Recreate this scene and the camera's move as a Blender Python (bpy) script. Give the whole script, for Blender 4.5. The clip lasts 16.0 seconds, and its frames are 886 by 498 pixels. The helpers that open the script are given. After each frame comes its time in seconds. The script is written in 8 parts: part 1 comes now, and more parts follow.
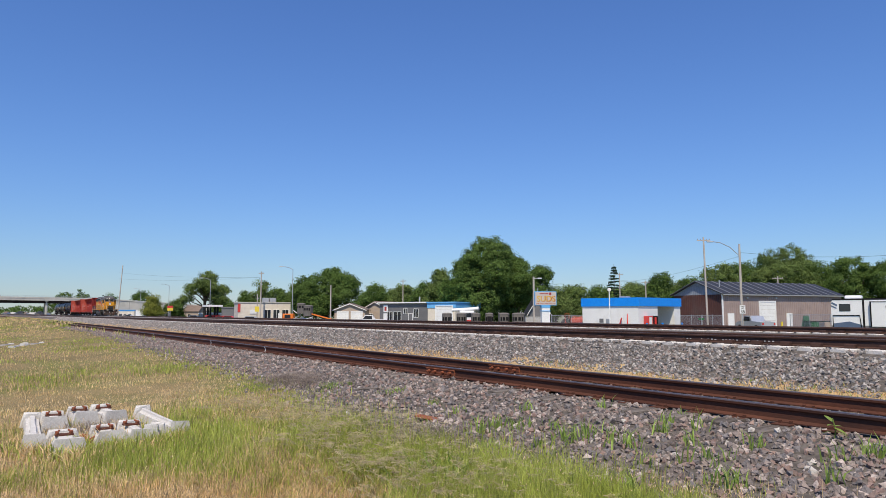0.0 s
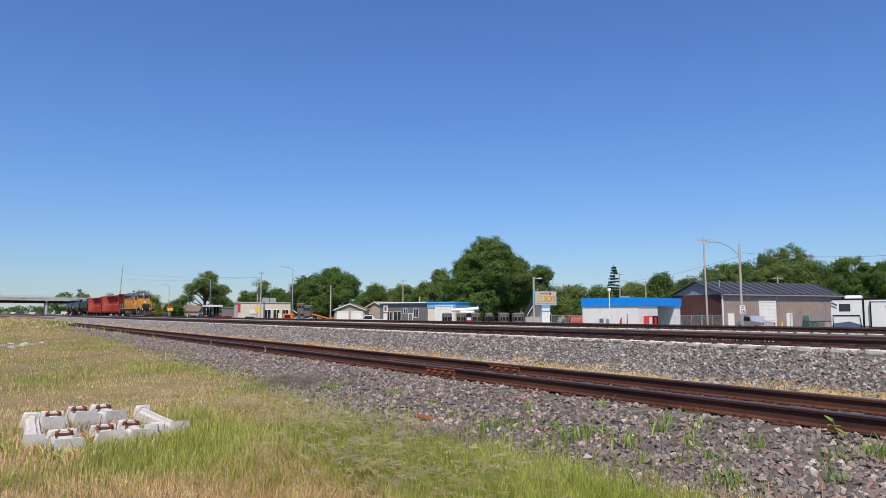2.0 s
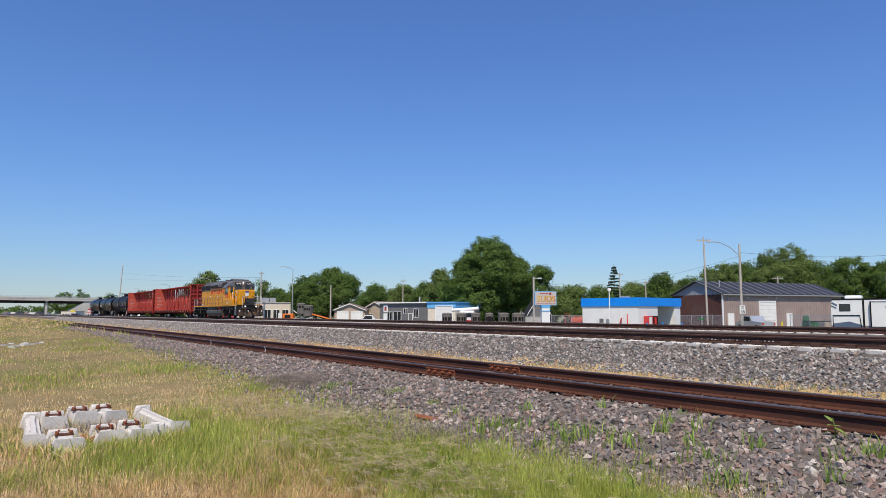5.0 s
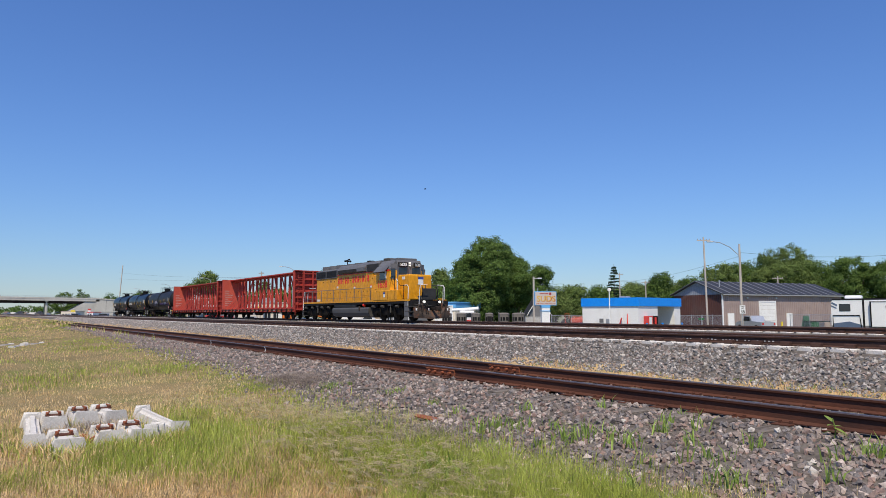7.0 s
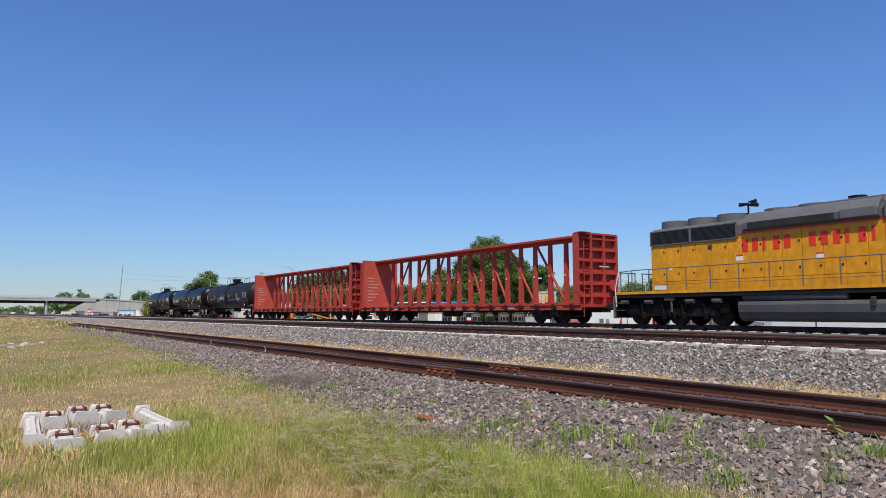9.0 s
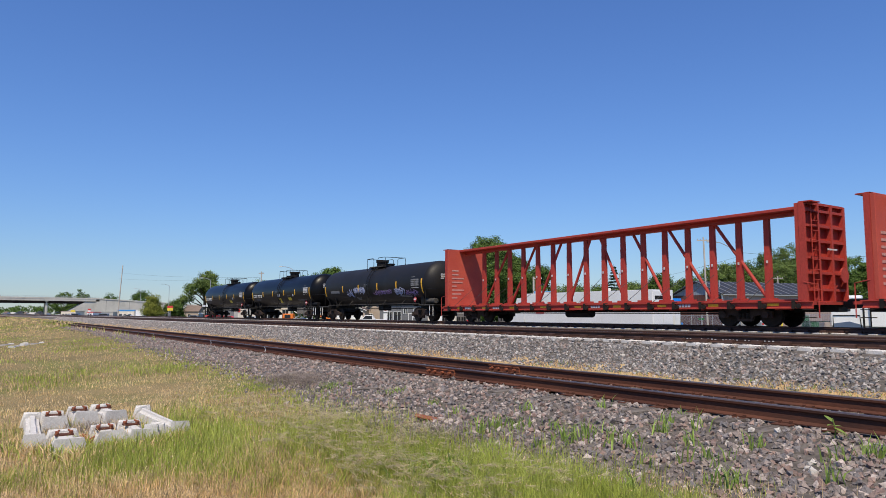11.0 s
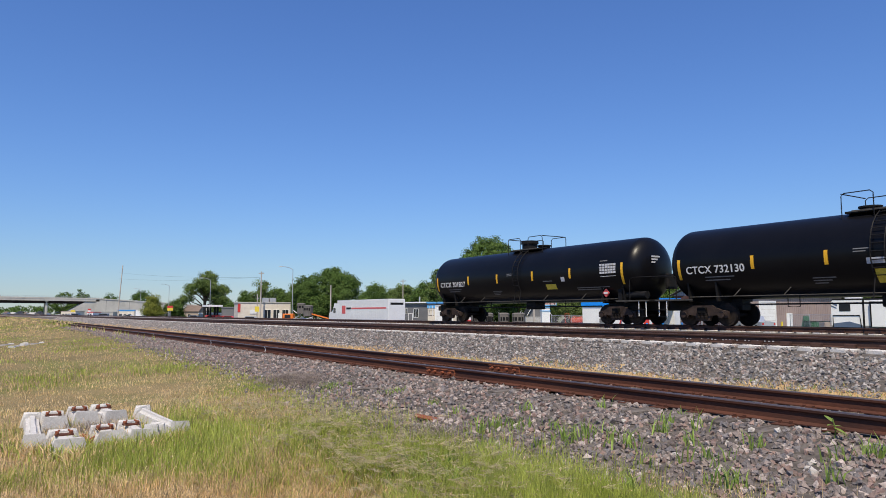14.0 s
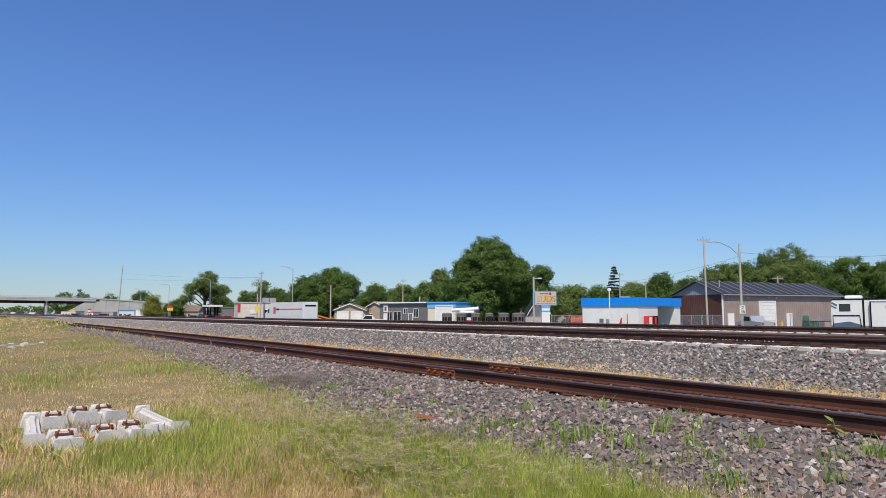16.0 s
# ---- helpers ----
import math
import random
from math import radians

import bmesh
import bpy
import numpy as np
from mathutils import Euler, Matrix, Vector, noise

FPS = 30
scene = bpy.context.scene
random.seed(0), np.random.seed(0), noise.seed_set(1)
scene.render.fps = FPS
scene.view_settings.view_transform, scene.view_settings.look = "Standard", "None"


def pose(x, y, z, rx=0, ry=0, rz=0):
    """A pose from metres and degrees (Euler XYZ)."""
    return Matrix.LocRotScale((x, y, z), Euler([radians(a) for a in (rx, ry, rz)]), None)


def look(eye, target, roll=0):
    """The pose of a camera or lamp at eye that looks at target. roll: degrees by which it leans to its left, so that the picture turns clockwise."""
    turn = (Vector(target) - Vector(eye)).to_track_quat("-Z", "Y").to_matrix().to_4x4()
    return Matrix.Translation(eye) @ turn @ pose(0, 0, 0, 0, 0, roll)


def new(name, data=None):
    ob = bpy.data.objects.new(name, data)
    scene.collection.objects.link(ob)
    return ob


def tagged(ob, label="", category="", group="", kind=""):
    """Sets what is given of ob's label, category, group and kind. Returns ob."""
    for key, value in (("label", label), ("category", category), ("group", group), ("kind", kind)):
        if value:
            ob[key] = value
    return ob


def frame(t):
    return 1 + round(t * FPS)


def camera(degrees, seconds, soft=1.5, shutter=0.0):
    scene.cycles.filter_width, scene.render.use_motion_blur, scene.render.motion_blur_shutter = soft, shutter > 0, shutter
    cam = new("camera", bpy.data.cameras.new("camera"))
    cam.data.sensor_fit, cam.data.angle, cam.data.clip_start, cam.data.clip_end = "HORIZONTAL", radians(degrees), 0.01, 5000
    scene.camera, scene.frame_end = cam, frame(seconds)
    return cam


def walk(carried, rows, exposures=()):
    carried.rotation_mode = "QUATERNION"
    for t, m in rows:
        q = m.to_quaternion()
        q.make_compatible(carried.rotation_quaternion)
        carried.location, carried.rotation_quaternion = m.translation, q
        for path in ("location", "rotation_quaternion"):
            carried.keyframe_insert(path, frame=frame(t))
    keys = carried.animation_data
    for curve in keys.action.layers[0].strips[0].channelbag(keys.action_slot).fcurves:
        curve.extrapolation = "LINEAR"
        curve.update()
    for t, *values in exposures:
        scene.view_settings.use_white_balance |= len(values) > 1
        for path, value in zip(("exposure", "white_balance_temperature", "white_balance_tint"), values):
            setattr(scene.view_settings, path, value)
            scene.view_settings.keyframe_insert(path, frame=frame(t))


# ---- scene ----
# x runs along the tracks (the train travels towards +x), y away from the camera, z up; rail tops of the main tracks at z = 0
EYE = (0.0, 0.0, 0.5)
cam = camera(64.73, 16.0, soft=0.5, shutter=0.04)
VIEW = look(EYE, (-8.2982, 5.5043, 1.4177))
walk(cam, [(0.0, VIEW), (16.0, VIEW)], exposures=[(0.0, 0.0), (16.0, 0.0)])

# ---- daylight ----
SUN_FROM = Vector((0.60, -0.52, 1.30)).normalized()
world = bpy.data.worlds.new("sky")
scene.world = world
world.use_nodes = True
wn = world.node_tree.nodes
sky = wn.new("ShaderNodeTexSky")
sky.sky_type = "NISHITA"
sky.sun_disc = False
sky.sun_elevation = math.asin(SUN_FROM.z)
sky.sun_rotation = math.atan2(SUN_FROM.x, SUN_FROM.y)
sky.altitude = 0.0
sky.air_density = 1.4
sky.dust_density = 0.0
sky.ozone_density = 4.0
tint = wn.new("ShaderNodeMix")
tint.data_type, tint.blend_type = "RGBA", "MULTIPLY"
tint.inputs[0].default_value = 1.0
tint.inputs[7].default_value = (0.375, 0.515, 0.825, 1)
world.node_tree.links.new(sky.outputs[0], tint.inputs[6])
world.node_tree.links.new(tint.outputs[2], wn["Background"].inputs[0])
wn["Background"].inputs[1].default_value = 0.15
sun_data = bpy.data.lights.new("sun", "SUN")
sun_data.energy = 5.0
sun_data.angle = radians(0.5)
sun_data.color = (1.0, 0.885, 0.70)
sun = new("sun", sun_data)
sun.matrix_world = look(SUN_FROM * 300, (0, 0, 0))


# ---- materials ----
def surf(name, c1, c2=None, scale=3.0, rough=0.7, metal=0.0, bump=0.0, fine=40.0, dirt=None, dirt_amount=0.35, dirt_scale=1.3,
         rough_vary=0.12, piece=0.0, island=0.0, stretch=(1, 1, 1), coat=0.0, sheer=0.0, palette=(), spec=0.35):
    """A surface with two scales of variation: broad blotches between c1 and c2, fine grain with relief, and stains of colour dirt."""
    m = bpy.data.materials.new(name)
    m.use_nodes = True
    nt = m.node_tree
    n, l = nt.nodes, nt.links
    b = n["Principled BSDF"]
    c2 = c2 or tuple(v * 0.8 for v in c1)
    tc = n.new("ShaderNodeTexCoord")
    mp = n.new("ShaderNodeMapping")
    mp.inputs["Scale"].default_value = stretch
    l.new(tc.outputs["Object"], mp.inputs["Vector"])
    broad = n.new("ShaderNodeTexNoise")
    broad.inputs["Scale"].default_value = scale
    broad.inputs["Detail"].default_value = 5
    grain = n.new("ShaderNodeTexNoise")
    grain.inputs["Scale"].default_value = fine
    grain.inputs["Detail"].default_value = 4
    for t in (broad, grain):
        l.new(mp.outputs[0], t.inputs["Vector"])
    ramp = n.new("ShaderNodeValToRGB")
    ramp.color_ramp.elements[0].position, ramp.color_ramp.elements[1].position = 0.32, 0.68
    ramp.color_ramp.elements[0].color, ramp.color_ramp.elements[1].color = (*c1, 1), (*c2, 1)
    l.new(broad.outputs["Fac"], ramp.inputs[0])
    colour = ramp.outputs[0]

    def mixed(a, fac, col, mode="MIX"):
        x = n.new("ShaderNodeMix")
        x.data_type, x.blend_type = "RGBA", mode
        l.new(a, x.inputs[6])
        if isinstance(fac, float):
            x.inputs[0].default_value = fac
        else:
            l.new(fac, x.inputs[0])
        if isinstance(col, tuple):
            x.inputs[7].default_value = (*col, 1)
        else:
            l.new(col, x.inputs[7])
        return x.outputs[2]

    if palette:
        geo = n.new("ShaderNodeNewGeometry")
        pal = n.new("ShaderNodeValToRGB")
        pal.color_ramp.interpolation = "CONSTANT"
        while len(pal.color_ramp.elements) < len(palette):
            pal.color_ramp.elements.new(0.5)
        for k, c in enumerate(palette):
            pal.color_ramp.elements[k].position = k / len(palette)
            pal.color_ramp.elements[k].color = (*c, 1)
        l.new(geo.outputs["Random Per Island"], pal.inputs[0])
        colour = mixed(colour, 0.75, pal.outputs[0])
    gr = n.new("ShaderNodeMapRange")
    gr.inputs[1].default_value, gr.inputs[2].default_value = 0.3, 0.7
    gr.inputs[3].default_value, gr.inputs[4].default_value = 0.82, 1.15
    l.new(grain.outputs["Fac"], gr.inputs[0])
    hsv = n.new("ShaderNodeHueSaturation")
    l.new(gr.outputs[0], hsv.inputs["Value"])
    l.new(colour, hsv.inputs["Color"])
    colour = hsv.outputs[0]
    if dirt:
        st = n.new("ShaderNodeTexNoise")
        st.inputs["Scale"].default_value = dirt_scale
        st.inputs["Detail"].default_value = 8
        st.inputs["Roughness"].default_value = 0.65
        l.new(mp.outputs[0], st.inputs["Vector"])
        sr = n.new("ShaderNodeMapRange")
        sr.inputs[1].default_value, sr.inputs[2].default_value = 0.5, 0.72
        sr.inputs[4].default_value = dirt_amount
        l.new(st.outputs["Fac"], sr.inputs[0])
        colour = mixed(colour, sr.outputs[0], dirt)
    if piece or island:
        src = n.new("ShaderNodeObjectInfo") if piece else n.new("ShaderNodeNewGeometry")
        out = src.outputs["Random"] if piece else src.outputs["Random Per Island"]
        amount = piece or island
        pr = n.new("ShaderNodeMapRange")
        pr.inputs[3].default_value, pr.inputs[4].default_value = 1 - amount, 1 + amount
        l.new(out, pr.inputs[0])
        h2 = n.new("ShaderNodeHueSaturation")
        l.new(pr.outputs[0], h2.inputs["Value"])
        l.new(colour, h2.inputs["Color"])
        colour = h2.outputs[0]
    l.new(colour, b.inputs["Base Color"])
    rr = n.new("ShaderNodeMapRange")
    rr.inputs[3].default_value, rr.inputs[4].default_value = max(0.02, rough - rough_vary), min(1, rough + rough_vary)
    l.new(broad.outputs["Fac"], rr.inputs[0])
    l.new(rr.outputs[0], b.inputs["Roughness"])
    b.inputs["Metallic"].default_value = metal
    b.inputs["Coat Weight"].default_value = coat
    b.inputs["Specular IOR Level"].default_value = spec
    if sheer:
        b.inputs["Transmission Weight"].default_value = 0.0
        tr = n.new("ShaderNodeBsdfTranslucent")
        mx = n.new("ShaderNodeMixShader")
        mx.inputs[0].default_value = sheer
        l.new(colour, tr.inputs[0])
        l.new(b.outputs[0], mx.inputs[1])
        l.new(tr.outputs[0], mx.inputs[2])
        l.new(mx.outputs[0], n["Material Output"].inputs[0])
    if bump:
        bp = n.new("ShaderNodeBump")
        bp.inputs["Strength"].default_value = min(1.0, bump)
        bp.inputs["Distance"].default_value = 0.02
        l.new(grain.outputs["Fac"], bp.inputs["Height"])
        l.new(bp.outputs[0], b.inputs["Normal"])
    return m


def glass(name, colour=(0.02, 0.025, 0.03)):
    m = bpy.data.materials.new(name)
    m.use_nodes = True
    b = m.node_tree.nodes["Principled BSDF"]
    b.inputs["Base Color"].default_value = (*colour, 1)
    b.inputs["Roughness"].default_value = 0.06
    b.inputs["Coat Weight"].default_value = 0.6
    return m


def glow(name, colour, strength):
    m = bpy.data.materials.new(name)
    m.use_nodes = True
    b = m.node_tree.nodes["Principled BSDF"]
    b.inputs["Base Color"].default_value = (0.8, 0.8, 0.75, 1)
    b.inputs["Emission Color"].default_value = (*colour, 1)
    b.inputs["Emission Strength"].default_value = strength
    return m


SOIL = surf("dry_grass_soil", (0.17, 0.135, 0.065), (0.25, 0.195, 0.10), 0.5, 0.95, 0, 0.9, 30, (0.14, 0.17, 0.04), 0.9, 0.35, spec=0.1)
STRAWSOIL = surf("straw_covered_soil", (0.40, 0.28, 0.14), (0.50, 0.36, 0.19), 1.5, 0.95, 0, 0.8, 30, (0.2, 0.16, 0.12), 0.7, 2.5, spec=0.1)
FARGROUND = surf("town_ground", (0.20, 0.19, 0.13), (0.14, 0.17, 0.07), 0.05, 0.95, 0, 0.4, 4, (0.3, 0.28, 0.24), 0.6, 0.03)
BALLAST = surf("ballast_bed", (0.085, 0.075, 0.067), (0.17, 0.15, 0.133), 9.0, 0.9, 0, 1.0, 22, (0.06, 0.05, 0.045), 0.8, 14, spec=0.1)
STONE = surf("crushed_granite", (0.13, 0.105, 0.095), (0.23, 0.20, 0.185), 9.0, 0.85, 0, 0.6, 60, (0.09, 0.07, 0.06), 0.5, 5, palette=(
    (0.197, 0.170, 0.161), (0.364, 0.248, 0.204), (0.157, 0.149, 0.153), (0.292, 0.239, 0.212), (0.434, 0.365, 0.327), (0.176, 0.147, 0.134), (0.319, 0.215, 0.181), (0.233, 0.214, 0.213), (0.104, 0.094, 0.093), (0.336, 0.272, 0.238), (0.555, 0.470, 0.424), (0.257, 0.181, 0.155), (0.174, 0.165, 0.169), (0.260, 0.221, 0.199)), spec=0.2)
GRANITE = surf("clean_grey_granite", (0.17, 0.155, 0.145), (0.27, 0.255, 0.24), 9.0, 0.85, 0, 0.6, 60, (0.09, 0.08, 0.075), 0.4, 5, palette=(
    (0.250, 0.234, 0.222), (0.356, 0.272, 0.236), (0.152, 0.153, 0.157), (0.310, 0.281, 0.261), (0.461, 0.424, 0.395), (0.200, 0.187, 0.182), (0.112, 0.108, 0.112), (0.380, 0.345, 0.320), (0.581, 0.541, 0.503), (0.266, 0.198, 0.170), (0.181, 0.182, 0.185), (0.330, 0.306, 0.285)), spec=0.2)
PALESTONE = surf("pale_limestone", (0.36, 0.33, 0.295), (0.48, 0.45, 0.41), 9.0, 0.85, 0, 0.5, 60, (0.4, 0.36, 0.32), 0.5, 5, island=0.2)
ASPHALT = surf("asphalt", (0.06, 0.06, 0.06), (0.09, 0.088, 0.085), 0.6, 0.9, 0, 0.4, 60)
PAVING = surf("concrete_paving", (0.42, 0.41, 0.38), (0.5, 0.48, 0.45), 0.5, 0.9, 0, 0.3, 30, (0.3, 0.28, 0.25))
RAILHEAD = surf("worn_rail_top", (0.13, 0.10, 0.095), (0.19, 0.15, 0.14), 3, 0.45, 0.7, 0.15, 60)
RUST = surf("rusty_rail_steel", (0.072, 0.029, 0.021), (0.13, 0.052, 0.032), 2.5, 0.8, 0.15, 0.15, 70, (0.05, 0.03, 0.025), 0.7, 2.0, stretch=(0.25, 1, 1), spec=0.2)
BRIGHTRUST = surf("fresh_rust", (0.24, 0.075, 0.035), (0.31, 0.10, 0.05), 6, 0.85, 0.1, 0.5, 70, (0.12, 0.05, 0.03), 0.6, 8)
RAILBROWN = surf("main_rail_brown", (0.06, 0.033, 0.026), (0.105, 0.053, 0.039), 2.5, 0.7, 0.25, 0.15, 70, (0.04, 0.03, 0.028), 0.7, 2.0, stretch=(0.25, 1, 1), spec=0.25)
TIEWOOD = surf("weathered_tie_wood", (0.10, 0.082, 0.07), (0.21, 0.185, 0.165), 5, 0.95, 0, 0.9, 35, (0.05, 0.04, 0.035), 0.7, 3, piece=0.3, stretch=(3, 0.4, 3), spec=0.15)
CONCRETE = surf("tie_concrete", (0.60, 0.575, 0.54), (0.72, 0.695, 0.66), 4, 0.9, 0, 0.5, 45, (0.32, 0.28, 0.24), 0.6, 5)
WHITEBLOCK = surf("bleached_concrete", (0.50, 0.48, 0.455), (0.62, 0.60, 0.57), 5, 0.9, 0, 0.2, 60, (0.42, 0.38, 0.34), 0.7, 6)
BLACKSTEEL = surf("black_steel", (0.010, 0.010, 0.011), (0.018, 0.017, 0.017), 2, 0.6, 0.1, 0.2, 40, (0.045, 0.036, 0.03), 0.4, 2.5, spec=0.15)



# ---- building blocks ----
def town(across, ahead):
    """A place in the town's grid, which lies askew to the tracks: metres across and ahead."""
    return Vector((-0.83336 * ahead + 0.55274 * across, 0.55274 * ahead + 0.83336 * across))


TOWN_TURN = math.atan2(0.83336, 0.55274)


def part(name, bm, material, parent, label="", smooth=False):
    me = bpy.data.meshes.new(name)
    if isinstance(bm, bmesh.types.BMesh):
        bmesh.ops.recalc_face_normals(bm, faces=bm.faces)
        bm.to_mesh(me)
        bm.free()
    else:
        me = bm
    if material:
        me.materials.append(material)
    if smooth:
        me.polygons.foreach_set("use_smooth", [True] * len(me.polygons))
    ob = new(name, me)
    ob.parent = parent
    if label:
        tagged(ob, label)
    return ob


def shared(name, me, parent, m):
    """One more piece on a mesh that is already there."""
    ob = new(name, me)
    ob.parent = parent
    ob.matrix_local = m
    return ob


def empty(name, m, label, category, group="", kind=""):
    ob = new(name)
    ob.empty_display_size = 0.3
    ob.matrix_world = m
    return tagged(ob, label, category, group, kind)


def quads(name, verts, faces, material=None):
    """A mesh from arrays: verts n x 3, faces n x k."""
    me = bpy.data.meshes.new(name)
    faces = np.asarray(faces, dtype=np.int32)
    k = faces.shape[1]
    me.vertices.add(len(verts))
    me.vertices.foreach_set("co", np.asarray(verts, dtype=np.float32).ravel())
    me.loops.add(faces.size)
    me.loops.foreach_set("vertex_index", faces.ravel())
    me.polygons.add(len(faces))
    me.polygons.foreach_set("loop_start", np.arange(0, faces.size, k, dtype=np.int32))
    me.update(calc_edges=True)
    me.validate()
    me.polygons.foreach_set("use_smooth", [False] * len(faces))
    if material:
        me.materials.append(material)
    return me


def box(bm, x0, y0, z0, x1, y1, z1, bevel=0.0, m=None):
    vs = bmesh.ops.create_cube(bm, size=1)["verts"]
    bmesh.ops.scale(bm, vec=(abs(x1 - x0), abs(y1 - y0), abs(z1 - z0)), verts=vs)
    bmesh.ops.translate(bm, vec=((x0 + x1) / 2, (y0 + y1) / 2, (z0 + z1) / 2), verts=vs)
    if m is not None:
        bmesh.ops.transform(bm, matrix=m, verts=vs)
    if bevel:
        es = list({e for v in vs for e in v.link_edges})
        bmesh.ops.bevel(bm, geom=es, offset=bevel, segments=2, affect="EDGES", profile=0.5)
    return bm


def boxed(x0, y0, z0, x1, y1, z1, bevel=0.0):
    return box(bmesh.new(), x0, y0, z0, x1, y1, z1, bevel)


def cyl(bm, p, q, r, seg=12, r2=None):
    p, q = Vector(p), Vector(q)
    d = q - p
    m = Matrix.Translation((p + q) / 2) @ d.to_track_quat("Z", "Y").to_matrix().to_4x4()
    bmesh.ops.create_cone(bm, cap_ends=True, segments=seg, radius1=r, radius2=r if r2 is None else r2, depth=d.length, matrix=m)
    return bm


def rod(p, q, r, seg=8, r2=None):
    return cyl(bmesh.new(), p, q, r, seg, r2)


def pipe(points, r, seg=6, bm=None):
    """One bent tube through the points."""
    bm = bm or bmesh.new()
    pts = [Vector(p) for p in points]
    rings = []
    side = None
    for k, p in enumerate(pts):
        d = (pts[min(k + 1, len(pts) - 1)] - pts[max(k - 1, 0)]).normalized()
        ref = side if side is not None else (Vector((0, 0, 1)) if abs(d.z) < 0.9 else Vector((1, 0, 0)))
        a = (ref - d * ref.dot(d))
        a = a.normalized() if a.length > 1e-4 else d.orthogonal().normalized()
        side = a
        c = d.cross(a)
        rings.append([bm.verts.new(p + (a * math.cos(q * math.tau / seg) + c * math.sin(q * math.tau / seg)) * r) for q in range(seg)])
    for a, c in zip(rings, rings[1:]):
        for q in range(seg):
            bm.faces.new((a[q], a[(q + 1) % seg], c[(q + 1) % seg], c[q]))
    bm.faces.new(rings[0])
    bm.faces.new(rings[-1])
    return bm


def prism(profile, lo, hi, axis="x", bm=None):
    """A profile of (a, b) drawn out along an axis: x takes (y, z), y takes (x, z), z takes (x, y)."""
    bm = bm or bmesh.new()

    def at(a, b, c):
        return {"x": (c, a, b), "y": (a, c, b), "z": (a, b, c)}[axis]

    r0 = [bm.verts.new(at(a, b, lo)) for a, b in profile]
    r1 = [bm.verts.new(at(a, b, hi)) for a, b in profile]
    k = len(profile)
    bm.faces.new(r0)
    bm.faces.new(r1[::-1])
    for i in range(k):
        bm.faces.new((r0[i], r0[(i + 1) % k], r1[(i + 1) % k], r1[i]))
    return bm


# ---- ground ----
PROFILE = [(-4000, -1.15), (-6, -1.15), (2.0, -1.10), (4.2, -0.97), (6.0, -0.80), (6.7, -0.70), (9.2, -0.70), (10.0, -0.74), (11.2, -0.68), (12.3, -0.275), (12.6, -0.185),
           (15.5, -0.195), (17.5, -0.5), (22.0, -0.5), (24.0, -0.205), (27.2, -0.205), (29.0, -0.85), (34.0, -1.5), (40.0, -1.65), (4000, -1.65)]


def ground_z(x, y):
    z = np.interp(y, [a for a, _ in PROFILE], [b for _, b in PROFILE])
    near = np.clip((40 - abs(x + 12)) / 20, 0, 1)
    lump = noise.noise(Vector((x * 0.45, y * 0.45, 3.1))) * 0.05 + noise.noise(Vector((x * 1.7, y * 1.7, 7.0))) * 0.02
    return float(z + lump * (1.0 if y < 6.4 or 9.6 < y < 12 else 0.25) * (0.3 + 0.7 * near))


def grass_edge(x):
    """Where the meadow ends and the ballast of the siding begins."""
    line = np.interp(x, (-110, -86, -70, -42, -28, -21, -13, -9.5, -6.8, -4.5, 0), (9.6, 9.2, 6.6, 6.15, 5.55, 5.25, 4.95, 4.3, 4.05, 4.05, 4.25))
    return float(line) + 0.32 * noise.noise(Vector((x * 0.35, 0.3, 0))) + 0.22 * noise.noise(Vector((x * 1.3, 4.3, 0)))


def sampled(fn, x, y, step=0.12):
    """fn over arrays of places, from a lattice."""
    x, y = np.asarray(x, float), np.asarray(y, float)
    out = np.empty(len(x))
    far = x < -46
    for mask, st in ((~far, step), (far, step * 5)):
        if not mask.any():
            continue
        xs, ys = x[mask], y[mask]
        x0, y0 = xs.min() - st, ys.min() - st
        nx, ny = int((xs.max() - x0) / st) + 3, int((ys.max() - y0) / st) + 3
        g = np.full((nx, ny), np.nan)
        i, j = ((xs - x0) / st).astype(int), ((ys - y0) / st).astype(int)
        need = np.zeros((nx, ny), bool)
        for a in (0, 1):
            for c in (0, 1):
                need[i + a, j + c] = True
        for a, c in zip(*np.nonzero(need)):
            g[a, c] = fn(x0 + a * st, y0 + c * st)
        u, v = (xs - x0) / st - i, (ys - y0) / st - j
        out[mask] = g[i, j] * (1 - u) * (1 - v) + g[i + 1, j] * u * (1 - v) + g[i, j + 1] * (1 - u) * v + g[i + 1, j + 1] * u * v
    return out


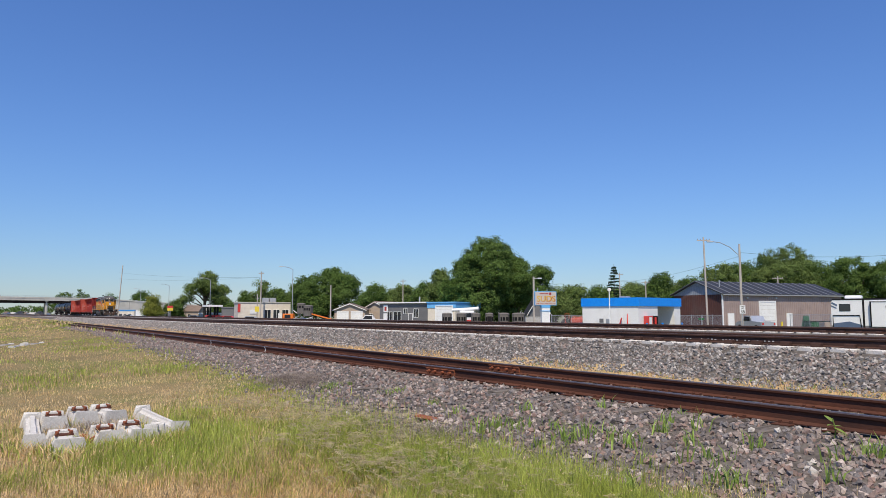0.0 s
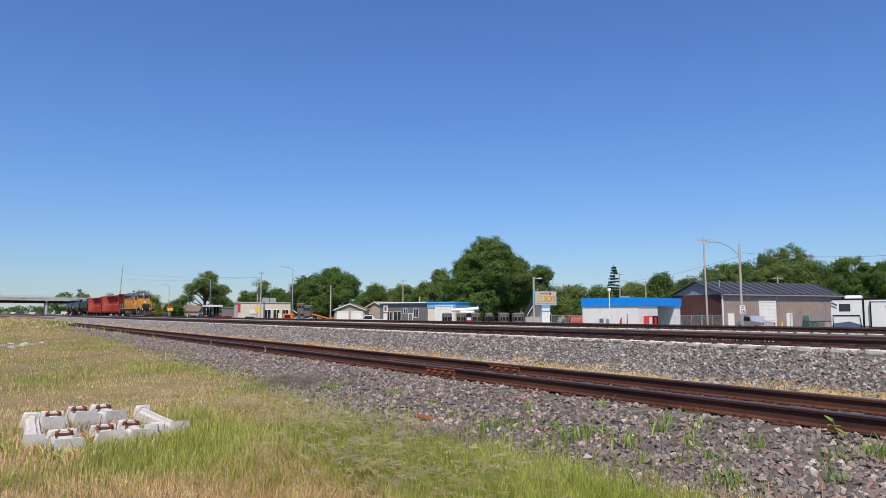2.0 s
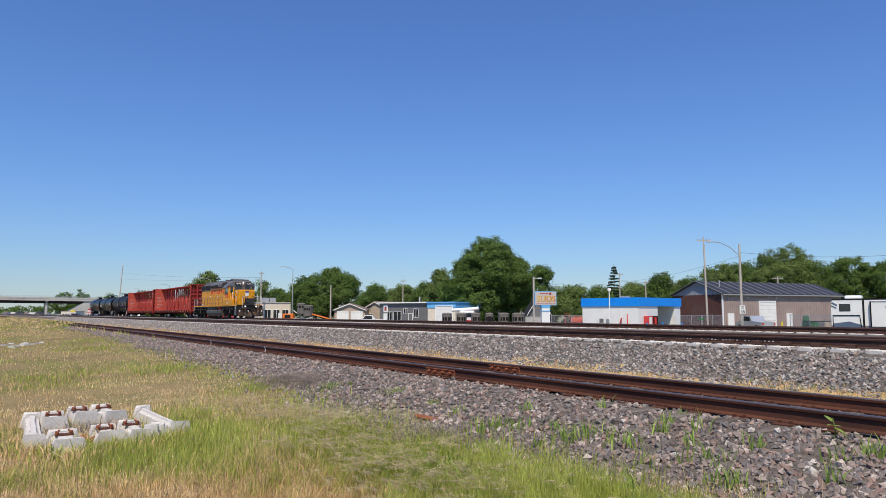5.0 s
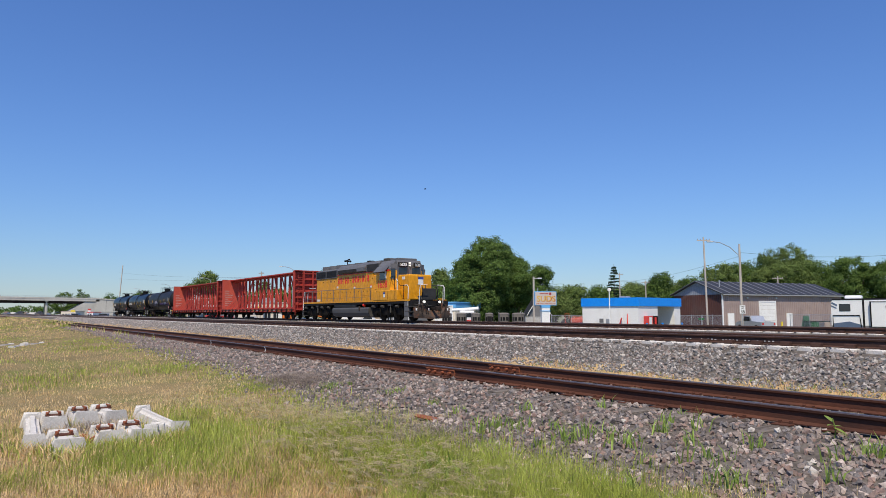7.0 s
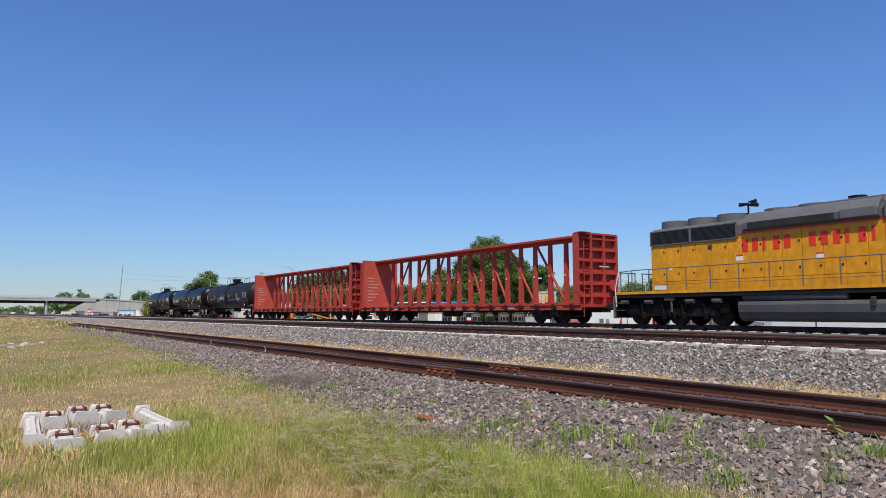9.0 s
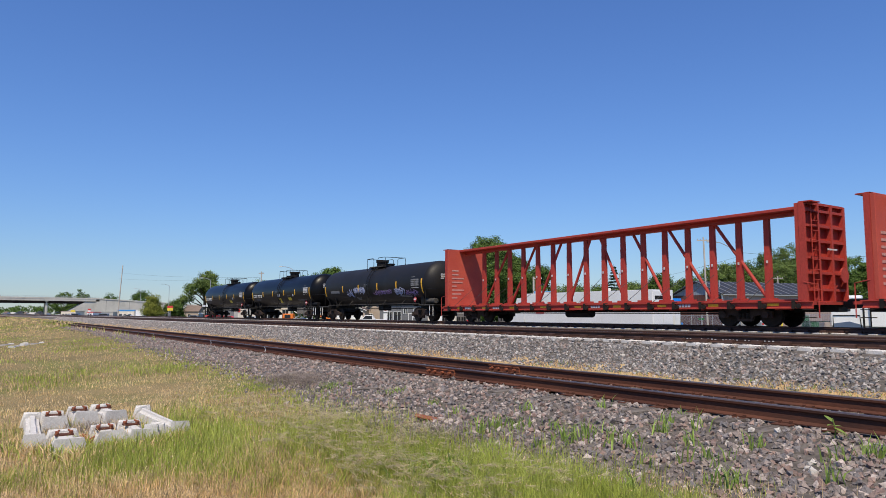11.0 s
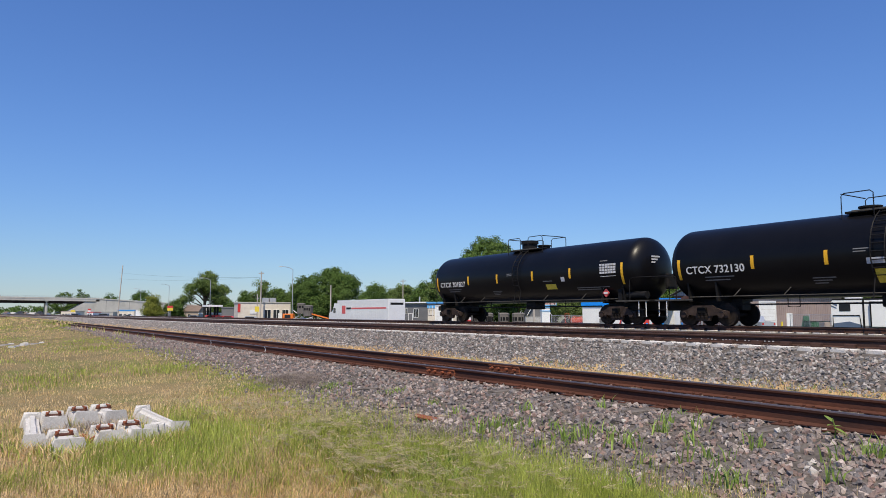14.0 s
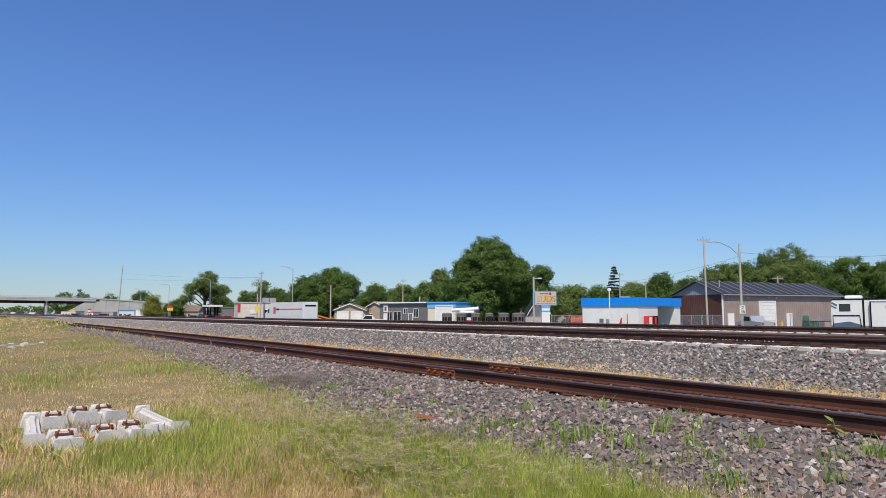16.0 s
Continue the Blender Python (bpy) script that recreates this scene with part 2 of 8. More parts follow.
def build_ground():
    xs = np.concatenate([[-4000, -2000, -1000, -600, -400, -300, -200], np.arange(-150, -40, 2.5), np.arange(-40, 14, 0.3), [15, 20, 30, 60, 120, 300, 1000, 4000]])
    ys = np.concatenate([[-4000, -1000, -300, -100, -40, -20, -12], np.arange(-8, 13, 0.3), np.arange(13, 34, 0.7), [36, 44, 55, 70, 100, 150, 220, 320, 500, 1000, 2000, 4000]])
    verts = [(x, y, ground_z(x, y)) for x in xs for y in ys]
    ny = len(ys)
    faces, slot = [], []
    for i in range(len(xs) - 1):
        for j in range(ny - 1):
            faces.append((i * ny + j, (i + 1) * ny + j, (i + 1) * ny + j + 1, i * ny + j + 1))
            x, y = (xs[i] + xs[i + 1]) / 2, (ys[j] + ys[j + 1]) / 2
            strip = 9.75 + 0.25 * noise.noise(Vector((x * 0.8, 1.1, 0))), 11.25 + 0.3 * noise.noise(Vector((x * 0.7, 5.1, 0)))
            slot.append(0 if y < grass_edge(x) else 3 if strip[0] < y < strip[1] else 1 if y < 29 else 2)
    me = quads("ground", verts, faces)
    for m in (SOIL, BALLAST, FARGROUND, STRAWSOIL):
        me.materials.append(m)
    me.polygons.foreach_set("material_index", slot)
    me.polygons.foreach_set("use_smooth", [True] * len(slot))
    tagged(new("ground", me), "dry grassy ground and grey ballast bed running to the horizon", "ground", kind="structure")


build_ground()


def build_road():
    me = quads("road", [(-3000, 41, -1.635), (600, 41, -1.635), (600, 53, -1.635), (-3000, 53, -1.635)], [(0, 1, 2, 3)], ASPHALT)
    road = tagged(new("road", me), "grey asphalt highway beyond the tracks", "road", kind="structure")
    for y in (40.7, 53.0):
        part("kerb", boxed(-600, y, -1.66, 200, y + 0.3, -1.49, 0.02), PAVING, road)
    for k in range(60):
        part("lane_line", boxed(-260 + k * 6, 46.94, -1.632, -257 + k * 6, 47.06, -1.628), PAVING, road)


build_road()

# ---- tracks ----
RAIL_PROFILE = [(-0.075, 0), (0.075, 0), (0.075, 0.012), (0.014, 0.032), (0.011, 0.12), (0.034, 0.135), (0.037, 0.16), (0.03, 0.172), (-0.03, 0.172), (-0.037, 0.16),
                (-0.034, 0.135), (-0.011, 0.12), (-0.014, 0.032), (-0.075, 0.012)]


def build_rail(track, y, top, x0, x1, body):
    bm = prism([(y + a, top - 0.172 + b) for a, b in RAIL_PROFILE], x0, x1)
    rail = part("rail", bm, body, track, "rusty brown steel rail")
    rail.data.materials.append(RAILHEAD)
    for p in rail.data.polygons:
        if p.center.z > top - 0.006:
            p.material_index = 1
    return rail


def joint_bar(rail, x, y, top):
    """A bolted splice bar in the web, on the side of the camera."""
    bm = prism([(y - 0.012, top - 0.142), (y - 0.035, top - 0.138), (y - 0.042, top - 0.09), (y - 0.04, top - 0.075), (y - 0.055, top - 0.06), (y - 0.06, top - 0.045), (y - 0.012, top - 0.04)][::-1], x - 0.47, x + 0.47)
    prism([(y + 0.012, top - 0.142), (y + 0.06, top - 0.135), (y + 0.05, top - 0.05), (y + 0.012, top - 0.04)], x - 0.47, x + 0.47, "x", bm)
    bar = part("joint_bar", bm, BRIGHTRUST, rail, "bright orange rusted bolted joint bar")
    for dx in (-0.34, -0.14, 0.12, 0.36):
        b = rod((x + dx, y - 0.03, top - 0.095), (x + dx, y - 0.085, top - 0.095), 0.024, 6)
        cyl(b, (x + dx, y - 0.08, top - 0.095), (x + dx, y - 0.12, top - 0.095), 0.012, 6)
        part("bolt", b, BRIGHTRUST, bar)


BARE_TIES = (18, 27, 34, 41, 46, 51, 56, 60, 61, 66, 67, 69, 72, 74, 77, 78, 80)


def build_siding():
    track = empty("railway_track", pose(0, 0, 0), "rusty little-used siding track on weathered wooden ties", "railway track")
    near = build_rail(track, 7.30, -0.49, -420, 45, RUST)
    far = build_rail(track, 8.735, -0.49, -420, 45, RUST)
    joint_bar(near, -11.05, 7.30, -0.49)
    joint_bar(far, -10.95, 8.735, -0.49)
    rnd = random.Random(5)
    wood = boxed(-0.11, -1.3, -0.17, 0.11, 1.3, 0.0, 0.015)
    first = part("tie", wood, TIEWOOD, track, "grey weathered wooden tie half sunk in stones")
    for k in range(90):
        x = -47.5 + 0.54 * k
        bare = k in BARE_TIES
        m = pose(x, 7.93 if bare else 8.02 + rnd.uniform(-0.12, 0.1), -0.668 if bare else -0.672 - rnd.uniform(0.0, 0.05), rnd.uniform(-1, 1), rnd.uniform(-1.5, 1.5), rnd.uniform(-2, 2))
        if k:
            shared("tie", first.data, track, m)
        else:
            first.matrix_local = m
    plate = bmesh.new()
    box(plate, -0.10, -0.19, 0, 0.10, 0.19, 0.016, 0.004)
    for sx in (-0.07, 0.05):
        for sy in (-0.10, 0.09):
            box(plate, sx, sy, 0.012, sx + 0.028, sy + 0.03, 0.045)
    first = part("tie_plate", plate, RUST, track, "rusty tie plate with spikes")
    for k in range(56):
        for j, y in enumerate((7.30, 8.735)):
            m = pose(-29.14 + 0.54 * k, y, -0.678, 0, 0, rnd.uniform(-2, 2))
            if k + j:
                shared("tie_plate", first.data, track, m)
            else:
                first.matrix_local = m


build_siding()


def build_main(y0, x0, label, up=0.0):
    track = empty("railway_track", pose(0, 0, 0), label, "railway track", "main tracks")
    track.location.z = up
    for s in (-0.7175, 0.7175):
        build_rail(track, y0 + s, 0.0, -1400, 120, RAILBROWN)
    tie = prism([(-0.15, -0.2), (0.15, -0.2), (0.13, -0.01), (0.12, 0.0), (-0.12, 0.0), (-0.13, -0.01)], -1.3, 1.3, "y")
    first = part("tie", tie, CONCRETE, track, "pale concrete tie")
    clip = bmesh.new()
    box(clip, -0.095, -0.07, 0, 0.095, 0.06, 0.085, 0.015)
    cfirst = part("rail_clip", clip, RAILBROWN, track, "dark rusty rail clip")
    rnd = random.Random(int(y0))
    n = int((6 - x0) / 0.61)
    for k in range(n):
        m = pose(x0 + k * 0.61, y0 + rnd.uniform(-0.03, 0.03), -0.176, 0, 0, rnd.uniform(-0.6, 0.6))
        if k:
            shared("tie", first.data, track, m)
            for s in (-0.85, -0.60):
                shared("rail_clip", cfirst.data, track, m @ Matrix.Translation((0, s, 0)))
        else:
            first.matrix_local = m
            cfirst.matrix_local = m @ Matrix.Translation((0, -0.85, 0))
    bm = bmesh.new()
    for k in range(260):
        x = x0 - 0.61 * (k + 1)
        box(bm, x - 0.13, y0 - 1.3, -0.3, x + 0.13, y0 + 1.3, -0.176)
    tagged(part("tie", bm, CONCRETE, track, "row of pale concrete ties"), kind="stuff")
    return track


build_main(14.0, -48.0, "main track with brown rails on pale concrete ties", 0.045)
build_main(25.6, -62.0, "second main track with brown rails on concrete ties")


# ---- train ----
YELLOW = surf("golden_yellow_enamel", (0.66, 0.285, 0.008), (0.73, 0.325, 0.012), 0.8, 0.42, 0, 0.02, 5, (0.40, 0.19, 0.025), 0.4, 0.9, stretch=(1, 1, 0.6))
ROOFGREY = surf("harbour_grey_enamel", (0.105, 0.105, 0.112), (0.135, 0.135, 0.142), 0.8, 0.5, 0, 0.05, 30, (0.08, 0.075, 0.07), 0.5, 1.0)
TANKGREY = surf("dusty_grey_tank", (0.065, 0.065, 0.066), (0.095, 0.095, 0.095), 0.9, 0.5, 0, 0.05, 30, (0.10, 0.085, 0.07), 0.5, 1.5)
GRILLE = surf("dark_grille", (0.035, 0.036, 0.037), (0.05, 0.05, 0.052), 2, 0.7, 0.2, 0.5, 45, spec=0.12)
LOCORED = surf("signal_red_paint", (0.70, 0.03, 0.018), (0.75, 0.045, 0.025), 2, 0.45, 0, 0, 30)
WHITEMETAL = surf("white_enamel", (0.72, 0.72, 0.70), (0.80, 0.80, 0.78), 2, 0.5, 0, 0.03, 30, (0.45, 0.38, 0.30), 0.4, 3)
# blacker than the soot alone: shade under the decks is put into this colour
RUNNING = surf("sooty_shaded_running_gear", (0.006, 0.006, 0.006), (0.012, 0.011, 0.0105), 3, 0.75, 0.1, 0.4, 30, (0.045, 0.036, 0.029), 0.5, 3, spec=0.08)
TRUCKBROWN = surf("rust_brown_castings", (0.034, 0.024, 0.020), (0.066, 0.046, 0.038), 4, 0.75, 0.1, 0.3, 40, (0.10, 0.075, 0.06), 0.4, 5, spec=0.15)
BRAKEGREY = surf("dusty_brake_grey", (0.055, 0.052, 0.047), (0.10, 0.094, 0.085), 4, 0.75, 0.1, 0.3, 40, (0.1, 0.08, 0.06), 0.5, 5, spec=0.2)
WHEEL = surf("brown_wheel_steel", (0.020, 0.017, 0.015), (0.045, 0.034, 0.028), 4, 0.7, 0.3, 0.2, 40, spec=0.12)
PLOW = surf("scraped_rusty_plow", (0.045, 0.036, 0.031), (0.09, 0.068, 0.056), 2.0, 0.75, 0.15, 0.4, 40, (0.22, 0.085, 0.04), 0.85, 2.2, spec=0.15)
CARRED = surf("faded_boxcar_red", (0.36, 0.042, 0.032), (0.43, 0.06, 0.042), 1.2, 0.6, 0, 0.12, 30, (0.24, 0.055, 0.03), 0.5, 1.1, stretch=(1, 1, 0.4), spec=0.25)
PANELRED = surf("orange_faded_panel", (0.42, 0.062, 0.04), (0.50, 0.09, 0.055), 1.0, 0.65, 0, 0.1, 30, (0.34, 0.075, 0.04), 0.5, 1.2)
TANKBLACK = surf("satin_black_tank", (0.0038, 0.0038, 0.0048), (0.006, 0.0058, 0.007), 0.5, 0.34, 0, 0.03, 30, (0.011, 0.010, 0.010), 0.3, 0.7, rough_vary=0.05, spec=0.2)
TANKDULL = surf("dull_black_tank", (0.012, 0.0115, 0.012), (0.018, 0.017, 0.017), 0.5, 0.5, 0, 0.05, 30, (0.035, 0.031, 0.03), 0.35, 0.7, spec=0.22)
REFLECT = surf("yellow_reflector", (0.80, 0.42, 0.02), (0.85, 0.47, 0.03), 3, 0.4)
PLATE_YELLOW = surf("yellow_plate", (0.72, 0.55, 0.05), (0.76, 0.6, 0.08), 3, 0.5)
PLACARD = surf("placard_red", (0.62, 0.09, 0.09), (0.68, 0.14, 0.13), 3, 0.5)
DECALBLUE = surf("decal_blue", (0.03, 0.06, 0.26), (0.04, 0.08, 0.3), 3, 0.5)
FADED = surf("faded_pink_stencil", (0.46, 0.22, 0.19), (0.52, 0.28, 0.24), 5, 0.7)
PALEGREY = surf("stencil_white", (0.50, 0.50, 0.51), (0.62, 0.62, 0.63), 5, 0.6)
DIMGREY = surf("stencil_grey", (0.16, 0.16, 0.16), (0.22, 0.22, 0.22), 5, 0.7)
SPRAYVIOLET = surf("violet_spray", (0.16, 0.10, 0.24), (0.26, 0.18, 0.34), 2, 0.7)
SPRAYPALE = surf("pale_spray", (0.42, 0.44, 0.56), (0.30, 0.33, 0.48), 2, 0.7)
CABGLASS = glass("cab_window_glass", (0.012, 0.018, 0.03))
LAMPGLOW = glow("lit_headlight", (1.0, 0.93, 0.8), 0.6)
YT = 25.6
SPEED = 18.05


def lettering(text, size, material, parent, m, name="lettering", spread=1.0):
    cu = bpy.data.curves.new(name, "FONT")
    cu.body, cu.size, cu.extrude, cu.align_x, cu.offset = text, size, 0.006, "CENTER", size * 0.012
    cu.space_character = spread
    tmp = bpy.data.objects.new(name, cu)
    scene.collection.objects.link(tmp)
    me = bpy.data.meshes.new_from_object(tmp.evaluated_get(bpy.context.evaluated_depsgraph_get()))
    bpy.data.objects.remove(tmp)
    me.materials.clear()
    me.materials.append(material)
    ob = new(name, me)
    ob.parent = parent
    ob.matrix_local = m
    return ob


SIDE = Matrix.Rotation(radians(90), 4, "X")


def on_side(x, y, z, size=1.0):
    """Writing on a wall that faces -y."""
    return Matrix.Translation((x, y, z)) @ SIDE


def on_front(x, y, z):
    """Writing on a wall that faces +x."""
    return Matrix.Translation((x, y, z)) @ Matrix.Rotation(radians(90), 4, "Z") @ SIDE


def bars(parent, x, y, z, widths, h, gap, material, name="stencil"):
    """Rows of unreadable stencilled writing on a wall that faces -y."""
    bm = bmesh.new()
    for r, w in enumerate(widths):
        n = max(1, round(w / 0.16))
        for k in range(n):
            box(bm, x + k * w / n, y - 0.004, z - r * (h + gap) - h, x + (k + 0.78) * w / n, y, z - r * (h + gap))
    return part(name, bm, material, parent, "pale stencilled lines of small writing")


WHEELSETS = []


def wheelset(parent, x, r):
    bm = bmesh.new()
    for s in (-1, 1):
        y = s * 0.7175
        cyl(bm, (0, y - 0.065, 0), (0, y + 0.065, 0), r, 28)
        cyl(bm, (0, y - s * 0.085, 0), (0, y - s * 0.06, 0), r + 0.026, 28)
        cyl(bm, (0, y + s * 0.06, 0), (0, y + s * 0.075, 0), r * 0.86, 24, r * 0.8)
        cyl(bm, (0, y + s * 0.06, 0), (0, y + s * 0.15, 0), 0.13, 14)
        for k in range(5):
            a = k * math.tau / 5
            box(bm, r * 0.5 * math.cos(a) - 0.035, y + s * 0.062, r * 0.5 * math.sin(a) - 0.035, r * 0.5 * math.cos(a) + 0.035, y + s * 0.082, r * 0.5 * math.sin(a) + 0.035)
    cyl(bm, (0, -1.0, 0), (0, 1.0, 0), 0.08, 12)
    ob = part("wheelset", bm, WHEEL, parent, "brown steel wheels on an axle")
    ob.matrix_local = pose(x, 0, r)
    WHEELSETS.append((ob, x, r))
    return ob


def freight_truck(car, x):
    """A two-axle truck with cast side frames and coil springs."""
    for dx in (-0.89, 0.89):
        wheelset(car, x + dx, 0.455)
    for s in (-1, 1):
        y0, y1 = s * 0.93, s * 1.08
        prof = [(-1.12, 0.33), (-1.12, 0.58), (-0.75, 0.66), (-0.42, 0.82), (0.42, 0.82), (0.75, 0.66), (1.12, 0.58), (1.12, 0.33), (0.72, 0.33), (0.66, 0.45), (0.36, 0.40), (0.30, 0.2), (-0.30, 0.2), (-0.36, 0.40), (-0.66, 0.45), (-0.72, 0.33)]
        frame_part = part("side_frame", prism([(x + a, b) for a, b in prof], min(y0, y1), max(y0, y1), "y"), TRUCKBROWN, car, "dusty brown cast steel side frame")
        for dx in (-0.89, 0.89):
            part("axle_box", rod((x + dx, s * 1.0, 0.455), (x + dx, s * 1.16, 0.455), 0.13, 12), TRUCKBROWN, frame_part)
        for dx in (-0.17, 0.0, 0.17):
            b = bmesh.new()
            for k in range(5):
                cyl(b, (x + dx, s * 1.1, 0.30 + k * 0.06), (x + dx, s * 1.1, 0.335 + k * 0.06), 0.075, 10)
            part("spring", b, WHEEL, frame_part)
    part("bolster", boxed(x - 0.2, -1.2, 0.5, x + 0.2, 1.2, 0.75, 0.03), RUNNING, car)


def coupler(car, x, s):
    b = boxed(min(x, x + s * 0.75), -0.08, 0.74, max(x, x + s * 0.75), 0.08, 0.92, 0.02)
    box(b, x + s * 0.62, -0.17, 0.68, x + s * 0.92, 0.17, 0.98, 0.05)
    return part("coupler", b, WHEEL, car, "rusty steel knuckle coupler")


def engine_truck(eng, x):
    for dx in (-2.07, 0.0, 2.07):
        wheelset(eng, x + dx, 0.51)
    for s in (-1, 1):
        y0, y1 = sorted((s * 1.12, s * 1.26))
        prof = [(-2.75, 0.58), (-2.75, 0.86), (-1.7, 0.90), (-1.3, 1.06), (-0.6, 1.10), (-0.3, 0.95), (0.3, 0.95), (0.6, 1.10), (1.3, 1.06), (1.7, 0.90), (2.75, 0.86), (2.75, 0.58), (2.4, 0.50), (2.07, 0.62), (1.65, 0.38),
                (0.45, 0.38), (0.0, 0.62), (-0.45, 0.38), (-1.65, 0.38), (-2.07, 0.62), (-2.4, 0.50)]
        fr = part("truck_frame", prism([(x + a, b) for a, b in prof], y0, y1, "y"), RUNNING, eng, "sooty cast truck frame, coloured darker for the shade under the deck")
        for dx in (-2.07, 0.0, 2.07):
            b = boxed(x + dx - 0.2, s * 1.18 - 0.1, 0.34, x + dx + 0.2, s * 1.18 + 0.12, 0.68, 0.04)
            cyl(b, (x + dx, s * 1.2, 0.51), (x + dx, s * 1.36, 0.51), 0.13, 12)
            part("axle_box", b, RUNNING, fr)
        for dx in (-2.4, -1.05, 1.05, 2.3):
            part("brake_cylinder", rod((x + dx - 0.22, s * 1.36, 1.0), (x + dx + 0.18, s * 1.36, 1.0), 0.095, 12), BRAKEGREY, fr, "dusty grey brake cylinder")
        for dx in (-1.55, -0.45, 0.55, 1.6):
            b = rod((x + dx, s * 1.3, 0.9), (x + dx + 0.1, s * 1.3, 0.35), 0.045, 8)
            box(b, x + dx + 0.02, s * 1.3 - 0.05, 0.25, x + dx + 0.2, s * 1.3 + 0.05, 0.55, 0.02)
            part("brake_lever", b, RUNNING, fr)
        part("shock_absorber", rod((x + 0.1, s * 1.36, 1.0), (x + 0.12, s * 1.38, 0.55), 0.05, 10), BRAKEGREY, fr)
        # solid black discs on the face stand for the dark insides of holes
        for dx in (-1.25, -1.0, -0.75, 0.75, 1.0, 1.25):
            part("frame_hole", rod((x + dx, s * 1.255, 0.82), (x + dx, s * 1.268, 0.82), 0.055, 12), BLACKSTEEL, fr)


def locomotive():
    e = empty("locomotive", pose(-12.15, YT, 0), "golden yellow and grey six-axle diesel freight locomotive with red lettering", "locomotive")
    L = lambda bm, name, mat, lab="", par=None, sm=False: part(name, bm, mat, par or e, lab, sm)
    # running board, sills and tanks
    L(boxed(-9.75, -1.45, 1.18, 8.65, 1.45, 1.40), "deck", BLACKSTEEL, "black steel underframe deck")
    L(boxed(-9.75, -0.6, 0.75, 8.8, 0.6, 1.18), "centre_sill", BLACKSTEEL)
    for s in (-1, 1):
        L(boxed(-9.75, s * 1.46 - 0.02, 1.34, 8.65, s * 1.46 + 0.025, 1.455), "edge_strip", YELLOW, "yellow painted edge strip")
    tank = [(-1.42, 0.95), (-1.48, 0.82), (-1.46, 0.55), (-1.36, 0.32), (-1.1, 0.2), (1.1, 0.2), (1.36, 0.32), (1.46, 0.55), (1.48, 0.82), (1.42, 0.95)]
    ft = L(prism(tank, -3.65, 2.7), "fuel_tank", TANKGREY, "grey bulging fuel tank", sm=False)
    L(prism([(a * 1.01, b + 0.004 if b > 0.5 else b - 0.004) for a, b in tank], 2.62, 2.78), "end_band", BRAKEGREY, "", ft)
    L(boxed(1.15, -1.53, 0.72, 1.3, -1.44, 1.05, 0.02), "filler_cap", PLOW, "rusty fuel filler", ft)
    for s in (-1, 1):
        L(rod((-3.5, s * 1.24, 1.12), (0.35, s * 1.24, 1.12), 0.165, 18), "air_reservoir", TANKGREY, "long grey air reservoir", sm=True)
    L(rod((1.75, -1.40, 1.12), (1.92, -1.40, 1.12), 0.1, 12), "emergency_cutoff", LOCORED, "red fuel cut-off button")
    L(boxed(2.9, -1.2, 0.5, 3.6, 1.2, 1.15, 0.03), "equipment_box", BLACKSTEEL)
    for x in (-6.9, 5.75):
        engine_truck(e, x)
        L(boxed(x - 0.25, -1.42, 1.02, x + 0.25, -1.2, 1.2, 0.03), "side_bearing", BRAKEGREY)
    # long hood
    hood = L(prism([(-0.92, 1.40), (-0.92, 3.62), (0.92, 3.62), (0.92, 1.40)], -8.15, 3.9), "long_hood", YELLOW, "yellow long engine hood")
    top = L(prism([(-0.93, 3.62), (-0.93, 3.96), (-0.78, 4.16), (-0.5, 4.22), (0.5, 4.22), (0.78, 4.16), (0.93, 3.96), (0.93, 3.62)], -8.16, 3.92), "hood_roof", ROOFGREY, "grey hood roof")
    L(boxed(-3.88, -0.945, 3.585, 3.9, -0.92, 3.635), "red_stripe", LOCORED, "thin red stripe", hood)
    # radiator
    L(boxed(-8.17, -0.95, 3.44, -3.88, 0.95, 3.62), "radiator_skirt", ROOFGREY, "", top)
    for x0, x1 in ((-8.1, -6.12), (-6.02, -3.95)):
        g = L(boxed(x0, -0.985, 3.47, x1, -0.90, 4.04, 0.01), "radiator_grille", GRILLE, "dark radiator intake grille", top)
        b = bmesh.new()
        for z in np.arange(3.5, 4.02, 0.045):
            box(b, x0 + 0.03, -0.995, z, x1 - 0.03, -0.984, z + 0.018)
        L(b, "louvre", GRILLE, "", g)
        fr = boxed(x0 - 0.03, -1.0, 3.43, x1 + 0.03, -0.98, 3.475)
        box(fr, x0 - 0.03, -1.0, 4.03, x1 + 0.03, -0.98, 4.07)
        box(fr, x0 - 0.05, -1.0, 3.43, x0 + 0.0, -0.98, 4.07)
        box(fr, x1 - 0.0, -1.0, 3.43, x1 + 0.05, -0.98, 4.07)
        L(fr, "grille_frame", ROOFGREY, "", g)
    for x, z in ((-7.5, 4.52), (-6.1, 4.52), (-4.7, 4.52), (-2.6, 4.50), (-1.25, 4.50)):
        b = rod((x, 0, 4.18), (x, 0, z), 0.62, 28)
        fan = L(b, "roof_fan", ROOFGREY, "round grey roof cooling fan", top)
        L(rod((x, 0, z), (x, 0, z + 0.05), 0.52, 24, 0.2), "fan_guard", GRILLE, "", fan)
    # dynamic brake blister with intake
    bl = L(prism([(-0.92, 3.66), (-1.1, 3.74), (-1.12, 3.98), (-0.9, 4.3), (-0.5, 4.42), (0.5, 4.42), (0.9, 4.3), (1.12, 3.98), (1.1, 3.74), (0.92, 3.66)], -3.55, 1.35), "brake_blister", ROOFGREY, "grey bulging dynamic brake housing", top)
    L(boxed(-3.35, -1.14, 3.72, -0.1, -1.09, 3.98), "intake", GRILLE, "dark intake slot", bl)
    b = bmesh.new()
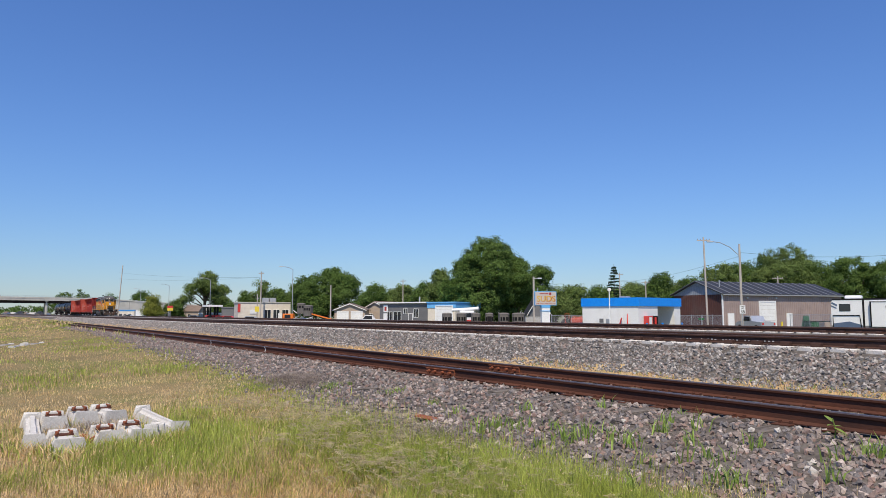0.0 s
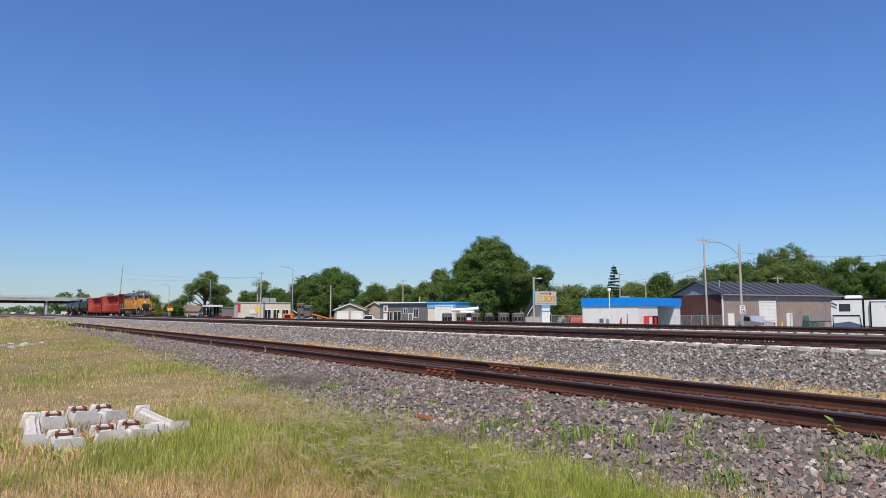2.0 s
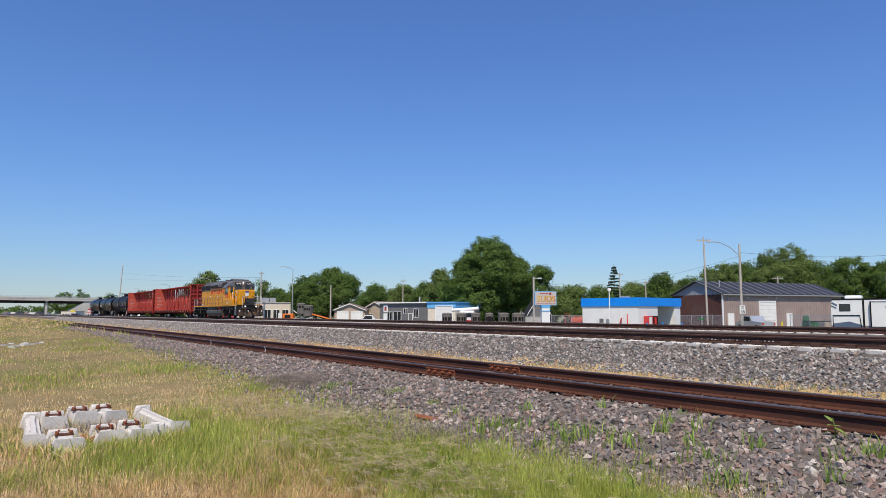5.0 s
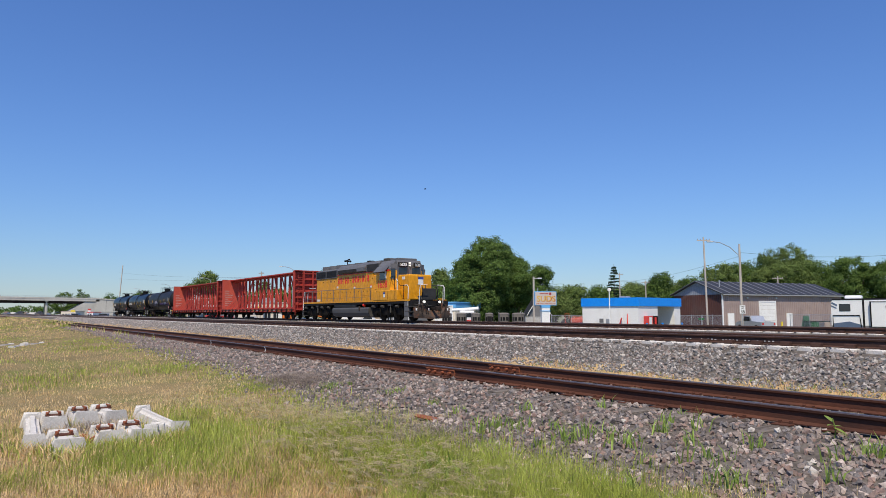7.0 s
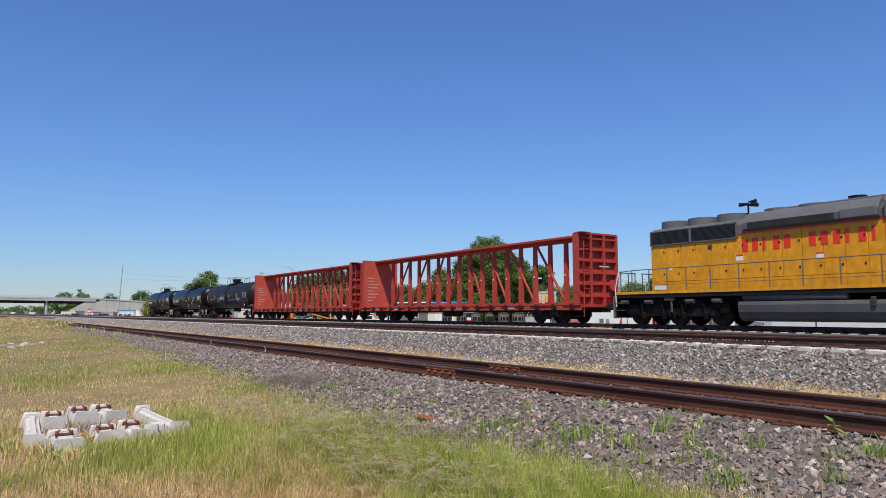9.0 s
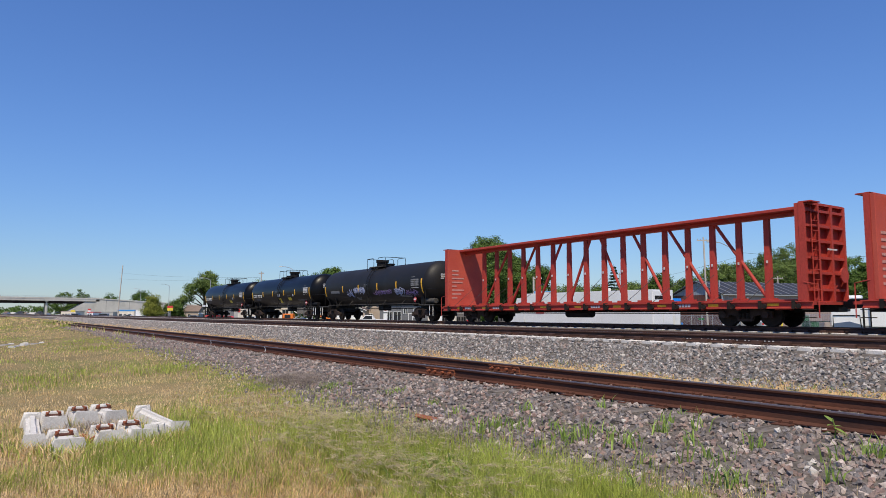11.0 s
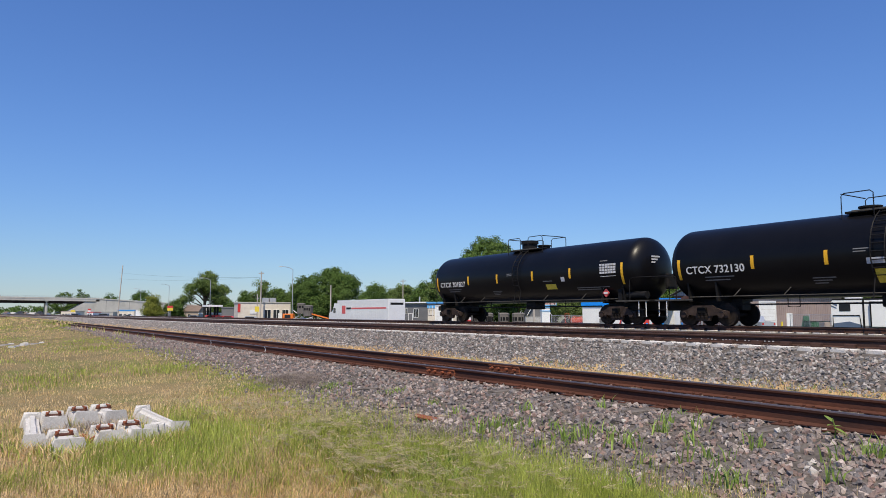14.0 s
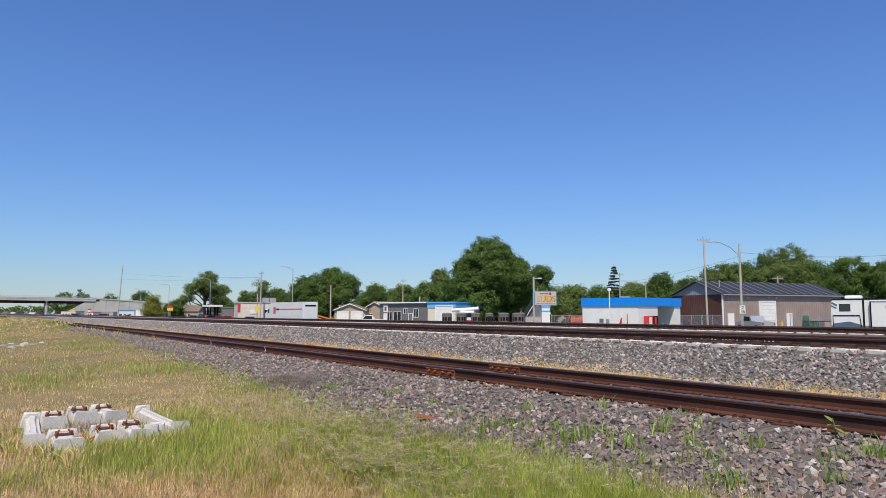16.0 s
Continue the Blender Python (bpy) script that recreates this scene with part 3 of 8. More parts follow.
    for k in range(34):
        x = -3.33 + k * 0.095
        box(b, x, -1.155, 3.73, x + 0.035, -1.135, 3.97)
    L(b, "intake_fins", GRILLE, "", bl)
    L(boxed(0.1, -1.16, 3.72, 1.3, -1.08, 4.06, 0.03), "hatch", ROOFGREY, "", bl)
    L(boxed(-2.2, -0.42, 4.40, 1.3, 0.42, 4.5, 0.03), "roof_walk", ROOFGREY, "", bl)
    filt = L(prism([(-0.93, 3.64), (-1.04, 3.68), (-1.04, 4.2), (-0.85, 4.42), (0.85, 4.42), (1.04, 4.2), (1.04, 3.68), (0.93, 3.64)], 1.5, 3.5), "filter_box", ROOFGREY, "dark inertial filter box", top)
    L(boxed(1.58, -1.06, 3.72, 3.42, -1.03, 4.2, 0.01), "filter_screen", GRILLE, "black filter screen", filt)
    L(boxed(3.5, -0.9, 3.62, 3.92, 0.9, 4.3, 0.05), "stack_cover", ROOFGREY, "", top)
    L(rod((0.2, 0, 4.4), (0.2, 0, 4.62), 0.3, 16), "exhaust_stack", BLACKSTEEL, "", top)
    # horn
    h = bmesh.new()
    cyl(h, (-4.0, 0, 4.2), (-4.0, 0, 4.85), 0.035)
    for dy, dz, sx in ((-0.12, 0.72, 1), (0.0, 0.86, 1), (0.12, 0.72, 1), (-0.06, 0.78, -1), (0.08, 0.8, -1)):
        cyl(h, (-4.0, dy, 4.1 + dz), (-4.0 + sx * 0.34, dy, 4.1 + dz), 0.025, 8, 0.085)
    L(h, "horn", BLACKSTEEL, "black five-chime horn", top)
    # hood doors: a row of tall doors each with latches
    xs = [-8.1, -7.35, -6.6, -5.85, -5.1, -4.35, -3.6, -2.85, -2.1, -1.35, -0.6, 0.15, 0.9, 1.65]
    for k, x0 in enumerate(xs):
        topz = 3.40 if x0 < -3.9 else 3.56
        d = L(boxed(x0 + 0.012, -0.945, 1.86, x0 + 0.738, -0.915, topz, 0.008), "hood_door", YELLOW, "tall yellow hood door", hood)
        for z in (2.15, 3.1):
            L(boxed(x0 + 0.62, -0.965, z, x0 + 0.68, -0.94, z + 0.07, 0.006), "latch", BLACKSTEEL, "", d)
        L(boxed(x0 + 0.012, -0.94, 1.46, x0 + 0.738, -0.915, 1.84, 0.006), "lower_panel", YELLOW, "", hood)
    for x, z, w in ((-7.2, 2.35, 0.16), (-4.0, 2.55, 0.3), (-0.85, 2.45, 0.26), (1.95, 2.45, 0.26)):
        L(boxed(x, -0.952, z, x + w, -0.94, z + w * 0.55), "warning_sticker", WHITEMETAL, "white and red warning sticker", hood)
        L(boxed(x, -0.952, z + w * 0.55, x + w, -0.94, z + w * 0.8), "warning_sticker", LOCORED, "", hood)
    L(boxed(-8.0, -0.952, 1.52, -7.35, -0.94, 1.7), "builder_plate", WHITEMETAL, "", hood)
    L(rod((-5.15, -0.955, 3.18), (-5.15, -0.93, 3.18), 0.11, 14), "sight_glass", BRAKEGREY, "", hood)
    L(boxed(2.55, -1.3, 1.42, 3.6, -0.92, 2.3, 0.02), "sand_box", YELLOW, "", hood)
    L(boxed(2.45, -1.02, 2.3, 3.9, -0.9, 3.3, 0.02), "blower_door", YELLOW, "", hood)
    # the company name, as plain red bars
    for k in range(13):
        if k == 5:
            continue
        x, narrow = -3.72 + 0.425 * k + (0.08 if k > 5 else 0.0), k in (2, 9, 11)
        z0 = 2.88 + 0.004 * k
        L(boxed(x, -0.957, z0, x + (0.12 if narrow else 0.25), -0.944, z0 + 0.50, 0.004), "name_bar", LOCORED, "plain red painted bar", hood)
    # cab
    cab_prof = [(-1.48, 1.42), (-1.48, 3.62), (-1.25, 4.02), (-0.95, 4.42), (0.95, 4.42), (1.25, 4.02), (1.48, 3.62), (1.48, 1.42)]
    lower = [(-1.48, 1.42), (-1.48, 3.55), (1.48, 3.55), (1.48, 1.42)]
    cab = L(prism(lower, 3.9, 5.85), "cab", YELLOW, "yellow driver's cab with grey roof")
    upper = [(-1.48, 3.55), (-1.48, 3.62), (-1.25, 3.95), (-0.92, 4.30), (0.92, 4.30), (1.25, 3.95), (1.48, 3.62), (1.48, 3.55)]
    L(prism(upper, 3.85, 5.9), "cab_roof", ROOFGREY, "grey sloped cab roof", cab)
    L(boxed(3.9, -1.495, 3.50, 5.85, -1.475, 3.60), "red_stripe", LOCORED, "", cab)
    vis = prism([(-1.38, 3.80), (-1.76, 3.42), (-1.80, 3.46), (-1.40, 3.87)], 3.95, 5.6)
    L(vis, "sun_visor", ROOFGREY, "grey awning over the cab windows", cab)
    L(boxed(4.4, -1.50, 2.95, 5.35, -1.46, 3.56, 0.02), "side_window", CABGLASS, "dark sliding cab window", cab)
    L(boxed(5.25, -1.53, 2.98, 5.42, -1.48, 3.52, 0.01), "window_frame", WHITEMETAL, "", cab)
    L(boxed(4.34, -1.515, 2.90, 5.45, -1.475, 2.95), "window_sill", ROOFGREY, "", cab)
    # angled front of the cab with windscreens and number boards
    ff = prism([(5.840, 1.42), (6.120, 1.42), (6.120, 3.95), (5.960, 4.30), (5.840, 4.30)], -1.0, 1.0, "y")
    L(ff, "cab_front", ROOFGREY, "grey cab front above the yellow nose", cab)
    for s in (-1, 1):
        L(prism([(5.840, s * 1.47), (6.100, s * 1.0), (5.840, s * 1.0)], 1.42, 3.55, "z"), "front_corner", YELLOW, "", cab)
        L(prism([(5.840, s * 1.40), (6.080, s * 1.0), (5.840, s * 1.0)], 3.55, 4.02, "z"), "front_corner", ROOFGREY, "", cab)
        L(boxed(6.100, s * 0.55 - 0.34, 3.3, 6.140, s * 0.55 + 0.34, 3.74, 0.015), "windscreen", CABGLASS, "dark windscreen", cab)
        nb = L(boxed(-0.05, -0.36, -0.17, 0.05, 0.36, 0.17, 0.04), "number_board", BLACKSTEEL, "black number board with white digits", cab)
        nb.matrix_local = pose(6.20, s * 0.58, 3.96, 0, 0, s * 20)
        lettering("1638", 0.29, WHITEMETAL, nb, on_front(0.053, 0, -0.10), "number")
        w = boxed(-0.16, -0.012, -0.38, 0.16, 0.012, 0.38, 0.03)
        wob = L(w, "corner_window", CABGLASS, "narrow cab corner window", cab)
        wob.matrix_local = pose(5.980, s * 1.245, 3.28, 0, 0, s * -61)
    for z in (3.92, 4.1):
        L(rod((6.100, 0, z), (6.24, 0, z), 0.06, 16), "headlight", LAMPGLOW, "round white headlight", cab)
    L(boxed(3.5, -0.7, 4.26, 4.25, 0.7, 4.56, 0.05), "air_conditioner", BRAKEGREY, "grey rooftop air conditioner", cab)
    L(boxed(4.75, -0.8, 4.28, 5.85, 0.8, 4.46, 0.04), "roof_box", ROOFGREY, "", cab)
    lettering("1638", 0.72, LOCORED, cab, on_side(4.82, -1.484, 2.34), "number")
    # battery and equipment box along the walkway
    bt = L(boxed(3.45, -1.5, 1.42, 6.95, -1.0, 2.14, 0.04), "battery_box", YELLOW, "yellow battery box along the walkway")
    for x in (4.5, 5.6, 6.6):
        L(boxed(x, -1.512, 1.5, x + 0.01, -1.498, 2.1), "seam", BLACKSTEEL, "", bt)
        L(boxed(x - 0.5, -1.515, 2.05, x - 0.42, -1.498, 2.1), "latch", BLACKSTEEL, "", bt)
    L(boxed(5.0, -1.508, 1.64, 5.26, -1.498, 1.86), "shield_decal", WHITEMETAL, "small shield decal", bt)
    L(boxed(5.0, -1.512, 1.86, 5.26, -1.498, 2.0), "shield_decal", DECALBLUE, "", bt)
    # short nose
    nose = L(boxed(5.500, -0.92, 1.42, 7.650, 0.92, 3.2, 0.09), "nose", YELLOW, "yellow short nose")
    L(boxed(7.640, -0.2, 2.5, 7.675, 0.2, 2.86), "shield_decal", WHITEMETAL, "blue and white shield emblem", nose)
    L(boxed(7.640, -0.22, 2.86, 7.680, 0.22, 3.04, 0.01), "shield_decal", DECALBLUE, "", nose)
    L(boxed(7.640, -0.4, 1.5, 7.670, 0.4, 2.4, 0.01), "nose_door", YELLOW, "", nose)
    for z in (1.75, 2.3):
        L(boxed(5.950, -0.935, z, 6.700, -0.915, z + 0.03), "grab_iron", YELLOW, "", nose)
    L(boxed(6.700, -0.94, 2.86, 7.050, -0.915, 3.06), "white_panel", WHITEMETAL, "", nose)
    L(rod((7.200, 0.2, 3.18), (7.200, 0.2, 3.26), 0.14, 12), "sand_hatch", BLACKSTEEL, "", nose)
    # walkway railings
    rail = L(pipe([(-9.55, -1.42, 2.36), (-8.6, -1.42, 2.40), (2.9, -1.42, 2.40)], 0.02), "handrail", ROOFGREY, "grey walkway handrail")
    for x in (-9.5, -8.85, -7.9, -6.95, -6.0, -4.85, -3.6, -2.35, -1.1, 0.2, 1.5, 2.85):
        L(pipe([(x, -1.42, 1.45), (x, -1.42, 2.40)], 0.025), "stanchion", ROOFGREY, "", rail)
    L(pipe([(-8.8, -1.42, 1.72), (2.85, -1.42, 1.72)], 0.01), "chain", ROOFGREY, "", rail)
    fr = L(pipe([(5.550, -1.44, 3.0), (6.500, -1.44, 3.12), (6.550, -1.44, 1.5)], 0.022), "handrail", BLACKSTEEL, "black handrail beside the nose")
    L(pipe([(6.900, -1.44, 1.5), (6.900, -1.44, 2.75), (6.800, -1.44, 2.9)], 0.03), "stanchion", WHITEMETAL, "white handrail post", fr)
    L(pipe([(6.750, -1.44, 2.85), (7.250, -1.42, 2.42), (8.350, -1.42, 2.40)], 0.022), "handrail", BLACKSTEEL)
    L(pipe([(7.750, -1.42, 1.45), (7.750, -1.42, 2.4)], 0.022), "stanchion", BLACKSTEEL)
    for s in (-1, 1):
        L(pipe([(8.400, s * 1.46, 0.95), (8.400, s * 1.46, 1.45), (8.450, s * 1.46, 2.3), (8.300, s * 1.46, 2.42), (7.950, s * 1.46, 2.42)], 0.023), "step_rail", WHITEMETAL, "white bent step handrail")
        L(pipe([(9.000, s * 0.95, 1.1), (9.050, s * 0.95, 2.1), (9.150, s * 0.9, 2.42), (9.150, s * 0.4, 2.42)], 0.022), "step_rail", WHITEMETAL, "white bent step handrail")
        L(pipe([(-9.75, s * 1.46, 0.8), (-9.8, s * 1.46, 1.6), (-9.6, s * 1.46, 2.36)], 0.023), "step_rail", WHITEMETAL, "white bent step handrail")
        L(pipe([(-10.1, s * 1.0, 0.8), (-10.05, s * 1.0, 1.6), (-9.85, s * 1.0, 2.36)], 0.023), "step_rail", WHITEMETAL, "white bent step handrail")
        for y in (0.25, 0.7):
            L(pipe([(8.700, s * y, 1.42), (8.700, s * y, 2.42)], 0.025), "end_post", BRAKEGREY)
            L(pipe([(-9.7, s * y, 1.42), (-9.7, s * y, 2.34)], 0.025), "end_post", BRAKEGREY)
        L(pipe([(8.700, s * 0.2, 2.42), (8.700, s * 0.95, 2.42)], 0.022), "end_rail", BRAKEGREY)
        L(pipe([(-9.7, s * 0.2, 2.34), (-9.7, s * 1.42, 2.34)], 0.022), "end_rail", BRAKEGREY)
        # steps: plates on stringers, front and rear
        for x0, x1 in ((7.900, 9.100), (-9.95, -9.35)):
            st = L(boxed(x0, s * 1.28 - 0.19, 0.28, x0 + (0.55 if x0 > 0 else 0.12), s * 1.28 + 0.19, 1.3, 0.02), "step_panel", ROOFGREY, "grey step side panel")
            for z in (0.3, 0.62, 0.94):
                L(boxed(x0 + 0.1, s * 1.28 - 0.2, z, x1, s * 1.28 + 0.2, z + 0.04), "step", BRAKEGREY, "", st)
        L(boxed(8.580, s * 1.0 - 0.16, 1.45, 8.750, s * 1.0 + 0.16, 1.56, 0.02), "porch_corner", YELLOW)
        L(rod((9.050, s * 0.62, 1.28), (9.170, s * 0.62, 1.28), 0.085, 16), "ditch_light", LAMPGLOW, "lit ditch light")
        L(rod((8.750, s * 0.62, 1.28), (9.050, s * 0.62, 1.28), 0.13, 14), "ditch_light_body", BLACKSTEEL)
    # pilot and plow
    plow = prism([(-1.38, 0.2), (-1.46, 0.42), (-1.42, 0.62), (-1.46, 0.86), (-1.2, 0.98), (-0.45, 0.98), (-0.42, 0.72), (0.42, 0.72), (0.45, 0.98), (1.2, 0.98), (1.46, 0.86), (1.42, 0.62), (1.46, 0.42), (1.38, 0.2), (0.2, 0.14), (-0.2, 0.14)], 9.010, 9.130)
    bmesh.ops.translate(plow, verts=[v for v in plow.verts if abs(v.co.y) < 0.3], vec=(0.35, 0, 0))
    pl = L(plow, "snow_plow", PLOW, "rust-scraped grey snow plow pilot")
    for y in (-1.1, -0.75, 0.75, 1.1):
        L(rod((9.150, y, 0.25), (9.180, y, 1.1), 0.035, 8), "plow_rib", PLOW, "", pl)
    for y in (-0.95, -0.6, -0.45, 0.45, 0.6, 0.95):
        L(pipe([(9.100, y, 1.2), (9.300, y, 1.05), (9.300, y * 0.97, 0.6), (9.350, y * 0.9, 0.45)], 0.025), "air_hose", BLACKSTEEL, "", pl)
    for y in (-1.25, -0.3, 0.3, 1.25):
        L(boxed(9.140, y - 0.05, 0.7, 9.170, y + 0.05, 0.86), "glad_hand", WHITEMETAL, "", pl)
    L(boxed(8.450, -1.45, 0.95, 8.900, 1.45, 1.36, 0.02), "buffer_beam", BLACKSTEEL)
    L(rod((8.700, 0.15, 1.6), (8.770, 0.15, 1.6), 0.09, 10), "marker_light", LOCORED)
    L(pipe([(9.1, -1.4, 1.12), (9.2, -0.9, 1.08), (9.22, -0.3, 1.02), (9.15, 0.0, 1.0)], 0.022), "cut_lever", BRAKEGREY, "grey uncoupling lever")
    L(boxed(8.72, -0.55, 1.42, 8.80, 0.55, 2.2, 0.02), "end_gate", GRILLE, "dark drop step and end gate")
    for y in (-0.8, 0.8):
        L(boxed(8.95, y - 0.13, 0.98, 9.08, y + 0.13, 1.2, 0.02), "hose_bracket", PLOW, "", pl)
        L(pipe([(8.75, y * 0.7, 2.35), (8.9, y * 0.75, 2.0), (8.82, y * 0.8, 1.6)], 0.03), "cable_loop", BLACKSTEEL)
    for x in (5.95, 6.35):
        L(pipe([(x, -1.505, 2.18), (x, -1.53, 2.6), (x + 0.05, -1.50, 2.95)], 0.018), "grab_iron", YELLOW, "", cab)
    for x in (3.95, 4.3, 4.65, 5.5, 5.8):
        L(rod((x, -1.49, 3.63), (x, -1.50, 3.63), 0.02, 6), "rivet", BLACKSTEEL, "", cab)
    coupler(e, 9.050, 1)
    coupler(e, -9.75, -1)
    L(boxed(-9.95, -1.45, 0.3, -9.75, 1.45, 1.36, 0.02), "rear_beam", BLACKSTEEL)
    L(boxed(8.200, -0.6, 1.42, 8.570, 0.6, 1.7, 0.03), "equipment_box", ROOFGREY)
    return e


def centerbeam(x0):
    """A skeleton lumber car: bulkheads, a trussed centre beam, and a low deck."""
    e = empty("centerbeam_car", pose(x0, YT, 0), "empty red centre-beam lumber car with trussed spine and bulkheads", "freight car", "lumber cars")
    L = lambda bm, name, mat, lab="", par=None: part(name, bm, mat, par or e, lab)
    deck = L(boxed(-11.7, -1.38, 0.80, 11.7, 1.38, 0.94), "deck", CARRED, "low red steel deck")
    L(boxed(-11.9, -0.3, 0.55, 11.9, 0.3, 0.80), "centre_sill", BLACKSTEEL)
    for s in (-1, 1):
        ch = prism([(s * 1.36, 0.94), (s * 1.46, 0.94), (s * 1.46, 0.90), (s * 1.40, 0.89), (s * 1.40, 0.72), (s * 1.46, 0.71), (s * 1.46, 0.67), (s * 1.36, 0.67)], -11.6, 11.6)
        sill = L(ch, "side_sill", CARRED, "red channel side sill")
        for k in range(18):
            x = -11.0 + k * 1.29
            b = boxed(x - 0.07, s * 1.40 - 0.08, 0.66, x + 0.07, s * 1.40 + 0.1, 0.97, 0.01)
            cyl(b, (x + 0.2, s * 1.47, 0.76), (x + 0.2, s * 1.53, 0.76), 0.09, 10)
            L(b, "strap_winch", WHEEL, "rusty strap winch under the deck edge", sill)
        for k in range(9):
            x = -10.1 + k * 2.5
            L(boxed(x, s * 1.405 - 0.006, 0.77, x + 0.45, s * 1.405 + 0.006, 0.86), "reflector", REFLECT, "yellow reflector strip", sill)
    for k, x in enumerate((-9.3, -6.6, 1.0, 6.0)):
        bars(e, x, -1.41, 0.86, (0.6,), 0.11, 0.02, PALEGREY)
    for k in range(14):
        x = -10.2 + k * 1.57
        L(boxed(x - 0.06, -1.33, 0.62, x + 0.06, 1.33, 0.80), "cross_bearer", CARRED, "", deck)
    # bulkheads
    for s in (-1, 1):
        xo, xi = s * 11.22, s * 11.06
        bh = L(boxed(min(xo, xi), -1.4, 0.94, max(xo, xi), 1.4, 4.44, 0.015), "bulkhead", PANELRED if s < 0 else CARRED, "red steel end bulkhead")
        for y in (-1.36, -0.45, 0.45, 1.36):
            L(boxed(min(xo, xo + s * 0.2), y - 0.06, 0.94, max(xo, xo + s * 0.2), y + 0.06, 4.46), "rib", CARRED, "", bh)
        for z in (1.3, 1.9, 2.45, 3.05, 3.6, 4.15, 4.40):
            L(boxed(min(xo, xo + s * 0.17), -1.36, z, max(xo, xo + s * 0.17), 1.36, z + 0.09), "cross_rib", CARRED, "", bh)
        b = pipe([(xo + s * 0.26, -1.05, 0.8), (xo + s * 0.26, -1.05, 4.35)], 0.02)
        cyl(b, (xo + s * 0.26, -0.6, 0.8), (xo + s * 0.26, -0.6, 4.35), 0.02, 6)
        for k in range(10):
            cyl(b, (xo + s * 0.26, -1.05, 1.0 + k * 0.35), (xo + s * 0.26, -0.6, 1.0 + k * 0.35), 0.014, 6)
        L(b, "ladder", CARRED, "red end ladder", bh)
        L(boxed(min(xo, xo + s * 0.45), -1.4, 4.44, max(xo, xo + s * 0.45), -0.75, 4.48), "roof_step", CARRED, "", bh)
        L(boxed(min(xo + s * 0.18, xo + s * 0.2), 0.1, 2.80, max(xo + s * 0.18, xo + s * 0.2), 0.75, 2.86), "white_notice", PALEGREY, "", bh)
        # platform at the end
        L(boxed(min(xo, xo + s * 0.75), -1.3, 0.80, max(xo, xo + s * 0.75), 1.3, 0.90), "end_platform", CARRED, "", deck)
        L(pipe([(xo + s * 0.6, -1.42, 0.35), (xo + s * 0.6, -1.42, 1.5), (xo + s * 0.1, -1.42, 1.6)], 0.022), "grab_iron", CARRED, "", deck)
        L(rod((xo + s * 0.3, 0.9, 1.9), (xo + s * 0.36, 0.9, 1.9), 0.28, 16), "hand_brake", CARRED, "round hand brake wheel", bh)
        coupler(e, s * 11.5, s)
        for z in (0.35, 0.62):
            L(boxed(s * 11.45 - 0.22, -1.46, z, s * 11.45 + 0.22, -1.30, z + 0.03), "stirrup_step", WHEEL, "", deck)
        freight_truck(e, s * 8.75)
    for k, w in enumerate((0.5, 0.5, 0.9, 0.8, 0.35, 0.9, 0.7, 0.4)):
        b = boxed(-11.055, -1.15, 3.1 - k * 0.24, -11.045, -1.15 + w, 3.19 - k * 0.24)
        L(b, "stencil", FADED, "pale stencilled writing")
    # centre beam: top chord, posts, and diagonals rising to the middle
    top = L(boxed(-11.1, -0.58, 4.33, 11.1, 0.58, 4.45, 0.015), "top_chord", CARRED, "red top chord of the centre beam")
    L(boxed(-11.1, -0.16, 4.18, 11.1, 0.16, 4.33), "chord_web", CARRED, "", top)
    posts = [-9.22 + k * 1.225 for k in range(16)]
    beam = L(boxed(-11.1, -0.5, 0.94, 11.1, 0.5, 1.02), "beam_foot", CARRED)

    def leg(p, q, w, t0, t1):
        """A flat bar from p to q, w wide along x, its half depth from t0 to t1."""
        p, q = Vector(p), Vector(q)
        b = bmesh.new()
        vs = [b.verts.new(v) for v in ((p.x - w / 2, p.y - t0, p.z), (p.x + w / 2, p.y - t0, p.z), (p.x + w / 2, p.y + t0, p.z), (p.x - w / 2, p.y + t0, p.z),
                                       (q.x - w / 2, q.y - t1, q.z), (q.x + w / 2, q.y - t1, q.z), (q.x + w / 2, q.y + t1, q.z), (q.x - w / 2, q.y + t1, q.z))]
        for f in ((0, 1, 2, 3), (4, 5, 6, 7), (0, 1, 5, 4), (1, 2, 6, 5), (2, 3, 7, 6), (3, 0, 4, 7)):
            b.faces.new([vs[i] for i in f])
        return b

    for x in posts:
        pst = L(leg((x, 0, 1.0), (x, 0, 4.2), 0.22, 0.12, 0.07), "post", CARRED, "red tapering post")
        L(boxed(x - 0.17, -0.3, 1.0, x + 0.17, 0.3, 1.1), "post_foot", CARRED, "", pst)
        L(boxed(x - 0.012, -0.105, 2.45, x + 0.05, -0.095 - 0.045, 2.55), "paint_chip", PALEGREY, "", pst)
    for foot, tip in ((9.1, 6.85), (6.65, 4.5), (4.28, 2.45), (1.88, 0.35)):
        for mirror in (-1, 1):
            L(rod((mirror * foot, 0, 1.05), (mirror * tip, 0, 4.2), 0.07, 10), "brace", CARRED, "red diagonal pipe brace")
    # slack tie-down cables
    rnd = random.Random(int(-x0))
    for k in range(14):
        x = -10.4 + k * 1.5
        L(pipe([(x, -1.40, 0.95), (x + 0.9 + rnd.uniform(-0.1, 0.3), -0.6, 2.1 + rnd.uniform(-0.4, 0.2))], 0.012, 5), "tie_down_cable", BRAKEGREY, "slack grey tie-down cable")
    L(rod((-1.5, -0.5, 0.5), (0.2, -0.5, 0.5), 0.2, 14), "air_reservoir", BLACKSTEEL)
    L(pipe([(-7.5, -0.8, 0.52), (7.5, -0.8, 0.5)], 0.02), "brake_rod", BLACKSTEEL)
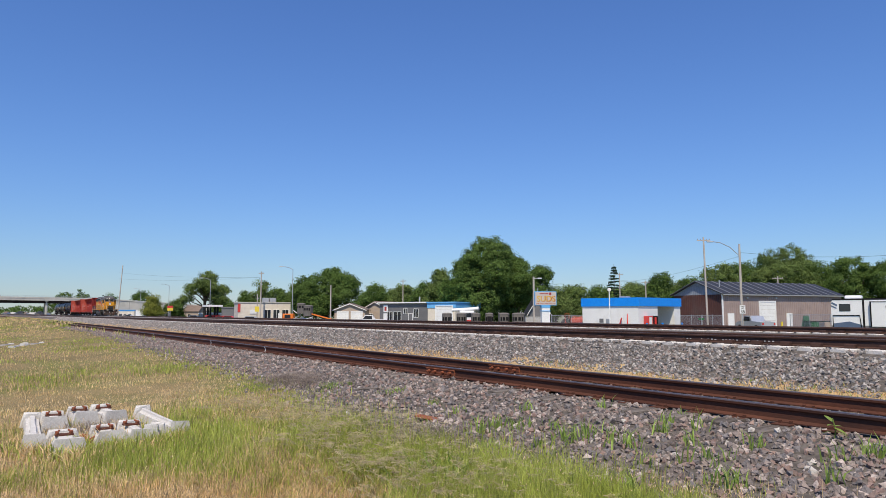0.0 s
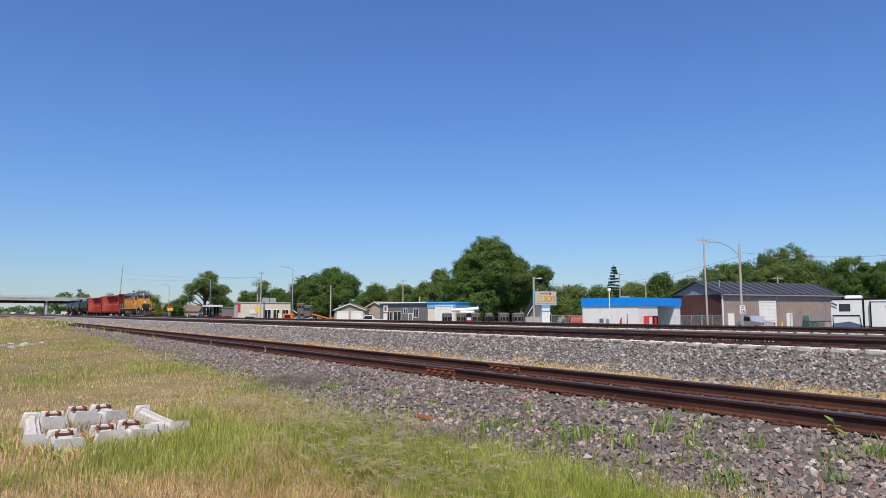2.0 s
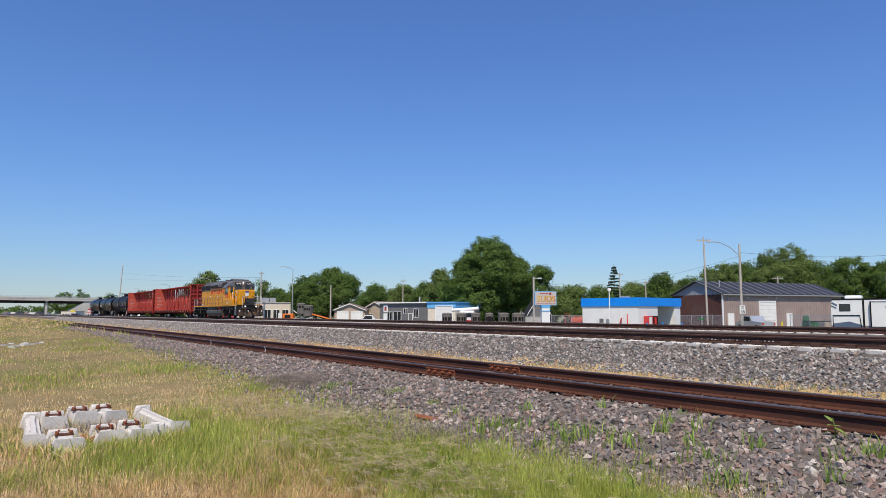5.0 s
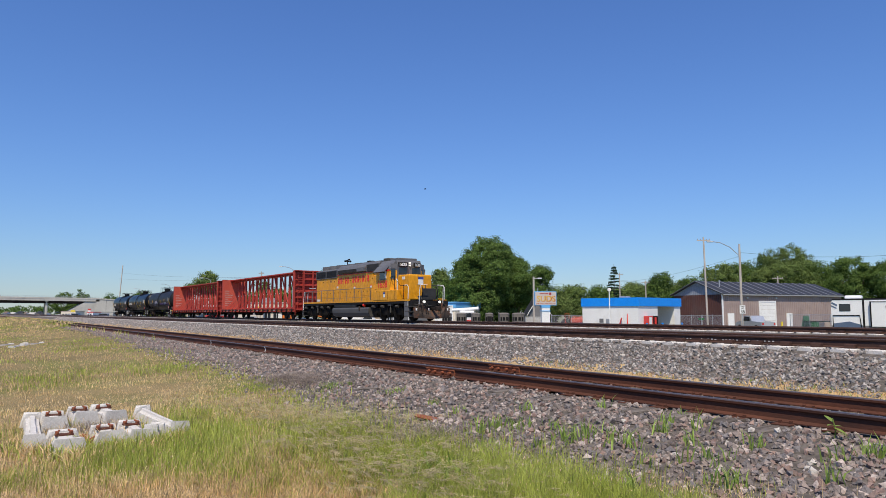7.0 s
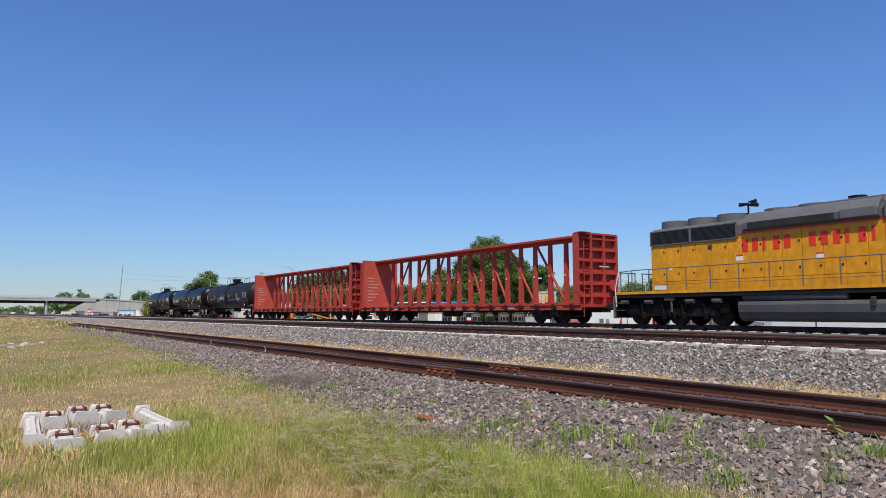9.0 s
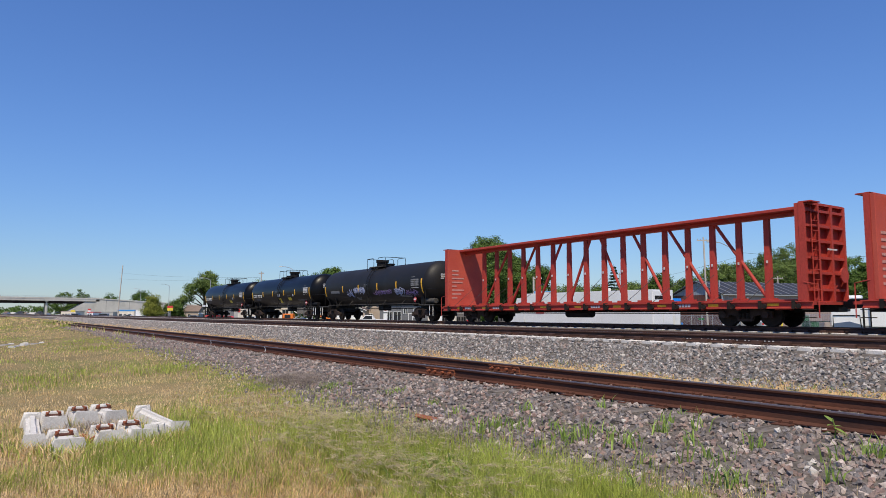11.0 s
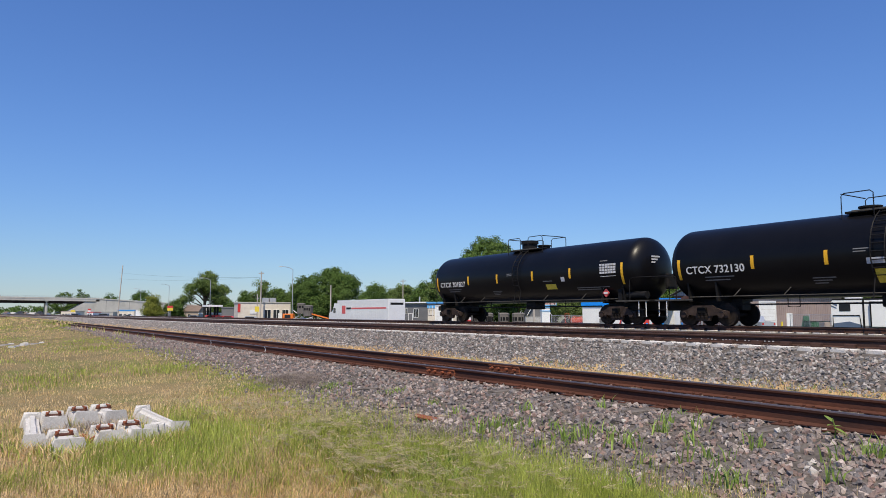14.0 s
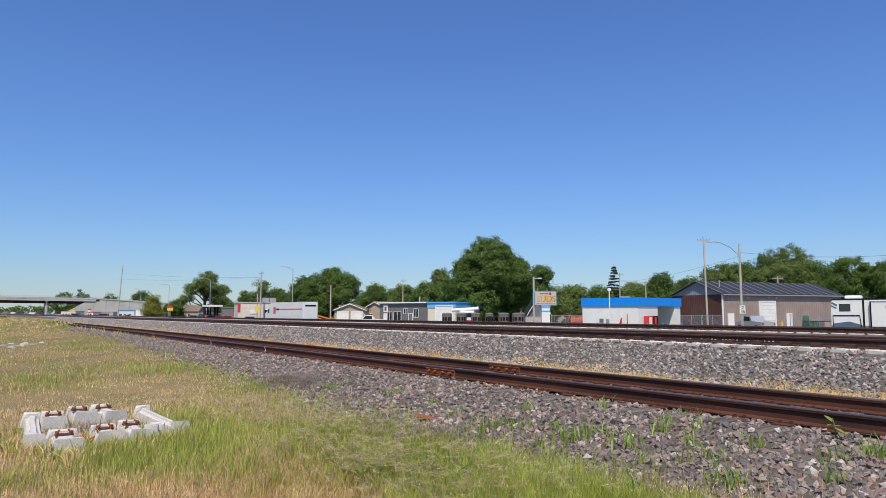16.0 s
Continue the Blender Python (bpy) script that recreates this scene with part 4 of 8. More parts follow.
    return e


def ring_shell(stations, seg=48):
    """A body of revolution about x: stations of (x, radius), about z = 0."""
    bm = bmesh.new()
    rings = []
    for x, r in stations:
        rings.append([bm.verts.new((x, r * math.sin(k * math.tau / seg), r * math.cos(k * math.tau / seg))) for k in range(seg)])
    for a, b in zip(rings, rings[1:]):
        for k in range(seg):
            bm.faces.new((a[k], a[(k + 1) % seg], b[(k + 1) % seg], b[k]))
    bm.faces.new(rings[0])
    bm.faces.new(rings[-1])
    return bm


def shell_patch(x0, x1, z0, z1, r, zc, lift=0.006, steps=6):
    """A thin plate that lies on the -y side of a round shell."""
    bm = bmesh.new()
    rows = []
    for k in range(steps + 1):
        z = z0 + (z1 - z0) * k / steps
        y = -math.sqrt(max(0.0, r * r - (z - zc) ** 2)) - lift
        rows.append([bm.verts.new((x0, y, z)), bm.verts.new((x1, y, z)), bm.verts.new((x1, y + lift * 1.5, z)), bm.verts.new((x0, y + lift * 1.5, z))])
    for a, b in zip(rows, rows[1:]):
        for k in range(4):
            bm.faces.new((a[k], a[(k + 1) % 4], b[(k + 1) % 4], b[k]))
    bm.faces.new(rows[0])
    bm.faces.new(rows[-1])
    return bm


def tank_car(x0, number, coat, spray):
    label = "dull black tank car with spray-painted scrawls along its side" if spray else "satin black tank car with white stencils and yellow strips"
    e = empty("tank_car", pose(x0, YT, 0), label, "tank car", "tank cars")
    L = lambda bm, name, mat, lab="", par=None, sm=False: part(name, bm, mat, par or e, lab, sm)
    R, ZC, H = 1.47, 2.53, 7.75
    head = [(H + 0.78 * math.sin(a), R * math.cos(a)) for a in np.linspace(0.12, 1.5, 9)]
    st = [(-x, r) for x, r in head[::-1]] + [(-H, R), (-4.0, R), (0, R), (4.0, R), (H, R)] + head
    shell = ring_shell(st)
    bmesh.ops.translate(shell, verts=shell.verts, vec=(0, 0, ZC))
    tank = L(shell, "tank", coat, "long round black tank", sm=True)
    P = lambda xa, xb, za, zb: shell_patch(xa, xb, za, zb, R, ZC)
    for x, z0, z1 in ((-7.75, 1.9, 2.65), (-4.45, 2.2, 2.62), (-1.7, 2.2, 2.62), (1.3, 2.22, 2.64), (4.1, 2.24, 2.66), (7.45, 1.85, 2.75)):
        L(P(x + 0.03, x + 0.16, z0 - 0.03, z1 + 0.05), "reflector", REFLECT, "yellow reflector strip", tank)
    L(boxed(6.25, -1.478, 2.2, 7.2, -1.468, 2.22), "data_panel", PALEGREY, "", tank)
    for k in range(4):
        b = bmesh.new()
        for j in range(6):
            box(b, 6.2 + j * 0.17, -1.476, 2.70 - k * 0.12, 6.33 + j * 0.17, -1.47 + 0.03, 2.79 - k * 0.12)
        tagged(L(b, "data_panel", DIMGREY if spray else PALEGREY, "white outlined test data panel", tank), kind="stuff")
    L(P(2.35, 3.1, 1.72, 1.98), "yellow_plate", PLATE_YELLOW, "yellow information plate", tank) if not spray else None
    L(P(3.55, 3.8, 2.08, 2.3), "small_stencil", PALEGREY, "", tank) if not spray else None
    if number == "732130":
        L(P(-0.1, 0.45, 1.5, 1.95), "yellow_plate", PLATE_YELLOW, "yellow information plate", tank)
        L(P(-0.3, 0.4, 2.12, 2.32), "small_stencil", PALEGREY, "", tank)
    for x, z, w, rows in ((-0.7, 2.62, 0.5, 2), (4.5, 1.72, 2.1, 2), (-2.2, 1.72, 0.8, 3), (2.2, 2.12, 0.7, 1), (6.2, 2.92, 0.45, 1)):
        for r in range(rows):
            L(P(x, x + w * (1 - 0.2 * r), z - 0.09 * r, z + 0.035 - 0.09 * r), "stencil", DIMGREY, "thin lines of stencilled writing", tank)
    # diamond placard in a holder
    b = bmesh.new()
    d = 0.2
    prism([(6.34, 1.45 - d), (6.34 + d, 1.45), (6.34, 1.45 + d), (6.34 - d, 1.45)], -1.22, -1.16, "y", b)
    pl = L(b, "placard", PLACARD, "red diamond hazard placard")
    L(boxed(6.22, -1.235, 1.41, 6.46, -1.222, 1.49), "placard_bar", WHITEMETAL, "", pl)
    L(boxed(6.32, -1.21, 1.05, 6.36, -1.0, 1.3), "placard_post", BLACKSTEEL, "", pl)
    if not spray:
        lettering("CTCX " + number, 0.42, WHITEMETAL, tank, on_side(-6.0, -1.425, 2.1) @ Matrix.Rotation(radians(11), 4, "X"), "reporting_mark", 1.05)
        for r in range(2):
            L(P(-6.5, -5.2 - 0.2 * r, 1.92 - 0.12 * r, 1.96 - 0.12 * r), "stencil", DIMGREY, "", tank)
    else:
        L(P(-6.6, -5.0, 2.1, 2.3), "faded_stencil", DIMGREY, "faded stencilled number", tank)
        rnd = random.Random(9)

        def scrawl(xa, xb, za, zb, mat, n, w):
            """Crossing strokes and hooks of paint that lie on the shell."""
            b = bmesh.new()
            step = (xb - xa) / n
            for k in range(n * 3):
                u0 = xa + step * (k // 3) + rnd.uniform(0, step)
                v0, v1 = za + (zb - za) * rnd.uniform(0, 0.45), za + (zb - za) * rnd.uniform(0.55, 1.0)
                sweep, hook = rnd.uniform(-0.6, 0.9) * step, rnd.choice((-0.16, 0.0, 0.12, 0.2))
                pts = []
                for j in range(9):
                    f = j / 8
                    pts.append((u0 + sweep * f + hook * math.sin(math.pi * f), v0 + (v1 - v0) * f + 0.06 * math.sin(5 * f + k)))
                for (ua, va), (ub, vb) in zip(pts, pts[1:]):
                    ya, yb = -math.sqrt(R * R - (va - ZC) ** 2) - 0.005, -math.sqrt(R * R - (vb - ZC) ** 2) - 0.005
                    dx, dz = -(vb - va), ub - ua
                    ln = math.hypot(dx, dz) or 1
                    dx, dz = dx / ln * w / 2, dz / ln * w / 2
                    f = [b.verts.new(v) for v in ((ua + dx, ya, va + dz), (ub + dx, yb, vb + dz), (ub - dx, yb, vb - dz), (ua - dx, ya, va - dz))]
                    b.faces.new(f)
            L(b, "paint_scrawl", mat, "spray-painted scrawl", tank)

        scrawl(-3.6, -2.4, 1.75, 2.35, SPRAYPALE, 4, 0.045)
        scrawl(-2.4, -0.6, 2.0, 2.5, SPRAYPALE, 11, 0.06)
        scrawl(0.9, 2.3, 1.85, 2.15, SPRAYVIOLET, 8, 0.055)
        scrawl(2.6, 3.3, 1.9, 2.15, SPRAYVIOLET, 4, 0.055)
        scrawl(3.8, 5.1, 1.75, 2.25, SPRAYPALE, 9, 0.055)
        scrawl(5.3, 6.9, 1.7, 2.1, SPRAYVIOLET, 9, 0.045)
    for s in (-1, 1):
        for k, w in enumerate((0.55, 0.4, 0.4)):
            L(boxed(s * (H + 0.74) - 0.008, -0.55, 3.02 - k * 0.13, s * (H + 0.74) + 0.008, -0.55 + w, 3.09 - k * 0.13), "end_stencil", PALEGREY, "", tank)
    # dome, platform, rails
    L(boxed(-1.25, -0.75, 3.93, 1.25, 0.75, 4.0), "top_platform", BLACKSTEEL, "black walkway grating around the dome")
    L(boxed(-1.0, -0.8, 3.96, 1.0, -0.72, 4.02), "platform_edge", BRAKEGREY)
    flip = -1 if number == "732130" else 1
    dome = rod((-0.45 * flip, 0, 3.95), (-0.45 * flip, 0, 4.36), 0.42, 24)
    cyl(dome, (-0.45 * flip, 0, 4.36), (-0.45 * flip, 0, 4.53), 0.49, 24)
    L(dome, "valve_dome", BLACKSTEEL, "black valve housing dome")
    hat = rod((0.75 * flip, 0, 3.95), (0.75 * flip, 0, 4.14), 0.33, 20)
    cyl(hat, (0.75 * flip, 0, 4.14), (0.75 * flip, 0, 4.2), 0.38, 20)
    L(hat, "manway", BLACKSTEEL, "round manway hatch")
    for y in (-0.85, 0.85):
        for xa, xb in ((-1.3, -0.25), (0.4, 1.55)):
            L(pipe([(xa, y, 3.75), (xa, y, 4.54), (xa + 0.1, y, 4.63), (xb - 0.1, y, 4.63), (xb, y, 4.54), (xb, y, 3.75)], 0.019), "safety_rail", BLACKSTEEL, "black safety rail")
    L(pipe([(-1.3, -0.85, 4.62), (-1.3, 0.85, 4.62)], 0.02), "safety_rail", BLACKSTEEL)
    L(pipe([(1.55, -0.85, 4.62), (1.55, 0.85, 4.62)], 0.02), "safety_rail", BLACKSTEEL)
    # side ladder bowed over the shell
    for s in (-1, 1):
        b = bmesh.new()
        for dx in (-0.22, 0.22):
            pts = []
            for a in np.linspace(0.5, 2.15, 9):
                pts.append((0.1 + dx, s * (R + 0.1) * math.sin(a), ZC + (R + 0.1) * math.cos(a)))
            pts.append((0.1 + dx, s * (R + 0.02), 1.0))
            pipe(pts, 0.022, 6, b)
        for a in np.linspace(0.55, 2.1, 10):
            cyl(b, (-0.12, s * (R + 0.1) * math.sin(a), ZC + (R + 0.1) * math.cos(a)), (0.32, s * (R + 0.1) * math.sin(a), ZC + (R + 0.1) * math.cos(a)), 0.016, 6)
        L(b, "ladder", BLACKSTEEL, "black side ladder")
        rail = L(pipe([(-7.2, s * 1.40, 1.16), (7.2, s * 1.40, 1.16)], 0.018), "side_rail", BRAKEGREY, "thin side safety rail")
        for x in (-5.2, -3.2, 2.2, 4.9):
            L(pipe([(x, s * 1.40, 1.16), (x + 0.18, s * 1.22, 1.45)], 0.018), "rail_bracket", BRAKEGREY, "", rail)
    # sills, saddles, end gear
    for s in (-1, 1):
        L(boxed(s * 5.6, -0.28, 0.62, s * 9.1, 0.28, 1.12, 0.02), "stub_sill", BLACKSTEEL, "black stub sill")
        for xa in (6.1, 7.4):
            L(prism([(-1.15, 0.98), (-1.25, 1.8), (-0.9, 1.2), (0.9, 1.2), (1.25, 1.8), (1.15, 0.98)], s * xa - 0.04, s * xa + 0.04), "saddle", BLACKSTEEL, "black tank saddle")
        L(boxed(min(s * 7.6, s * 9.0), -1.38, 1.02, max(s * 7.6, s * 9.0), 1.38, 1.08), "end_platform", BLACKSTEEL, "black end platform with pale edge")
        L(boxed(min(s * 7.1, s * 9.0), -1.40, 1.03, max(s * 7.1, s * 9.0), -1.38, 1.09), "platform_edge", BRAKEGREY)
        L(pipe([(s * 7.9, -1.36, 1.08), (s * 7.9, -1.36, 2.0), (s * 8.1, -1.36, 2.1), (s * 8.95, -1.2, 2.1), (s * 8.95, 1.2, 2.1), (s * 7.9, 1.36, 2.05), (s * 7.9, 1.36, 1.08)], 0.02), "end_rail", BLACKSTEEL, "bent black end railing")
        for z in (0.35, 0.65):
            L(boxed(s * 8.6 - 0.2, -1.42, z, s * 8.6 + 0.2, -1.28, z + 0.03), "stirrup_step", BLACKSTEEL)
        L(pipe([(s * 8.4, -1.36, 1.05), (s * 8.4, -1.36, 0.35)], 0.02), "step_hanger", WHITEMETAL)
        L(pipe([(s * 8.8, -1.36, 1.05), (s * 8.8, -1.36, 0.35)], 0.02), "step_hanger", WHITEMETAL)
        coupler(e, s * 8.65, s)
        freight_truck(e, s * 6.85)
    L(rod((7.35, -0.95, 1.32), (8.55, -0.95, 1.32), 0.17, 16), "air_reservoir", BRAKEGREY if spray else BLACKSTEEL, "brake air reservoir")
    L(boxed(7.0, -1.15, 1.08, 7.25, -0.85, 1.75, 0.03), "brake_valve", BLACKSTEEL)
    L(boxed(8.6, 0.2, 1.6, 8.75, 0.9, 2.3, 0.04), "hand_brake", BLACKSTEEL, "hand brake gear housing")
    L(pipe([(-5.5, -0.6, 0.85), (5.5, -0.6, 0.85)], 0.03), "brake_pipe", BLACKSTEEL)
    L(boxed(-0.4, -0.35, 0.72, 0.4, 0.35, 1.12, 0.05), "bottom_outlet", BLACKSTEEL, "bottom outlet valve skid")
    for x in (-3.4, 1.6, 3.2):
        L(pipe([(x, -0.8, 1.2), (x, -0.8, 0.75), (x + 0.45, -0.8, 0.75), (x + 0.45, -0.8, 1.2)], 0.02), "hanger", BLACKSTEEL)
    return e


TRAIN = [(locomotive(), -12.4), (centerbeam(-36.05), -36.05), (centerbeam(-60.9), -60.9), (tank_car(-82.6, "733100", TANKDULL, True), -82.6),
         (tank_car(-101.3, "732130", TANKBLACK, False), -101.3), (tank_car(-119.6, "301827", TANKBLACK, False), -119.6)]


# ---- surroundings: materials ----
LEAF = surf("leaves_green", (0.074, 0.130, 0.028), (0.122, 0.190, 0.050), 0.25, 0.9, 0, 0, 5, island=0.5, sheer=0.26, spec=0.15)
LEAFLIGHT = surf("leaves_pale_green", (0.12, 0.178, 0.048), (0.172, 0.23, 0.072), 0.25, 0.9, 0, 0, 5, island=0.45, sheer=0.28, spec=0.15)
LEAFGOLD = surf("leaves_yellow_green", (0.20, 0.24, 0.035), (0.28, 0.29, 0.05), 0.4, 0.65, 0, 0, 5, island=0.45, sheer=0.38)
NEEDLE = surf("pine_needles", (0.016, 0.036, 0.018), (0.03, 0.055, 0.028), 0.4, 0.7, 0, 0, 5, island=0.4, spec=0.1)
BARK = surf("bark", (0.09, 0.07, 0.05), (0.14, 0.11, 0.085), 3, 0.95, 0, 0.8, 14, spec=0.1)
WHITE = surf("white_paint", (0.78, 0.78, 0.77), (0.83, 0.83, 0.82), 0.7, 0.6, 0, 0.05, 30, (0.55, 0.52, 0.47), 0.3, 0.8)
CREAM = surf("cream_stucco", (0.68, 0.61, 0.51), (0.74, 0.67, 0.57), 0.7, 0.85, 0, 0.15, 30, (0.42, 0.37, 0.3), 0.4, 0.8)
TAN = surf("tan_siding", (0.40, 0.32, 0.26), (0.45, 0.37, 0.30), 0.7, 0.8, 0, 0.1, 30)
BLUE = surf("bright_blue_panel", (0.006, 0.25, 0.85), (0.01, 0.28, 0.88), 0.7, 0.45, 0, 0, 30, (0.02, 0.16, 0.6), 0.3)
SKYBLUE = surf("pale_blue_band", (0.12, 0.40, 0.75), (0.16, 0.45, 0.8), 0.7, 0.5, 0, 0, 30)
TAUPE = surf("taupe_ribbed_steel", (0.33, 0.255, 0.235), (0.38, 0.30, 0.275), 0.5, 0.55, 0.1, 0.05, 30, (0.16, 0.12, 0.11), 0.4, 0.4)
MAROON = surf("maroon_ribbed_steel", (0.10, 0.045, 0.038), (0.13, 0.06, 0.05), 0.5, 0.55, 0.1, 0.05, 30, (0.16, 0.12, 0.11), 0.5, 0.3)
GABLE = surf("pale_grey_blue_steel", (0.26, 0.29, 0.35), (0.32, 0.35, 0.41), 0.4, 0.5, 0.2, 0.05, 30)
ROOFSTEEL = surf("dark_roof_steel", (0.035, 0.036, 0.04), (0.05, 0.05, 0.055), 0.5, 0.5, 0.2, 0.05, 30, spec=0.3)
SEAM = surf("roof_seam", (0.36, 0.36, 0.37), (0.42, 0.42, 0.42), 1, 0.4, 0.4)
SLATE = surf("slate_grey_siding", (0.15, 0.15, 0.155), (0.175, 0.174, 0.18), 0.6, 0.7, 0, 0.1, 30)
SHINGLE = surf("brown_shingle", (0.16, 0.12, 0.095), (0.21, 0.16, 0.13), 1.2, 0.9, 0, 0.4, 16)
BLINDGREY = surf("grey_brown_blind_shell", (0.13, 0.118, 0.105), (0.165, 0.15, 0.135), 1.0, 0.7, 0, 0.1, 30)
POLEWOOD = surf("weathered_pole_wood", (0.40, 0.355, 0.31), (0.52, 0.475, 0.43), 2, 0.9, 0, 0.5, 20, (0.12, 0.09, 0.07), 0.5, 1, stretch=(3, 3, 0.3))
GALV = surf("galvanised_steel", (0.42, 0.43, 0.44), (0.5, 0.51, 0.52), 2, 0.45, 0.6, 0.05, 30)
OVERPASS = surf("overpass_concrete", (0.44, 0.425, 0.395), (0.54, 0.52, 0.485), 0.15, 0.9, 0, 0.1, 6, (0.25, 0.24, 0.22), 0.4, 0.2)
# brown steel taken darker, with the deck's shade on the girders in its colour
GIRDER = surf("brown_girder_steel", (0.03, 0.022, 0.019), (0.05, 0.037, 0.031), 0.3, 0.7, 0.2, spec=0.1)
ORANGE = surf("machine_orange", (0.72, 0.17, 0.02), (0.78, 0.21, 0.03), 1.5, 0.5, 0, 0, 30, (0.4, 0.14, 0.05), 0.4)
BARNRED = surf("tractor_red", (0.50, 0.06, 0.03), (0.58, 0.09, 0.05), 1.5, 0.55, 0, 0, 30, (0.25, 0.08, 0.05), 0.5)
DARKGREEN = surf("dumpster_green", (0.03, 0.12, 0.05), (0.04, 0.15, 0.065), 1.5, 0.6)
SILVER = surf("silver_car_paint", (0.5, 0.51, 0.53), (0.56, 0.57, 0.59), 1, 0.35, 0.5, 0, 30, coat=0.5)
WHITECAR = surf("white_car_paint", (0.74, 0.74, 0.74), (0.79, 0.79, 0.79), 1, 0.35, 0, 0, 30, coat=0.5)
BLUECAR = surf("blue_grey_car_paint", (0.10, 0.14, 0.22), (0.13, 0.17, 0.25), 1, 0.35, 0.3, 0, 30, coat=0.5)
REDCAR = surf("red_car_paint", (0.55, 0.04, 0.04), (0.6, 0.06, 0.05), 1, 0.35, 0, 0, 30, coat=0.5)
TYRE = surf("tyre_rubber", (0.02, 0.02, 0.02), (0.03, 0.03, 0.03), 3, 0.85, spec=0.15)
GOLD = surf("sign_gold", (0.62, 0.40, 0.06), (0.68, 0.45, 0.08), 2, 0.5)
SIGNFACE = surf("faded_sign_face", (0.50, 0.44, 0.41), (0.56, 0.50, 0.46), 2, 0.5)
DARKRED = surf("sign_dark_red", (0.33, 0.03, 0.03), (0.38, 0.05, 0.04), 2, 0.5)
WINDOWGLASS = glass("window_glass", (0.02, 0.024, 0.03))
GROUND = -1.65


def stand(a, b, label, category, name, z=GROUND, group=""):
    """A thing whose front runs from a to b on the ground: x to the right along it, y back, z up."""
    d = Vector(b) - Vector(a)
    e = empty(name, Matrix.Translation((a[0], a[1], z)) @ Matrix.Rotation(math.atan2(d.y, d.x), 4, "Z"), label, category, group)
    return e, d.length


def at_spot(p, label, category, name, turn=None, z=GROUND, group=""):
    e = empty(name, Matrix.Translation((p[0], p[1], z)) @ Matrix.Rotation(TOWN_TURN if turn is None else turn, 4, "Z"), label, category, group)
    return e


def window(par, x, z, w, h, y=0.0, frame_mat=None):
    f = bmesh.new()
    for a in ((x - 0.06, z - 0.06, x + w + 0.06, z), (x - 0.06, z + h, x + w + 0.06, z + h + 0.06), (x - 0.06, z, x, z + h), (x + w, z, x + w + 0.06, z + h), (x + w / 2 - 0.025, z, x + w / 2 + 0.025, z + h)):
        box(f, a[0], y - 0.06, a[1], a[2], y + 0.05, a[3])
    o = part("window", f, frame_mat or WHITE, par, "window with a pale frame")
    part("pane", boxed(x, y - 0.025, z, x + w, y + 0.02, z + h), WINDOWGLASS, o, "dark glass pane")
    return o


def door(par, x, w, h, mat, y=0.0, lab="plain door"):
    o = part("door", boxed(x, y - 0.05, 0.02, x + w, y + 0.04, h, 0.01), mat, par, lab)
    f = boxed(x - 0.08, y - 0.07, 0, x, y + 0.05, h + 0.08)
    box(f, x + w, y - 0.07, 0, x + w + 0.08, y + 0.05, h + 0.08)
    box(f, x, y - 0.07, h, x + w, y + 0.05, h + 0.08)
    part("door_frame", f, WHITE, o)
    return o


def overhead_door(par, x, w, h, mat, y=0.0):
    f = boxed(x - 0.15, y - 0.09, 0, x, y + 0.05, h + 0.15)
    box(f, x + w, y - 0.09, 0, x + w + 0.15, y + 0.05, h + 0.15)
    box(f, x, y - 0.09, h, x + w, y + 0.05, h + 0.15)
    o = part("overhead_door", f, WHITE, par, "white sectional overhead door")
    n = max(4, round(h / 0.55))
    for k in range(n):
        part("panel", boxed(x, y - 0.04, 0.02 + k * (h - 0.02) / n, x + w, y + 0.04, (k + 1) * (h - 0.02) / n, 0.015), mat, o)
    return o


def gable_body(par, w, d, h, ridge, wall_mat, roof_mat, along_x=True, over=0.35, gable_mat=None):
    part("wall", boxed(0, 0, 0, w, d, h), wall_mat, par, "outer walls")
    if along_x:
        g = [(0, h), (d, h), (d / 2, ridge)]
        part("gable", prism(g, 0.004, w - 0.004), gable_mat or wall_mat, par, "gable end")
        t = 0.18
        for s in (0, 1):
            y0, y1 = (-over, d / 2) if s == 0 else (d / 2, d + over)
            k = (ridge - h) / (d / 2)
            z0, z1 = (h - over * k, ridge) if s == 0 else (ridge, h - over * k)
            part("roof", prism([(y0, z0 + 0.02), (y1, z1 + 0.02), (y1, z1 + t), (y0, z0 + t)], -over, w + over), roof_mat, par, "sloping roof")
    else:
        g = [(0, h), (w, h), (w / 2, ridge)]
        part("gable", prism(g, 0.004, d - 0.004, "y"), gable_mat or wall_mat, par, "gable end")
        t = 0.18
        k = (ridge - h) / (w / 2)
        for x0, x1, z0, z1 in ((-over, w / 2, h - over * k, ridge), (w / 2, w + over, ridge, h - over * k)):
            part("roof", prism([(x0, z0 + 0.02), (x1, z1 + 0.02), (x1, z1 + t), (x0, z0 + t)], -over, d + over, "y"), roof_mat, par, "sloping roof")
            part("fascia", prism([(x0, z0 - 0.1), (x1, z1 - 0.1), (x1, z1 + 0.06), (x0, z0 + 0.06)], -over - 0.03, -over - 0.002, "y"), WHITE, par)


